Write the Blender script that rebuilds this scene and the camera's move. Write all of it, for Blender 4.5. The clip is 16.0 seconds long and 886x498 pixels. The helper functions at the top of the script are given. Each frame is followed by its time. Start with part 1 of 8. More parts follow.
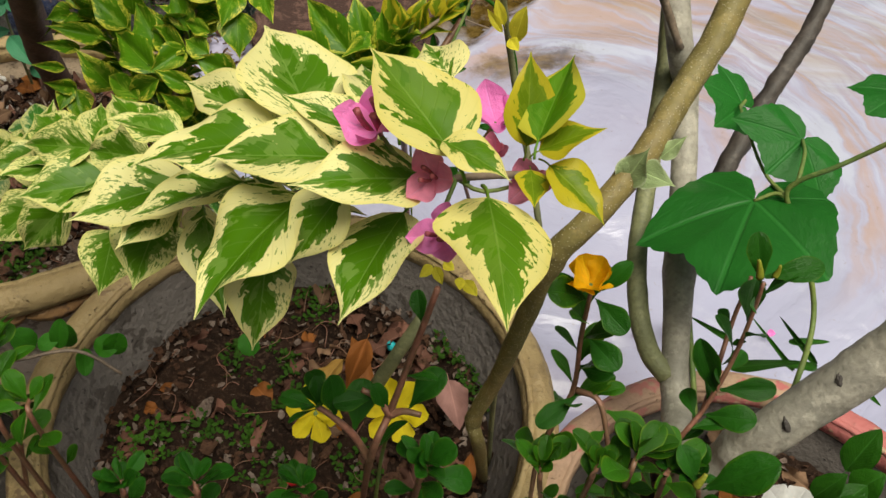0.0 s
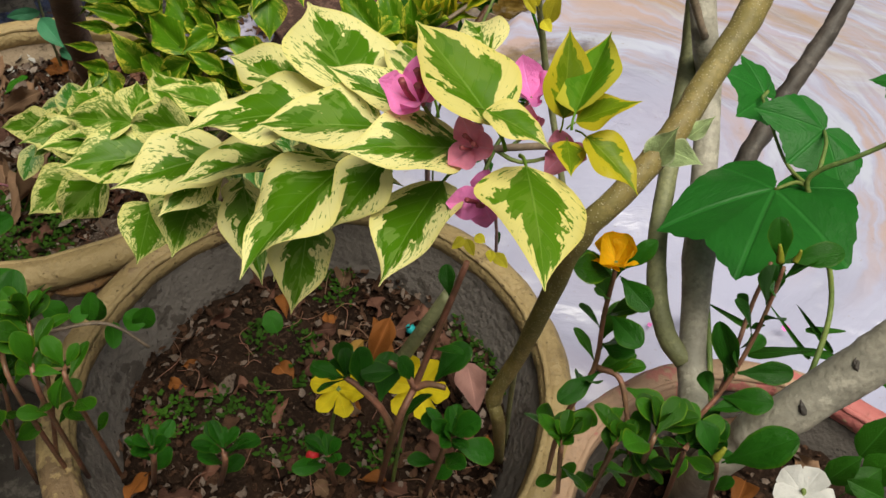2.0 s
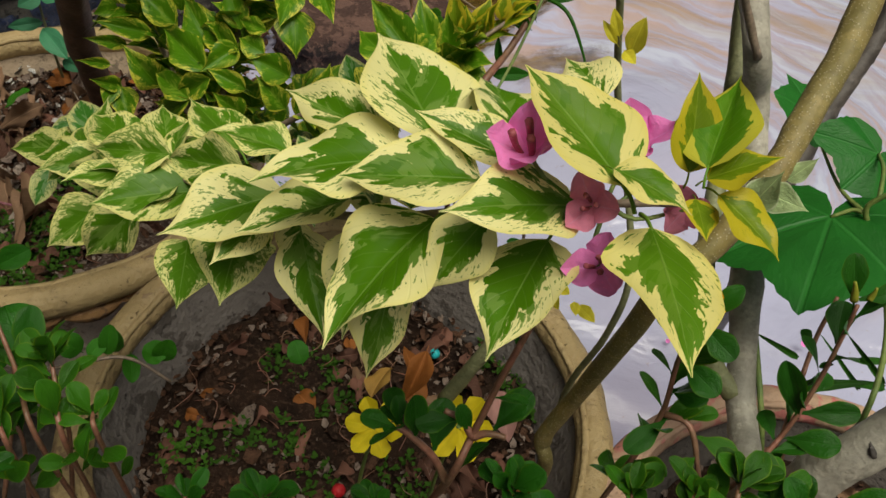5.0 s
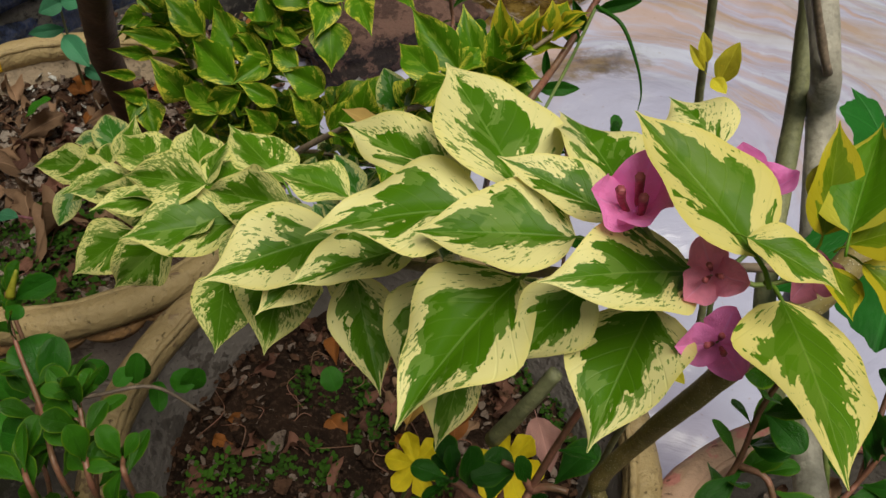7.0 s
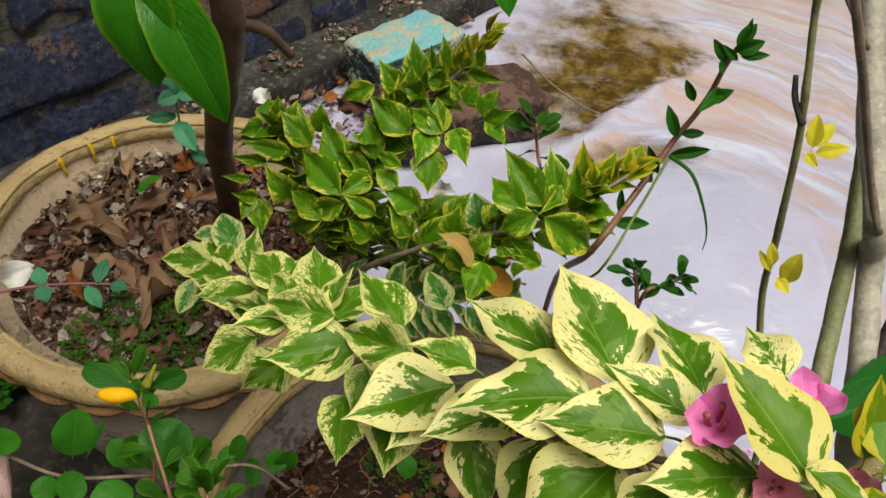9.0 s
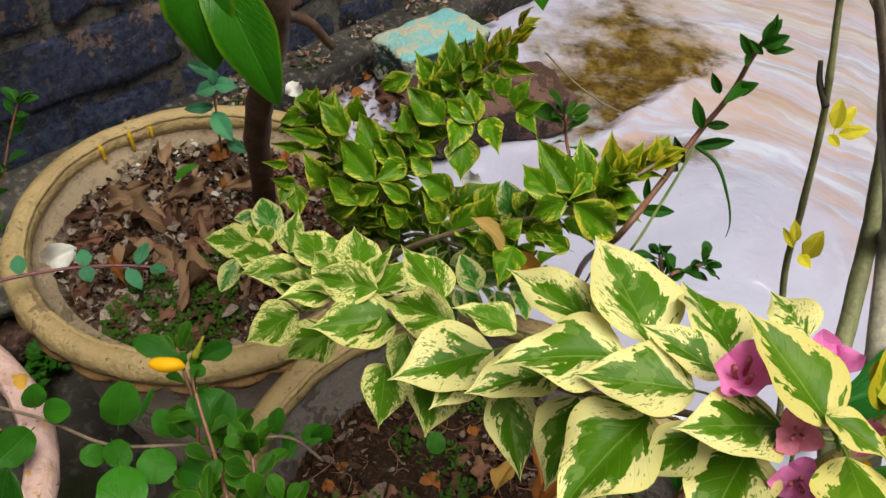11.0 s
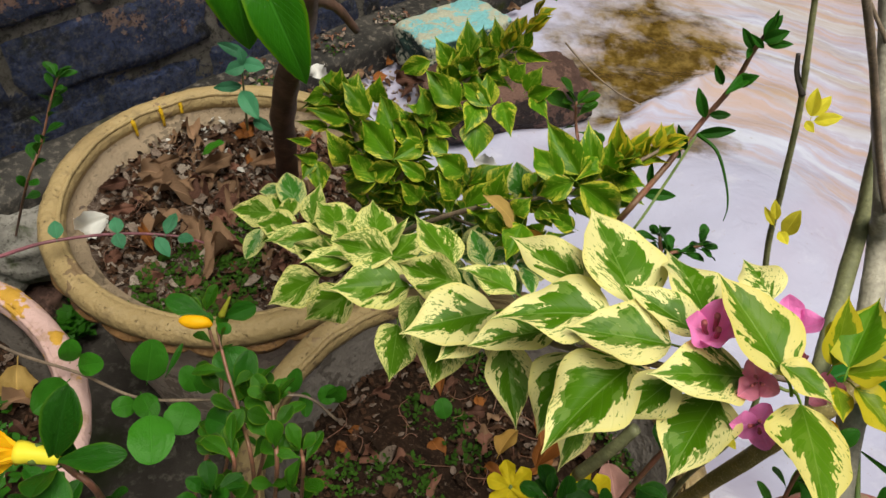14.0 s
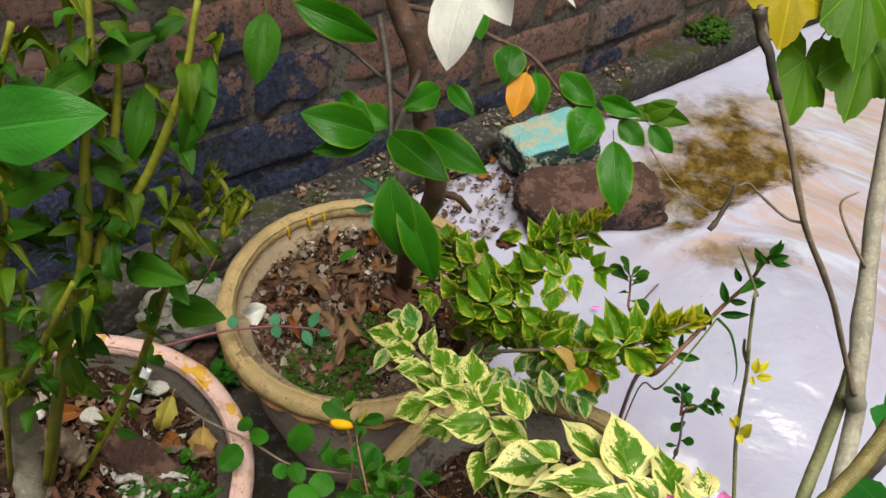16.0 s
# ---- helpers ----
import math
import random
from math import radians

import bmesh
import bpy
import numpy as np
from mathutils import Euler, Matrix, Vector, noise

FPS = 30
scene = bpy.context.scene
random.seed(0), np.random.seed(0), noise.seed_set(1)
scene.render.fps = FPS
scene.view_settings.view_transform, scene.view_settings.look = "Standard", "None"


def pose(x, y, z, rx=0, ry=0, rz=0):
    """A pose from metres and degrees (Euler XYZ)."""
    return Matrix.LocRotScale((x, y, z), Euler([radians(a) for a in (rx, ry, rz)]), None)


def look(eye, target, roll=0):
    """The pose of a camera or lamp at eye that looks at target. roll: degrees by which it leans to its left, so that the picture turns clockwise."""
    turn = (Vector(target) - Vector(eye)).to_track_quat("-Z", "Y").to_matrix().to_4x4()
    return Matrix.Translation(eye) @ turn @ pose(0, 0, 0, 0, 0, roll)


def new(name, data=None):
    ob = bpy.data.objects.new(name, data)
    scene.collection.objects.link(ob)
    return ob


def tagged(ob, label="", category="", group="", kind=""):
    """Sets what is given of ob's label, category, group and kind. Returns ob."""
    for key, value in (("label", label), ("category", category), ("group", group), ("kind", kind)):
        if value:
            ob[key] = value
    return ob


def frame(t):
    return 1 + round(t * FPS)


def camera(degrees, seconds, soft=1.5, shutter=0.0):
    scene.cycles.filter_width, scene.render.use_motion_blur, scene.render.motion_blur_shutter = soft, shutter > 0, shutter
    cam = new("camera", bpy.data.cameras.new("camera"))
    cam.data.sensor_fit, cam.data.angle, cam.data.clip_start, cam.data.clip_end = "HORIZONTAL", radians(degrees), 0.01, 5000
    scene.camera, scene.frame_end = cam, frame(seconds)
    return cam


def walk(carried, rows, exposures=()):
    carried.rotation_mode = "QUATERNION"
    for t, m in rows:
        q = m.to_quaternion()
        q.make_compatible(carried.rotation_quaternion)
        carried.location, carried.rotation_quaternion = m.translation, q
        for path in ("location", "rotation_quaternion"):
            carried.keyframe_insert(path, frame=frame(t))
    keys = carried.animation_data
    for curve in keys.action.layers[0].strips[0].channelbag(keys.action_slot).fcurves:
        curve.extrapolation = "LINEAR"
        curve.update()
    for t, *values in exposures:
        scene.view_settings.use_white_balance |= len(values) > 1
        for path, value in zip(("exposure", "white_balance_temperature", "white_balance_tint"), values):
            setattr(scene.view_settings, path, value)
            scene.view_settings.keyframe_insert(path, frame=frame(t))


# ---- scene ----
cam = camera(58.3, 16.0)
METRES, EYE, TILT, LEAN, TURN = 0.42, 0.655, -47.6, -4.0, 0.0
ROWS = [
    (0.0, 0.0, 0.0, 0.0, -0.0, -0.0, 0.0),
    (0.5, 0.0028, -0.008, 0.0117, 1.32, 0.86, 0.31),
    (1.0, 0.0, -0.0103, 0.0006, 1.3, 0.03, 0.01),
    (1.5, -0.0012, -0.0186, -0.0061, 1.1, 0.06, -0.3),
    (2.0, -0.0146, -0.0184, -0.0163, 0.81, -0.36, -1.18),
    (2.5, -0.0242, -0.0067, -0.0049, 0.23, -0.47, -1.01),
    (3.0, -0.0329, -0.0032, 0.0003, 0.48, -0.55, -0.93),
    (5.5, -0.095, 0.0511, 0.0237, -0.37, -0.34, -1.03),
    (6.0, -0.1097, 0.0762, 0.032, 0.61, -0.41, -0.64),
    (6.5, -0.1156, 0.0834, 0.0415, 0.47, -0.69, -0.87),
    (7.0, -0.1158, 0.0795, 0.0498, 0.64, -0.68, -1.21),
    (7.5, -0.1302, 0.0484, 0.0581, 0.75, -0.3, -2.5),
    (8.0, -0.1673, 0.0066, 0.117, 2.39, 1.84, -4.15),
    (10.5, -0.1729, -0.068, 0.1123, 4.02, 2.31, -5.38),
    (11.0, -0.186, -0.076, 0.1069, 4.54, 2.2, -5.85),
    (11.5, -0.1949, -0.0812, 0.1015, 4.83, 1.97, -6.4),
    (12.0, -0.1957, -0.088, 0.1004, 5.0, 2.07, -6.47),
    (12.5, -0.1923, -0.094, 0.0996, 4.88, 1.99, -6.9),
    (13.0, -0.1897, -0.0993, 0.0955, 4.96, 1.83, -7.2),
    (13.5, -0.1826, -0.1111, 0.0949, 5.1, 1.68, -7.12),
    (14.0, -0.1713, -0.14, 0.0863, 5.72, 1.25, -7.69),
    (14.5, -0.1715, -0.2091, 0.0991, 7.12, 1.06, -9.2),
    (15.0, -0.1751, -0.2931, 0.1198, 9.3, 0.87, -11.0),
    (15.5, -0.1669, -0.4123, 0.1913, 10.74, 2.39, -11.23),
    (16.0, -0.1521, -0.5565, 0.2862, 12.12, 1.57, -12.52),
]
walk(cam, [(t, pose(0, 0, EYE, TILT, LEAN, TURN) @ pose(METRES * x, METRES * y, METRES * z, 90 + pitch, roll, yaw)) for t, x, y, z, yaw, pitch, roll in ROWS],
     [(t, stops, 6750, 5) for t, stops in ((0.0, -0.13), (3.2, -0.15), (5.3, -0.46), (7.3, -0.48), (8.2, -0.15), (10.3, -0.06), (14.0, -0.04), (16.0, 0.04))])

# ---- world and light: soft overcast daylight ----
world = bpy.data.worlds.new("sky")
scene.world = world
world.use_nodes = True
wn = world.node_tree
sky = wn.nodes.new("ShaderNodeTexSky")
sky.sky_type = "NISHITA"
sky.sun_disc = False
sky.sun_elevation = radians(66)
sky.sun_rotation = radians(150)
sky.air_density = 1.2
sky.dust_density = 7.0
sky.ozone_density = 0.3
bg = wn.nodes["Background"]
wn.links.new(sky.outputs[0], bg.inputs[0])
bg.inputs[1].default_value = 0.045
sun = new("sun", bpy.data.lights.new("sun", "SUN"))
sun.data.energy = 4.2
sun.data.angle = radians(40)
sun.data.color = (1.0, 0.955, 0.86)
sun.matrix_world = look((0.45, -0.25, 3.0), (0, 0.3, 0.2))

# ---- materials ----
def mat(name):
    m = bpy.data.materials.new(name)
    m.use_nodes = True
    return m, m.node_tree.nodes, m.node_tree.links, m.node_tree.nodes["Principled BSDF"]


def mixc(n, l, fac, a, b, blend="MIX"):
    x = n.new("ShaderNodeMix")
    x.data_type, x.blend_type = "RGBA", blend
    for sock, v in ((0, fac), (6, a), (7, b)):
        if isinstance(v, (int, float)):
            x.inputs[sock].default_value = v
        elif isinstance(v, tuple):
            x.inputs[sock].default_value = (*v, 1)
        else:
            l.new(v, x.inputs[sock])
    return x.outputs[2]


def calc(n, l, op, a, b=0.0, c=None, clamp=False):
    x = n.new("ShaderNodeMath")
    x.operation, x.use_clamp = op, clamp
    for i, v in enumerate((a, b, c)):
        if v is None:
            continue
        if isinstance(v, (int, float)):
            x.inputs[i].default_value = v
        else:
            l.new(v, x.inputs[i])
    return x.outputs[0]


def step(n, l, v, lo, hi):
    x = n.new("ShaderNodeMapRange")
    x.interpolation_type = "SMOOTHSTEP"
    x.inputs[1].default_value, x.inputs[2].default_value = lo, hi
    l.new(v, x.inputs[0])
    return x.outputs[0]


def noise_of(n, l, vec, scale, detail=3.0, rough=0.55, distort=0.0):
    x = n.new("ShaderNodeTexNoise")
    x.inputs["Scale"].default_value, x.inputs["Detail"].default_value = scale, detail
    x.inputs["Roughness"].default_value, x.inputs["Distortion"].default_value = rough, distort
    if vec is not None:
        l.new(vec, x.inputs["Vector"])
    return x.outputs[0]


def bump(n, l, b, height, strength, distance):
    x = n.new("ShaderNodeBump")
    x.inputs["Strength"].default_value, x.inputs["Distance"].default_value = strength, distance
    l.new(height, x.inputs["Height"])
    l.new(x.outputs[0], b.inputs["Normal"])


def world_pos(n):
    return n.new("ShaderNodeNewGeometry").outputs["Position"]


def thin(n, l, b, colour, amount):
    """Light that passes through a leaf or petal."""
    out = n["Material Output"]
    t, mx = n.new("ShaderNodeBsdfTranslucent"), n.new("ShaderNodeMixShader")
    mx.inputs[0].default_value = amount
    if isinstance(colour, tuple):
        t.inputs[0].default_value = (*colour, 1)
    else:
        l.new(colour, t.inputs[0])
    l.new(b.outputs[0], mx.inputs[1]), l.new(t.outputs[0], mx.inputs[2]), l.new(mx.outputs[0], out.inputs[0])


def leaf_coords(n, l):
    """Across (0 at the midrib, 1 at the edge), along (0 base, 1 tip), and a vector that differs from leaf to leaf."""
    uv = n.new("ShaderNodeUVMap")
    sep = n.new("ShaderNodeSeparateXYZ")
    l.new(uv.outputs[0], sep.inputs[0])
    across = calc(n, l, "ABSOLUTE", calc(n, l, "MULTIPLY_ADD", sep.outputs[0], 2.0, -1.0))
    info = n.new("ShaderNodeObjectInfo")
    com = n.new("ShaderNodeCombineXYZ")
    l.new(sep.outputs[0], com.inputs[0]), l.new(sep.outputs[1], com.inputs[1])
    l.new(calc(n, l, "MULTIPLY", info.outputs["Random"], 61.0), com.inputs[2])
    return across, sep.outputs[1], com.outputs[0], info.outputs["Random"]


def variegated(name, edge, centre, pale, thr, jag, speck, gloss=0.38, grey=0.5):
    """A pale leaf with an angular green heart that runs out along its side veins, greyer patches in it and green flecks outside it."""
    m, n, l, b = mat(name)
    d, v, vec, rnd = leaf_coords(n, l)
    sep = n.new("ShaderNodeSeparateXYZ")
    l.new(vec, sep.inputs[0])
    half = calc(n, l, "GREATER_THAN", sep.outputs[0], 0.5)
    slant = calc(n, l, "MULTIPLY_ADD", d, -0.36, v)   # constant along a side vein
    sv = n.new("ShaderNodeCombineXYZ")
    l.new(calc(n, l, "MULTIPLY", d, 0.9), sv.inputs[0])
    l.new(calc(n, l, "MULTIPLY", slant, 5.2), sv.inputs[1])
    l.new(calc(n, l, "MULTIPLY_ADD", half, 7.3, calc(n, l, "MULTIPLY", rnd, 37.0)), sv.inputs[2])
    big = noise_of(n, l, vec, 1.9, 1.0)
    lob = noise_of(n, l, sv.outputs[0], 1.0, 1.0, 0.5)
    teeth = noise_of(n, l, vec, 13.0, 2.0, 0.6)
    vo = n.new("ShaderNodeTexVoronoi")
    vo.inputs["Scale"].default_value = 2.6
    l.new(sv.outputs[0], vo.inputs["Vector"])
    cell = n.new("ShaderNodeSeparateColor")
    l.new(vo.outputs["Color"], cell.inputs[0])
    mid = calc(n, l, "ABSOLUTE", calc(n, l, "SUBTRACT", v, 0.5))
    f = calc(n, l, "ADD", d, calc(n, l, "MULTIPLY_ADD", big, jag * 1.1, -0.55 * jag))
    f = calc(n, l, "ADD", f, calc(n, l, "MULTIPLY_ADD", lob, jag * 1.5, -0.75 * jag))
    f = calc(n, l, "ADD", f, calc(n, l, "MULTIPLY_ADD", teeth, jag * 0.6, -0.30 * jag))
    f = calc(n, l, "ADD", f, calc(n, l, "MULTIPLY_ADD", cell.outputs[0], 0.3 * jag, -0.15 * jag))
    f = calc(n, l, "MULTIPLY_ADD", calc(n, l, "POWER", mid, 2.0), 1.1, f)
    f = calc(n, l, "ADD", f, calc(n, l, "MULTIPLY_ADD", rnd, 0.24, -0.12))
    green = calc(n, l, "SUBTRACT", 1.0, step(n, l, f, thr - 0.012, thr + 0.012))
    # flecks drawn out along the side veins
    fl = n.new("ShaderNodeCombineXYZ")
    l.new(calc(n, l, "MULTIPLY", d, 9.0), fl.inputs[0])
    l.new(calc(n, l, "MULTIPLY", slant, 34.0), fl.inputs[1])
    l.new(calc(n, l, "MULTIPLY_ADD", half, 3.1, calc(n, l, "MULTIPLY", rnd, 91.0)), fl.inputs[2])
    fine = noise_of(n, l, fl.outputs[0], 1.0, 2.0, 0.6)
    dots = step(n, l, calc(n, l, "MULTIPLY_ADD", big, 0.5, calc(n, l, "MULTIPLY_ADD", f, -0.14, fine)), 0.86 - speck, 0.885 - speck)
    green = calc(n, l, "MAXIMUM", green, calc(n, l, "MULTIPLY", dots, 0.85))
    # greyer green where the heart meets the margin, in vein-bounded patches
    rimward = step(n, l, f, thr - 0.30, thr - 0.10)
    patch = step(n, l, calc(n, l, "MULTIPLY_ADD", rimward, 0.22, calc(n, l, "MULTIPLY_ADD", cell.outputs[1], 0.35, noise_of(n, l, vec, 3.4, 1.0))), 0.80, 0.84)
    tone = noise_of(n, l, vec, 1.6, 2.0)
    c1 = mixc(n, l, tone, tuple(x * 0.7 for x in centre), tuple(x * 1.3 for x in centre))
    c1 = mixc(n, l, calc(n, l, "MULTIPLY", patch, grey), c1, pale)
    e1 = mixc(n, l, tone, edge, tuple(x * y for x, y in zip(edge, (0.93, 0.97, 1.15))))
    e1 = mixc(n, l, calc(n, l, "MULTIPLY", step(n, l, d, 0.80, 1.0), 0.35), e1, tuple(x * y for x, y in zip(edge, (0.92, 0.88, 0.5))))
    col = mixc(n, l, green, e1, c1)
    rib = calc(n, l, "SUBTRACT", 1.0, step(n, l, d, 0.008, 0.03))
    lines = n.new("ShaderNodeTexWave")
    lines.bands_direction = "Y"
    lines.inputs["Scale"].default_value, lines.inputs["Distortion"].default_value = 0.5, 0.8
    l.new(sv.outputs[0], lines.inputs["Vector"])
    side_vein = step(n, l, lines.outputs[0], 0.95, 1.0)
    col = mixc(n, l, calc(n, l, "MAXIMUM", calc(n, l, "MULTIPLY", rib, 0.30), calc(n, l, "MULTIPLY", side_vein, 0.07)), col, tuple(min(1, x * 1.3 + 0.02) for x in pale))
    l.new(col, b.inputs["Base Color"])
    l.new(calc(n, l, "MULTIPLY_ADD", noise_of(n, l, vec, 9.0, 3.0), 0.25, gloss - 0.12), b.inputs["Roughness"])
    b.inputs["Specular IOR Level"].default_value = 0.19
    hgt = calc(n, l, "MULTIPLY_ADD", side_vein, -0.35, calc(n, l, "MULTIPLY_ADD", noise_of(n, l, vec, 26.0, 2.0), 0.12, calc(n, l, "MULTIPLY", noise_of(n, l, vec, 6.0, 3.0), 0.9)))
    bump(n, l, b, calc(n, l, "SUBTRACT", hgt, rib), 0.25, 0.0008)
    thin(n, l, b, col, 0.18)
    return m


def plain_leaf(name, colour, rim=None, gloss=0.32, vein=0.5, through_light=0.2, spread=0.35, side=0.3):
    m, n, l, b = mat(name)
    d, v, vec, rnd = leaf_coords(n, l)
    tone = noise_of(n, l, vec, 3.0, 3.0)
    k = calc(n, l, "MULTIPLY_ADD", rnd, spread * 2, calc(n, l, "MULTIPLY_ADD", tone, 0.5, -0.25 - spread + 0.5))
    col = mixc(n, l, calc(n, l, "ADD", k, 0.0, clamp=True), tuple(x * 0.6 for x in colour), tuple(x * 1.5 for x in colour))
    blotch = noise_of(n, l, vec, 8.0, 4.0, 0.7)
    col = mixc(n, l, calc(n, l, "MULTIPLY", step(n, l, blotch, 0.58, 0.74), 0.30), col, tuple(x * y for x, y in zip(colour, (1.7, 1.35, 1.2))))
    if rim:
        col = mixc(n, l, step(n, l, calc(n, l, "MULTIPLY_ADD", tone, 0.2, d), 0.93, 1.06), col, rim)
    rib = calc(n, l, "SUBTRACT", 1.0, step(n, l, d, 0.02, 0.07))
    sv = n.new("ShaderNodeCombineXYZ")
    l.new(calc(n, l, "MULTIPLY_ADD", d, -4.0, calc(n, l, "MULTIPLY", v, 11.0)), sv.inputs[1])
    wave = n.new("ShaderNodeTexWave")
    wave.bands_direction = "Y"
    wave.inputs["Scale"].default_value, wave.inputs["Distortion"].default_value = 0.4, 0.6
    l.new(sv.outputs[0], wave.inputs["Vector"])
    veins = calc(n, l, "MAXIMUM", rib, calc(n, l, "MULTIPLY", step(n, l, wave.outputs[0], 0.9, 1.0), side))
    col = mixc(n, l, calc(n, l, "MULTIPLY", veins, vein), col, tuple(min(1, x * 1.9 + 0.02) for x in colour))
    l.new(col, b.inputs["Base Color"])
    b.inputs["Roughness"].default_value = gloss
    b.inputs["Specular IOR Level"].default_value = 0.19
    fine = noise_of(n, l, vec, 30.0, 2.0)
    dimple = noise_of(n, l, vec, 7.0, 3.0, 0.6)
    bump(n, l, b, calc(n, l, "MULTIPLY_ADD", dimple, 1.6, calc(n, l, "SUBTRACT", calc(n, l, "MULTIPLY", fine, 0.4), veins)), 0.4, 0.0013)
    thin(n, l, b, col, through_light)
    return m


def stem_mat(name, colour, second, scale=60.0, dots=None, gloss=0.6):
    m, n, l, b = mat(name)
    p = world_pos(n)
    a = noise_of(n, l, p, scale, 4.0)
    c = noise_of(n, l, p, scale * 6, 3.0)
    col = mixc(n, l, step(n, l, a, 0.35, 0.65), colour, second)
    col = mixc(n, l, calc(n, l, "MULTIPLY", step(n, l, c, 0.4, 0.7), 0.5), col, tuple(x * 0.45 for x in colour))
    col = mixc(n, l, calc(n, l, "MULTIPLY", step(n, l, noise_of(n, l, p, scale * 1.8, 5.0, 0.7), 0.55, 0.68), 0.5), col, tuple(min(0.8, x * 1.5 + 0.02) for x in colour))
    h = calc(n, l, "ADD", a, calc(n, l, "MULTIPLY", c, 0.6))
    if dots:
        vo = n.new("ShaderNodeTexVoronoi")
        vo.inputs["Scale"].default_value = 1050.0
        l.new(p, vo.inputs["Vector"])
        spot = calc(n, l, "SUBTRACT", 1.0, step(n, l, vo.outputs[0], 0.14, 0.27))
        col = mixc(n, l, calc(n, l, "MULTIPLY", spot, 0.75), col, dots)
        h = calc(n, l, "ADD", h, spot)
    l.new(col, b.inputs["Base Color"])
    b.inputs["Roughness"].default_value = gloss
    bump(n, l, b, h, 0.6, 0.0013)
    return m


def ground_mat(name, colours, scale, gloss=0.9, relief=0.004):
    m, n, l, b = mat(name)
    p = world_pos(n)
    a, c = noise_of(n, l, p, scale, 5.0, 0.65), noise_of(n, l, p, scale * 7, 4.0, 0.7)
    col = mixc(n, l, step(n, l, a, 0.32, 0.68), colours[0], colours[1])
    col = mixc(n, l, step(n, l, c, 0.5, 0.68), col, colours[2])
    if len(colours) > 3:
        col = mixc(n, l, step(n, l, noise_of(n, l, p, scale * 0.6, 4.0, 0.6), 0.58, 0.68), col, colours[3])
    l.new(col, b.inputs["Base Color"])
    b.inputs["Roughness"].default_value = gloss
    b.inputs["Specular IOR Level"].default_value = 0.15
    bump(n, l, b, calc(n, l, "ADD", a, c), 0.8, relief)
    return m


CREAM = variegated("cream_variegated_leaf", (0.82, 0.76, 0.31), (0.066, 0.178, 0.004), (0.20, 0.32, 0.065), 0.48, 1.0, 0.08)
CREAM_MOTTLED = variegated("mottled_cream_leaf", (0.72, 0.69, 0.25), (0.072, 0.185, 0.006), (0.21, 0.33, 0.065), 0.60, 1.0, 0.19)
YELLOW = variegated("yellow_variegated_leaf", (0.72, 0.64, 0.20), (0.08, 0.19, 0.005), (0.18, 0.28, 0.04), 0.52, 0.9, 0.05, 0.38, 0.3)
SHOOT = variegated("yellow_green_shoot_leaf", (0.47, 0.40, 0.02), (0.13, 0.21, 0.006), (0.24, 0.31, 0.02), 0.56, 0.5, 0.0, 0.4, 0.3)
MOTTLED = variegated("mottled_leaf", (0.62, 0.62, 0.24), (0.05, 0.19, 0.02), (0.25, 0.38, 0.18), 0.62, 0.7, 0.18)
RIMMED = variegated("yellow_rimmed_leaf", (0.55, 0.52, 0.05), (0.075, 0.21, 0.006), (0.16, 0.30, 0.03), 0.78, 0.3, 0.0, 0.36, 0.3)
EDGED = variegated("gold_edged_leaf", (0.60, 0.57, 0.06), (0.07, 0.19, 0.005), (0.22, 0.34, 0.03), 0.84, 1.15, 0.26, 0.34, 0.5)
GREEN = plain_leaf("green_leaf", (0.022, 0.10, 0.006))
PURSLANE = plain_leaf("purslane_leaf", (0.016, 0.088, 0.006), (0.04, 0.125, 0.007), 0.34, 0.15)
ROUND = plain_leaf("round_leaf", (0.033, 0.16, 0.010), None, 0.42, 0.16, 0.2, 0.35, 0.15)
GLOSSY = plain_leaf("glossy_leaf", (0.024, 0.135, 0.005), (0.09, 0.23, 0.008), 0.24, 0.35)
LOBED = plain_leaf("lobed_leaf", (0.018, 0.135, 0.017), None, 0.40, 0.27, 0.2, 0.25, 0.0)
LOBED_LIGHT = plain_leaf("light_lobed_leaf", (0.085, 0.22, 0.008), None, 0.4, 0.4, 0.35, 0.35, 0.0)
TEAL = plain_leaf("grey_green_leaf", (0.05, 0.20, 0.10), None, 0.4, 0.3)
LEMON = plain_leaf("yellow_leaf", (0.74, 0.66, 0.05), None, 0.45, 0.3, 0.3)
PALE = plain_leaf("pale_young_leaf", (0.40, 0.52, 0.24), (0.60, 0.68, 0.42), 0.5, 0.5)
BRACT = plain_leaf("pink_bract", (0.96, 0.27, 0.68), None, 0.55, 0.25, 0.28, 0.12)
SALMON = plain_leaf("salmon_bract", (0.90, 0.30, 0.46), None, 0.55, 0.25, 0.26, 0.12)
PETAL = plain_leaf("yellow_petal", (0.88, 0.50, 0.012), None, 0.5, 0.1, 0.3, 0.1)
WHITE = plain_leaf("white_petal", (0.72, 0.72, 0.70), None, 0.5, 0.1, 0.3, 0.08)
DRY = plain_leaf("dry_brown_leaf", (0.125, 0.058, 0.040), None, 0.75, 0.5, 0.1, 0.8)
TAN = plain_leaf("dry_tan_leaf", (0.20, 0.12, 0.072), None, 0.7, 0.5, 0.15, 0.4)
RUST = plain_leaf("orange_dry_leaf", (0.24, 0.085, 0.02), None, 0.6, 0.4, 0.2, 0.3)
STRAW = plain_leaf("straw_leaf", (0.42, 0.28, 0.09), None, 0.6, 0.4, 0.25, 0.2)
GREY_BARK = stem_mat("grey_bark", (0.43, 0.40, 0.33), (0.28, 0.265, 0.22))
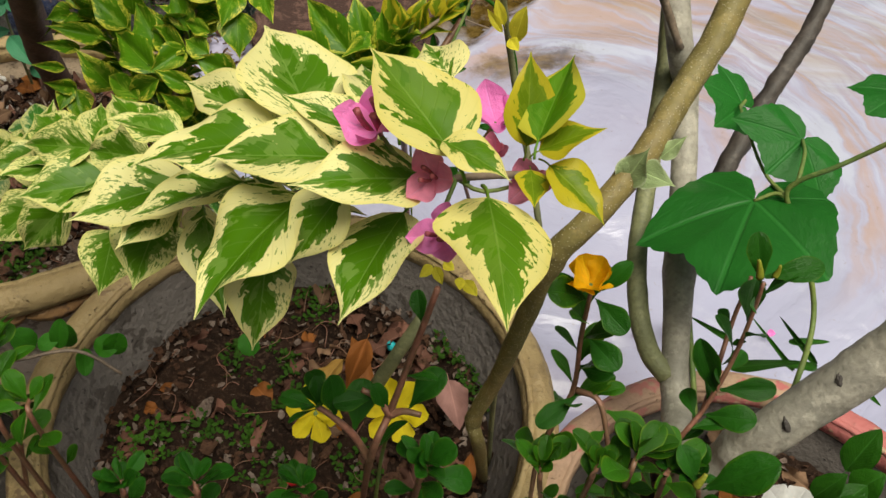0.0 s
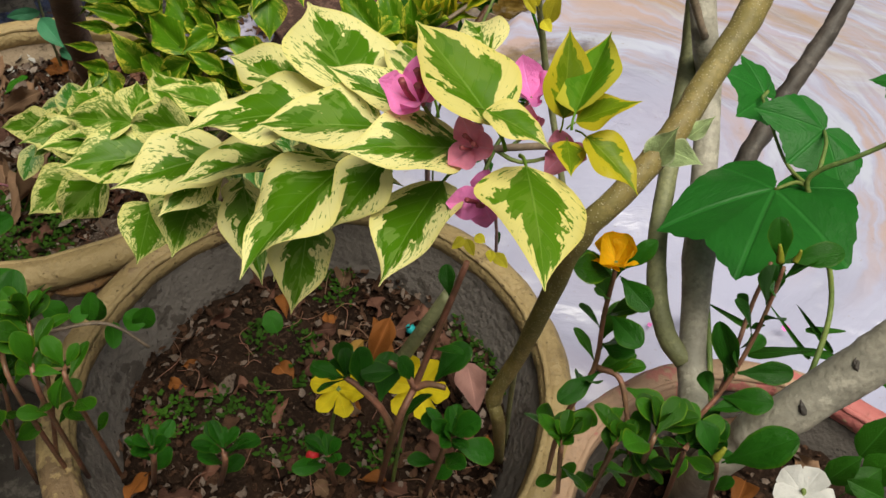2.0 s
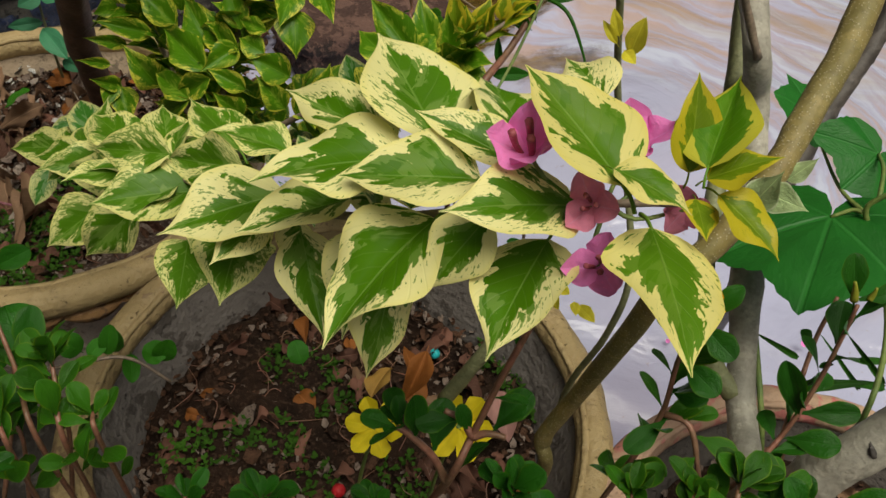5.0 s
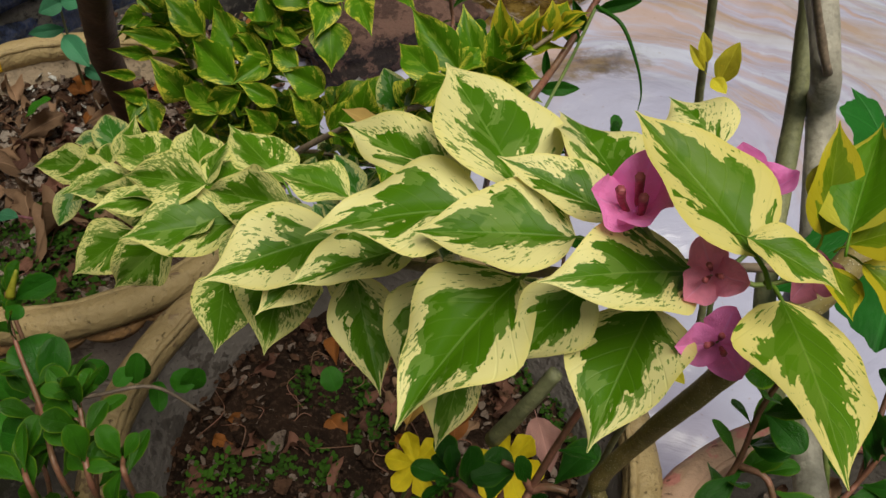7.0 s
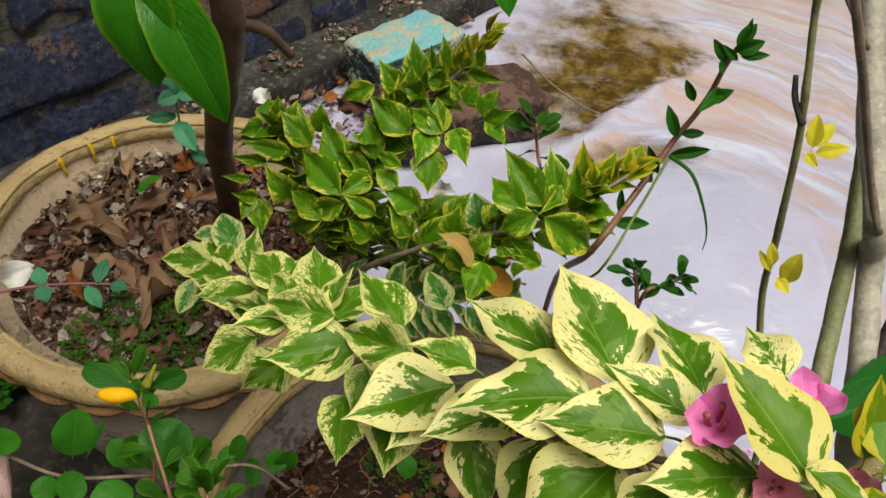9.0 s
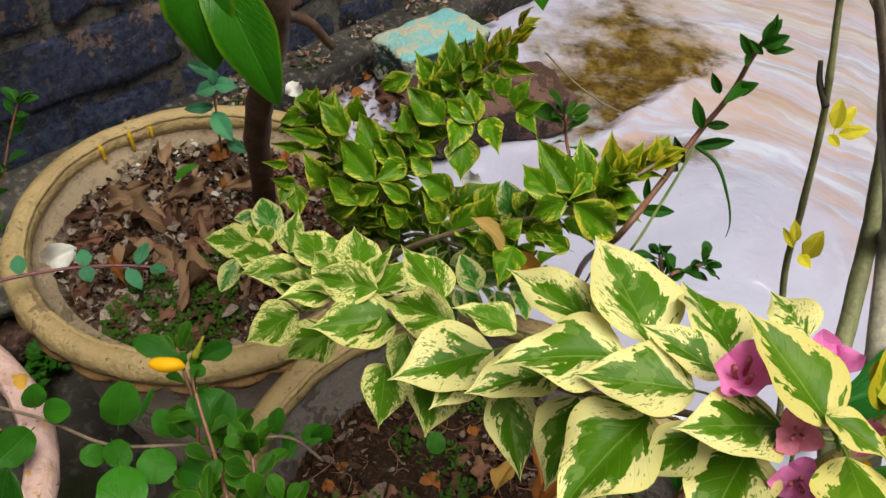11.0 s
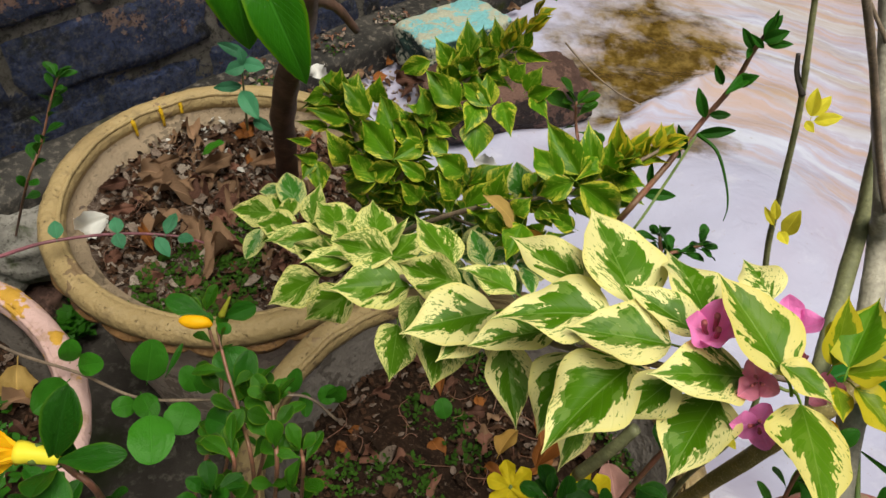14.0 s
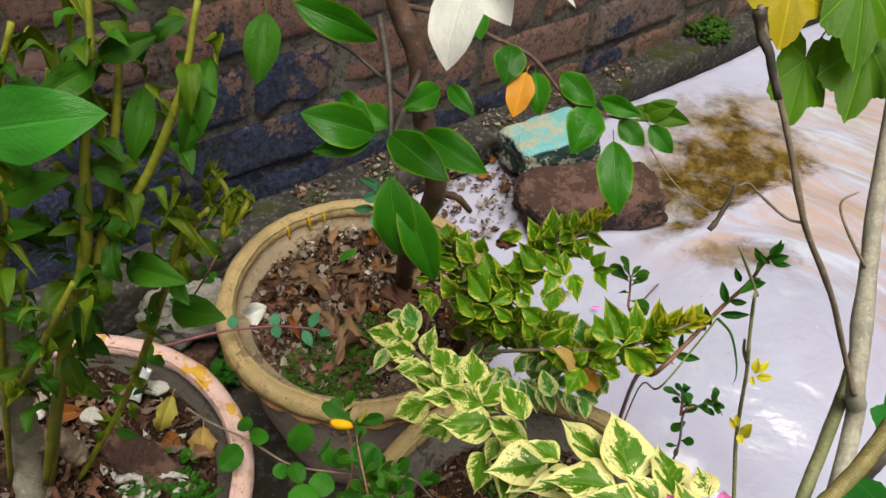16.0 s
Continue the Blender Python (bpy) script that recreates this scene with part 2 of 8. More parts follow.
DARK_BARK = stem_mat("dark_bark", (0.085, 0.07, 0.06), (0.04, 0.034, 0.03))
BROWN_BARK = stem_mat("red_brown_bark", (0.13, 0.068, 0.047), (0.06, 0.034, 0.025))
SPECKLED = stem_mat("speckled_olive_bark", (0.26, 0.20, 0.065), (0.19, 0.16, 0.05), 50.0, (0.66, 0.6, 0.40))
TWIG = stem_mat("grey_twig", (0.28, 0.21, 0.15), (0.17, 0.13, 0.10), 90.0)
GREEN_STEM = stem_mat("green_stem", (0.20, 0.26, 0.06), (0.12, 0.20, 0.05), 60.0)
OLIVE_STEM = stem_mat("olive_stem", (0.24, 0.25, 0.12), (0.17, 0.18, 0.09), 70.0)
RED_STEM = stem_mat("red_purslane_stem", (0.25, 0.105, 0.07), (0.18, 0.10, 0.055), 70.0, None, 0.45)
PINK_STEM = stem_mat("mauve_stem", (0.28, 0.10, 0.13), (0.20, 0.08, 0.10), 70.0, None, 0.45)
LIME_STEM = stem_mat("lime_stem", (0.28, 0.28, 0.02), (0.19, 0.22, 0.015), 50.0)
SOIL = ground_mat("dark_soil", ((0.012, 0.0065, 0.004), (0.03, 0.016, 0.010), (0.068, 0.040, 0.027)), 45.0)
DRY_SOIL = ground_mat("dry_grey_soil", ((0.05, 0.03, 0.022), (0.12, 0.085, 0.068), (0.26, 0.215, 0.185)), 55.0)
MOSS = plain_leaf("moss", (0.038, 0.105, 0.008), None, 0.7, 0.1)
CONCRETE = ground_mat("grey_ground", ((0.032, 0.028, 0.025), (0.065, 0.058, 0.052), (0.12, 0.108, 0.096), (0.025, 0.032, 0.014)), 9.0)
PLINTH = ground_mat("dark_wet_plaster", ((0.026, 0.025, 0.024), (0.058, 0.054, 0.05), (0.13, 0.115, 0.10), (0.035, 0.042, 0.010)), 14.0, 0.75)
MORTAR = ground_mat("mossy_mortar", ((0.10, 0.09, 0.075), (0.18, 0.16, 0.135), (0.05, 0.052, 0.035), (0.045, 0.05, 0.03)), 16.0)


def painted_pot(name, base, under, flake, gloss=0.45, flakes=0.6, scale=22.0):
    m, n, l, b = mat(name)
    p = world_pos(n)
    b.inputs["Specular IOR Level"].default_value = 0.3
    a, c, f = noise_of(n, l, p, scale, 4.0, 0.6), noise_of(n, l, p, scale * 8, 3.0, 0.6), noise_of(n, l, p, scale * 0.35, 3.0)
    col = mixc(n, l, a, tuple(x * 0.8 for x in base), tuple(min(1, x * 1.2) for x in base))
    col = mixc(n, l, step(n, l, calc(n, l, "MULTIPLY_ADD", c, 0.35, a), flakes + 0.15, flakes + 0.19), col, under)
    col = mixc(n, l, calc(n, l, "MULTIPLY", step(n, l, f, 0.5, 0.7), 0.5), col, flake)
    grime = noise_of(n, l, p, scale * 2.6, 6.0, 0.72)
    col = mixc(n, l, calc(n, l, "MULTIPLY", step(n, l, grime, 0.52, 0.68), 0.42), col, tuple(x * 0.42 for x in under))
    pit = step(n, l, noise_of(n, l, p, scale * 14, 2.0, 0.5), 0.66, 0.74)
    col = mixc(n, l, calc(n, l, "MULTIPLY", pit, 0.6), col, tuple(x * 0.4 for x in under))
    l.new(col, b.inputs["Base Color"])
    b.inputs["Roughness"].default_value = gloss
    bump(n, l, b, calc(n, l, "SUBTRACT", calc(n, l, "MULTIPLY_ADD", c, 0.6, calc(n, l, "MULTIPLY_ADD", grime, 0.6, a)), calc(n, l, "MULTIPLY", pit, 0.3)), 0.75, 0.004)
    return m


GOLD = painted_pot("ochre_gold_paint", (0.37, 0.275, 0.135), (0.22, 0.15, 0.085), (0.29, 0.20, 0.105), 0.5, 0.64)
GOLD_BROWN = painted_pot("brown_gold_paint", (0.30, 0.17, 0.075), (0.17, 0.10, 0.06), (0.22, 0.14, 0.07), 0.45)
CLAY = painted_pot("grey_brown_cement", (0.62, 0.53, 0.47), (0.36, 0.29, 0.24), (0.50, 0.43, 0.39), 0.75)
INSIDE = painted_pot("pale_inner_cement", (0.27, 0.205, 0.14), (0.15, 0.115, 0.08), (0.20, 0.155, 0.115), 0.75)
# shade inside the pink and rose pots is put into this cement colour
SHADED_INSIDE = painted_pot("shaded_inner_cement", (0.065, 0.056, 0.05), (0.035, 0.028, 0.023), (0.10, 0.09, 0.082), 0.8)
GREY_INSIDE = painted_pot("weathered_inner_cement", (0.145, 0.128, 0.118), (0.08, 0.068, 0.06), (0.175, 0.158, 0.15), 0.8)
PINK = painted_pot("flaking_pink_paint", (0.62, 0.42, 0.40), (0.58, 0.33, 0.05), (0.50, 0.36, 0.34), 0.6, 0.56, 16.0)
ROSE = painted_pot("faded_rose_paint", (0.50, 0.16, 0.15), (0.45, 0.30, 0.20), (0.42, 0.26, 0.2), 0.6, 0.45, 14.0)


# ---- builders ----
def empty(name, loc, label, category, group="", kind=""):
    ob = new(name)
    ob.location = loc
    ob.empty_display_size = 0.02
    return tagged(ob, label, category, group, kind)


def mesh_of(bm, name, material, smooth=True):
    me = bpy.data.meshes.new(name)
    bm.to_mesh(me)
    bm.free()
    if smooth:
        for f in me.polygons:
            f.use_smooth = True
    for m in material if isinstance(material, (list, tuple)) else (material,):
        me.materials.append(m)
    return me


def part(name, bm, material, parent=None, label="", smooth=True):
    ob = new(name, mesh_of(bm, name, material, smooth))
    if parent:
        ob.parent = parent
        if parent.parent is None:
            ob.matrix_parent_inverse = Matrix.Translation(-parent.location)
    return tagged(ob, label)


def thing(name, bm, material, label, category, group="", kind="", smooth=True):
    return tagged(part(name, bm, material, None, "", smooth), label, category, group, kind)


def curve_points(pts, per=6):
    """A smooth line through pts."""
    p = [Vector(a) for a in pts]
    p = [p[0] * 2 - p[1], *p, p[-1] * 2 - p[-2]]
    out = []
    for i in range(1, len(p) - 2):
        for k in range(per):
            t = k / per
            a, b, c, d = p[i - 1:i + 3]
            out.append(0.5 * (2 * b + (c - a) * t + (2 * a - 5 * b + 4 * c - d) * t * t + (3 * b - a - 3 * c + d) * t ** 3))
    out.append(p[-2])
    return out


def tube(bm, pts, r0, r1, sides=8, per=6, rough=0.12, seed=0.0, knots=()):
    """A tapered, slightly uneven stem through pts; knots: shares of its length where it swells."""
    line = curve_points(pts, per)
    rings, n = [], len(line)
    u = Vector((0.3, 0.5, 0.8))
    for i, c in enumerate(line):
        d = (line[min(i + 1, n - 1)] - line[max(i - 1, 0)]).normalized()
        u = (u - d * u.dot(d)).normalized()
        w = d.cross(u)
        s = i / (n - 1)
        r = r0 + (r1 - r0) * s
        for k in knots:
            r *= 1 + 0.2 * math.exp(-((s - k) * n / 1.2) ** 2)
        ring = []
        for j in range(sides):
            a = 2 * math.pi * j / sides
            q = r * (1 + rough * noise.noise(Vector((math.cos(a) * 1.5 + seed, math.sin(a) * 1.5, i * 0.45 + seed * 3))))
            ring.append(bm.verts.new(c + (u * math.cos(a) + w * math.sin(a)) * q))
        rings.append(ring)
    for a, b in zip(rings, rings[1:]):
        for j in range(sides):
            bm.faces.new((a[j], a[(j + 1) % sides], b[(j + 1) % sides], b[j]))
    bm.faces.new(rings[0][::-1]), bm.faces.new(rings[-1])
    return bm


def stem(name, pts, r0, r1, material, parent=None, label="", sides=8, per=6, rough=0.12, knots=()):
    return part(name, tube(bmesh.new(), pts, r0, r1, sides, per, rough, pts[0][0] * 40, knots), material, parent, label)


OUTLINE = {
    "heart": lambda v: math.sin(0.5 * math.pi * min(1, v / 0.33)) ** 0.62 if v < 0.33 else math.cos(0.5 * math.pi * (v - 0.33) / 0.67) ** 1.5,
    "oval": lambda v: math.sin(math.pi * v ** 0.85) ** 0.8,
    "ragged": lambda v: math.sin(math.pi * v ** 0.85) ** 0.7 * (0.86 + 0.13 * math.sin(v * 43) + 0.11 * math.sin(v * 71 + 1)),
    "lance": lambda v: math.sin(math.pi * v ** 0.7) ** 1.1,
    "spoon": lambda v: 0.13 + 0.87 * (0.5 - 0.5 * math.cos(math.pi * v / 0.64)) ** 0.9 if v < 0.64 else math.sqrt(max(0.0, 1 - ((v - 0.64) / 0.36) ** 2)),
    "round": lambda v: math.sqrt(max(0, 1 - (2 * v - 1) ** 2)),
    "blade": lambda v: (1 - v) ** 0.6 * (0.4 + min(0.6, v * 4)),
    "petal": lambda v: (0.18 + 0.82 * math.sin(math.pi * 0.5 * min(1, v * 1.35)) ** 1.3) * (1 - max(0, v - 0.8) / 0.2 * 0.75),
    "bract": lambda v: math.sin(math.pi * v ** 0.75) ** 0.75 * (1 - 0.25 * max(0, v - 0.6)),
}


def leaf_mesh(name, kind, material, fold=0.25, droop=0.12, wave=0.05, seed=0, stalk=0.16, nx=8, ny=14, stalk_r=0.018, twist=0.0, curl=0.0):
    """A leaf one long (along y, base at the origin) and one wide, its upper side towards z."""
    rnd = random.Random(seed)
    bm = bmesh.new()
    uv = bm.loops.layers.uv.new("UVMap")
    f, p1, p2 = OUTLINE[kind], rnd.uniform(0, 6), rnd.uniform(0, 6)
    grid, tex = [], {}
    for j in range(ny + 1):
        v = j / ny
        if kind == "round":
            v = 0.5 - 0.5 * math.cos(math.pi * v)
        elif kind == "spoon":
            v = 1 - (1 - v) ** 1.7
        w = max(0.012, f(v)) * (1 + 0.03 * math.sin(v * 17 + p1))
        row = []
        for i in range(nx + 1):
            u = 2 * i / nx - 1
            x = u * w * 0.5
            z = fold * abs(x) * (1 - 0.45 * abs(u)) + droop * (4 * v * (1 - v) * 0.55 - 0.35 * max(0, v - 0.75) * 2) - curl * v * v
            z += wave * u * u * math.sin(v * 8 + (p1 if u > 0 else p2)) * math.sin(math.pi * v) + (twist + 0.25 * math.sin(p1)) * x * v
            vert = bm.verts.new((x, v, z))
            tex[vert] = (u * 0.5 + 0.5, v)
            row.append(vert)
        grid.append(row)
    for a, b in zip(grid, grid[1:]):
        for i in range(nx):
            fc = bm.faces.new((a[i], a[i + 1], b[i + 1], b[i]))
            for lp in fc.loops:
                lp[uv].uv = tex[lp.vert]
    if stalk:
        had = set(bm.faces)
        tube(bm, [(0, -stalk, -stalk * 0.45), (0, -stalk * 0.5, -stalk * 0.1), (0, 0.03, 0.0)], stalk_r, stalk_r * 0.8, 5, 2, 0.0)
        for fc in bm.faces:
            if fc not in had:
                for lp in fc.loops:
                    lp[uv].uv = (0.5, 0.3)
    return mesh_of(bm, name, material)


def leaf_set(name, kind, material, count=4, **kw):
    rnd = random.Random(len(name) * 7 + count)
    out = []
    for i in range(count):
        k = dict(kw)
        k["fold"] = kw.get("fold", 0.25) * rnd.uniform(0.6, 1.5)
        k["droop"] = kw.get("droop", 0.12) * rnd.uniform(0.4, 1.7)
        k["curl"] = kw.get("curl", 0.0) * rnd.uniform(0.3, 1.6)
        k["wave"] = kw.get("wave", 0.05) * rnd.uniform(0.5, 1.4)
        out.append(leaf_mesh(name, kind, material, seed=i + 3, **k))
    return out


def leaf_matrix(base, tip, turn, width, lift=1.0):
    """The pose and size of a leaf from base to tip; turn: degrees by which its upper side leans from straight up."""
    b, y = Vector(base), Vector(tip) - Vector(base)
    size = y.length
    y.normalize()
    up = Vector((0, 0, 1)) - y * y.z
    if up.length < 0.05:
        up = Vector((0, -1, 0)) + y * y.y
    up.normalize()
    side = y.cross(up)
    z = up * math.cos(radians(turn)) + side * math.sin(radians(turn))
    x = y.cross(z)
    m = Matrix.Identity(4)
    for i in range(3):
        m[i][0], m[i][1], m[i][2], m[i][3] = x[i] * width, y[i] * size, z[i] * (size + width) * 0.5 * lift, b[i]
    return m


def leaf(name, meshes, m, parent, pick=0, label=""):
    ob = new(name, meshes[pick % len(meshes)])
    ob.matrix_basis = m
    if parent:
        ob.parent = parent
        ob.matrix_parent_inverse = Matrix.Translation(-parent.location)
    return tagged(ob, label)


def leaves(rows, meshes, parent, name="leaf", label="", wide=1.18, long=1.06):
    for i, (bx, by, bz, tx, ty, tz, turn, width) in enumerate(rows):
        leaf(name, meshes, leaf_matrix(Vector((tx, ty, tz)) + (Vector((bx, by, bz)) - Vector((tx, ty, tz))) * long, (tx, ty, tz), turn, min(width * wide, 0.03)), parent, i * 5 + int(abs(bx) * 1000), label)


def sprig(parent, pts, r0, r1, stem_material, meshes, count, size, ratio, seed, spread=55, first=0.15, rosette=0, stem_name="stem"):
    """A stem with leaves set round it, and a rosette of leaves at its end."""
    rnd = random.Random(seed)
    stem(stem_name, pts, r0, r1, stem_material, parent, "", 7, 5)
    line = curve_points(pts, 8)
    for k in range(count + rosette):
        s = first + (1 - first) * (k + 0.5) / max(1, count) if k < count else 1.0
        i = min(len(line) - 2, int(s * (len(line) - 1)))
        c, d = line[i], (line[i + 1] - line[i]).normalized()
        u = d.orthogonal().normalized()
        a = k * 2.4 + rnd.uniform(-0.5, 0.5)
        out = u * math.cos(a) + d.cross(u) * math.sin(a)
        sp = radians(spread + rnd.uniform(-18, 18)) if k < count else radians(rnd.uniform(30, 75))
        y = (d * math.cos(sp) + out * math.sin(sp)).normalized()
        y.z += 0.12
        y.normalize()
        q = size * rnd.uniform(0.7, 1.15) * (1.0 if k < count else rnd.uniform(0.6, 0.9))
        base = c + y * (q * 0.12)
        leaf("leaf", meshes, leaf_matrix(base, base + y * q, rnd.uniform(-35, 35), q * ratio * rnd.uniform(0.85, 1.15)), parent, rnd.randrange(9))


def lathe(bm, profile, centre, segs=96, wobble=0.0, seed=0.0, material=None):
    """Turn a profile of (radius, height) round the vertical through centre."""
    rings = []
    for r, z in profile:
        ring = []
        for j in range(segs):
            a = 2 * math.pi * j / segs
            q = r * (1 + wobble * noise.noise(Vector((math.cos(a) * 2 + seed, math.sin(a) * 2, z * 9))))
            ring.append(bm.verts.new((centre[0] + q * math.cos(a), centre[1] + q * math.sin(a), z + wobble * 0.12 * noise.noise(Vector((math.cos(a) * 3, math.sin(a) * 3, r * 20 + seed))))))
        rings.append(ring)
    for a, b in zip(rings, rings[1:]):
        for j in range(segs):
            bm.faces.new((a[j], a[(j + 1) % segs], b[(j + 1) % segs], b[j]))
    return rings


def rock(bm, size, m, square=6.0, rough=0.08, seed=0.0):
    """A worn block: a rounded box with an uneven, pitted skin."""
    vs = bmesh.ops.create_cube(bm, size=2.0)["verts"]
    bmesh.ops.subdivide_edges(bm, edges=bm.edges[:], cuts=15, use_grid_fill=True)
    off = Vector((seed, seed * 2, seed * 3))
    for v in bm.verts:
        q = v.co / (abs(v.co.x) ** square + abs(v.co.y) ** square + abs(v.co.z) ** square) ** (1 / square)
        s = 1 + rough * noise.noise(q * 1.1 + off) + rough * 0.6 * noise.noise(q * 2.7 + off) + rough * 0.3 * noise.noise(q * 7 + off)
        v.co = m @ Vector((q.x * size[0] * 0.5 * s, q.y * size[1] * 0.5 * s, q.z * size[2] * 0.5 * s))
    return bm


def slab(bm, size, m, bevel=0.003, rough=0.0, seed=0.0, cuts=0):
    g = bmesh.ops.create_cube(bm, size=1.0)
    vs = g["verts"]
    for v in vs:
        v.co = Vector((v.co.x * size[0], v.co.y * size[1], v.co.z * size[2]))
    es = list({e for v in vs for e in v.link_edges})
    r = bmesh.ops.bevel(bm, geom=es, offset=bevel, segments=2, affect="EDGES", profile=0.6)
    if cuts:
        bmesh.ops.subdivide_edges(bm, edges=[e for e in bm.edges if e.calc_length() > bevel * 3], cuts=cuts, use_grid_fill=True)
    for v in bm.verts:
        if rough:
            k = v.co.normalized()
            v.co += k * rough * noise.noise(v.co * 30 + Vector((seed, seed, seed))) + k * rough * 0.5 * noise.noise(v.co * 90 + Vector((seed, 0, 0)))
        v.co = m @ v.co
    return bm


# ---- ground, wall, plinth ----
def sheet_of(nx, ny, x0, x1, y0, y1, height):
    bm = bmesh.new()
    g = [[bm.verts.new((x0 + (x1 - x0) * i / nx, y0 + (y1 - y0) * j / ny, height(x0 + (x1 - x0) * i / nx, y0 + (y1 - y0) * j / ny))) for i in range(nx + 1)] for j in range(ny + 1)]
    for a, b in zip(g, g[1:]):
        for i in range(nx):
            bm.faces.new((a[i], a[i + 1], b[i + 1], b[i]))
    return bm


thing("ground", sheet_of(90, 90, -40, 40, -40, 40, lambda x, y: 0.0), CONCRETE, "dark damp earth and cement ground with moss", "ground", kind="structure")

WALL_AT, WALL_TURN = Vector((-0.6895, 0.5195, 0)), 53.0   # a point of the wall's face, and the way it runs
WALL = Matrix.Translation(WALL_AT) @ Matrix.Rotation(radians(WALL_TURN), 4, "Z")   # x along the wall, y into it


def brick_mat(name="blue_painted_brick", bare=None):
    m, n, l, b = mat(name)
    p = world_pos(n)
    info = n.new("ShaderNodeObjectInfo")
    sep = n.new("ShaderNodeSeparateXYZ")
    l.new(p, sep.inputs[0])
    a, c, f = noise_of(n, l, p, 14.0, 5.0, 0.65), noise_of(n, l, p, 70.0, 4.0, 0.65), noise_of(n, l, p, 5.0, 3.0)
    red = mixc(n, l, info.outputs["Random"], (0.40, 0.20, 0.15), (0.33, 0.235, 0.205))
    red = mixc(n, l, step(n, l, c, 0.45, 0.7), red, (0.15, 0.095, 0.078))
    red = mixc(n, l, step(n, l, a, 0.62, 0.72), red, (0.22, 0.185, 0.15))
    if bare:
        red = mixc(n, l, step(n, l, a, 0.4, 0.65), bare[0], bare[1])
        red = mixc(n, l, step(n, l, c, 0.5, 0.66), red, bare[2])
    blue = mixc(n, l, step(n, l, c, 0.3, 0.7), (0.012, 0.023, 0.075), (0.055, 0.082, 0.20))
    blue = mixc(n, l, step(n, l, a, 0.54, 0.66), blue, (0.014, 0.015, 0.022))
    blue = mixc(n, l, calc(n, l, "MULTIPLY", step(n, l, noise_of(n, l, p, 62.0, 6.0, 0.78), 0.53, 0.65), 0.55), blue, (0.075, 0.072, 0.075))
    chip = noise_of(n, l, p, 38.0, 6.0, 0.72)
    blue = mixc(n, l, step(n, l, chip, 0.63, 0.69), blue, (0.12, 0.055, 0.038))
    blue = mixc(n, l, step(n, l, noise_of(n, l, p, 26.0, 6.0, 0.7), 0.62, 0.70), blue, (0.085, 0.088, 0.085))
    blue = mixc(n, l, calc(n, l, "MULTIPLY", step(n, l, noise_of(n, l, p, 11.0, 5.0, 0.7), 0.58, 0.70), 0.7), blue, (0.035, 0.042, 0.014))
    # the old coat of paint covers the lower courses and wears off upwards and along the wall
    k = calc(n, l, "MULTIPLY_ADD", sep.outputs[2], -3.4, 1.75 if bare else 2.19)
    k = calc(n, l, "MULTIPLY_ADD", sep.outputs[1], -1.52, k)
    k = calc(n, l, "ADD", k, calc(n, l, "MULTIPLY_ADD", f, 1.9, -0.9))
    k = calc(n, l, "ADD", k, calc(n, l, "MULTIPLY_ADD", a, 1.5, -0.75))
    k = calc(n, l, "ADD", k, calc(n, l, "MULTIPLY_ADD", info.outputs["Random"], 0.5, -0.25))
    col = mixc(n, l, step(n, l, calc(n, l, "MULTIPLY_ADD", noise_of(n, l, p, 48.0, 6.0, 0.75), 1.5, k), 0.86, 0.92), red, blue)
    grit = noise_of(n, l, p, 150.0, 6.0, 0.8)
    col = mixc(n, l, calc(n, l, "MULTIPLY", step(n, l, grit, 0.52, 0.60), 0.45), col, (0.20, 0.19, 0.185))
    col = mixc(n, l, calc(n, l, "MULTIPLY", step(n, l, grit, 0.47, 0.40), 0.75), col, (0.008, 0.008, 0.010))
    l.new(col, b.inputs["Base Color"])
    l.new(calc(n, l, "MULTIPLY_ADD", grit, -0.5, 0.8), b.inputs["Roughness"])
    b.inputs["Specular IOR Level"].default_value = 0.4
    crust = noise_of(n, l, p, 46.0, 8.0, 0.82, 0.5)
    bump(n, l, b, calc(n, l, "MULTIPLY_ADD", noise_of(n, l, p, 130.0, 5.0, 0.75), 0.7, calc(n, l, "MULTIPLY_ADD", crust, 1.5, calc(n, l, "MULTIPLY_ADD", c, 0.5, a))), 1.0, 0.013)
    return m


BRICK = brick_mat()
JOINT_MAT = brick_mat("dirty_mortar", ((0.15, 0.135, 0.115), (0.26, 0.235, 0.205), (0.075, 0.07, 0.05)))
bm = bmesh.new()
slab(bm, (6.0, 0.2, 1.9), WALL @ Matrix.Translation((0.6, 0.115, 0.95)), 0.004)
wall = thing("wall_back", bm, JOINT_MAT, "old brick wall, worn blue paint over red brick, deep joints", "wall", kind="structure", smooth=False)
bm = bmesh.new()
slab(bm, (6.0, 0.075, 0.09), WALL @ Matrix.Translation((0.6, -0.02, 0.04)), 0.012, 0.004, 3.0, 3)
thing("plinth", bm, PLINTH, "dark damp plaster footing along the wall with moss", "footing", kind="structure")
# an added wall at the side, never in the camera's view
thing("unseen_side_wall", slab(bmesh.new(), (0.2, 6.0, 1.9), Matrix.Translation((-3.2, -2.2, 0.95)), 0.01), MORTAR, "plain plastered boundary wall, added out of view", "wall", kind="structure", smooth=False)


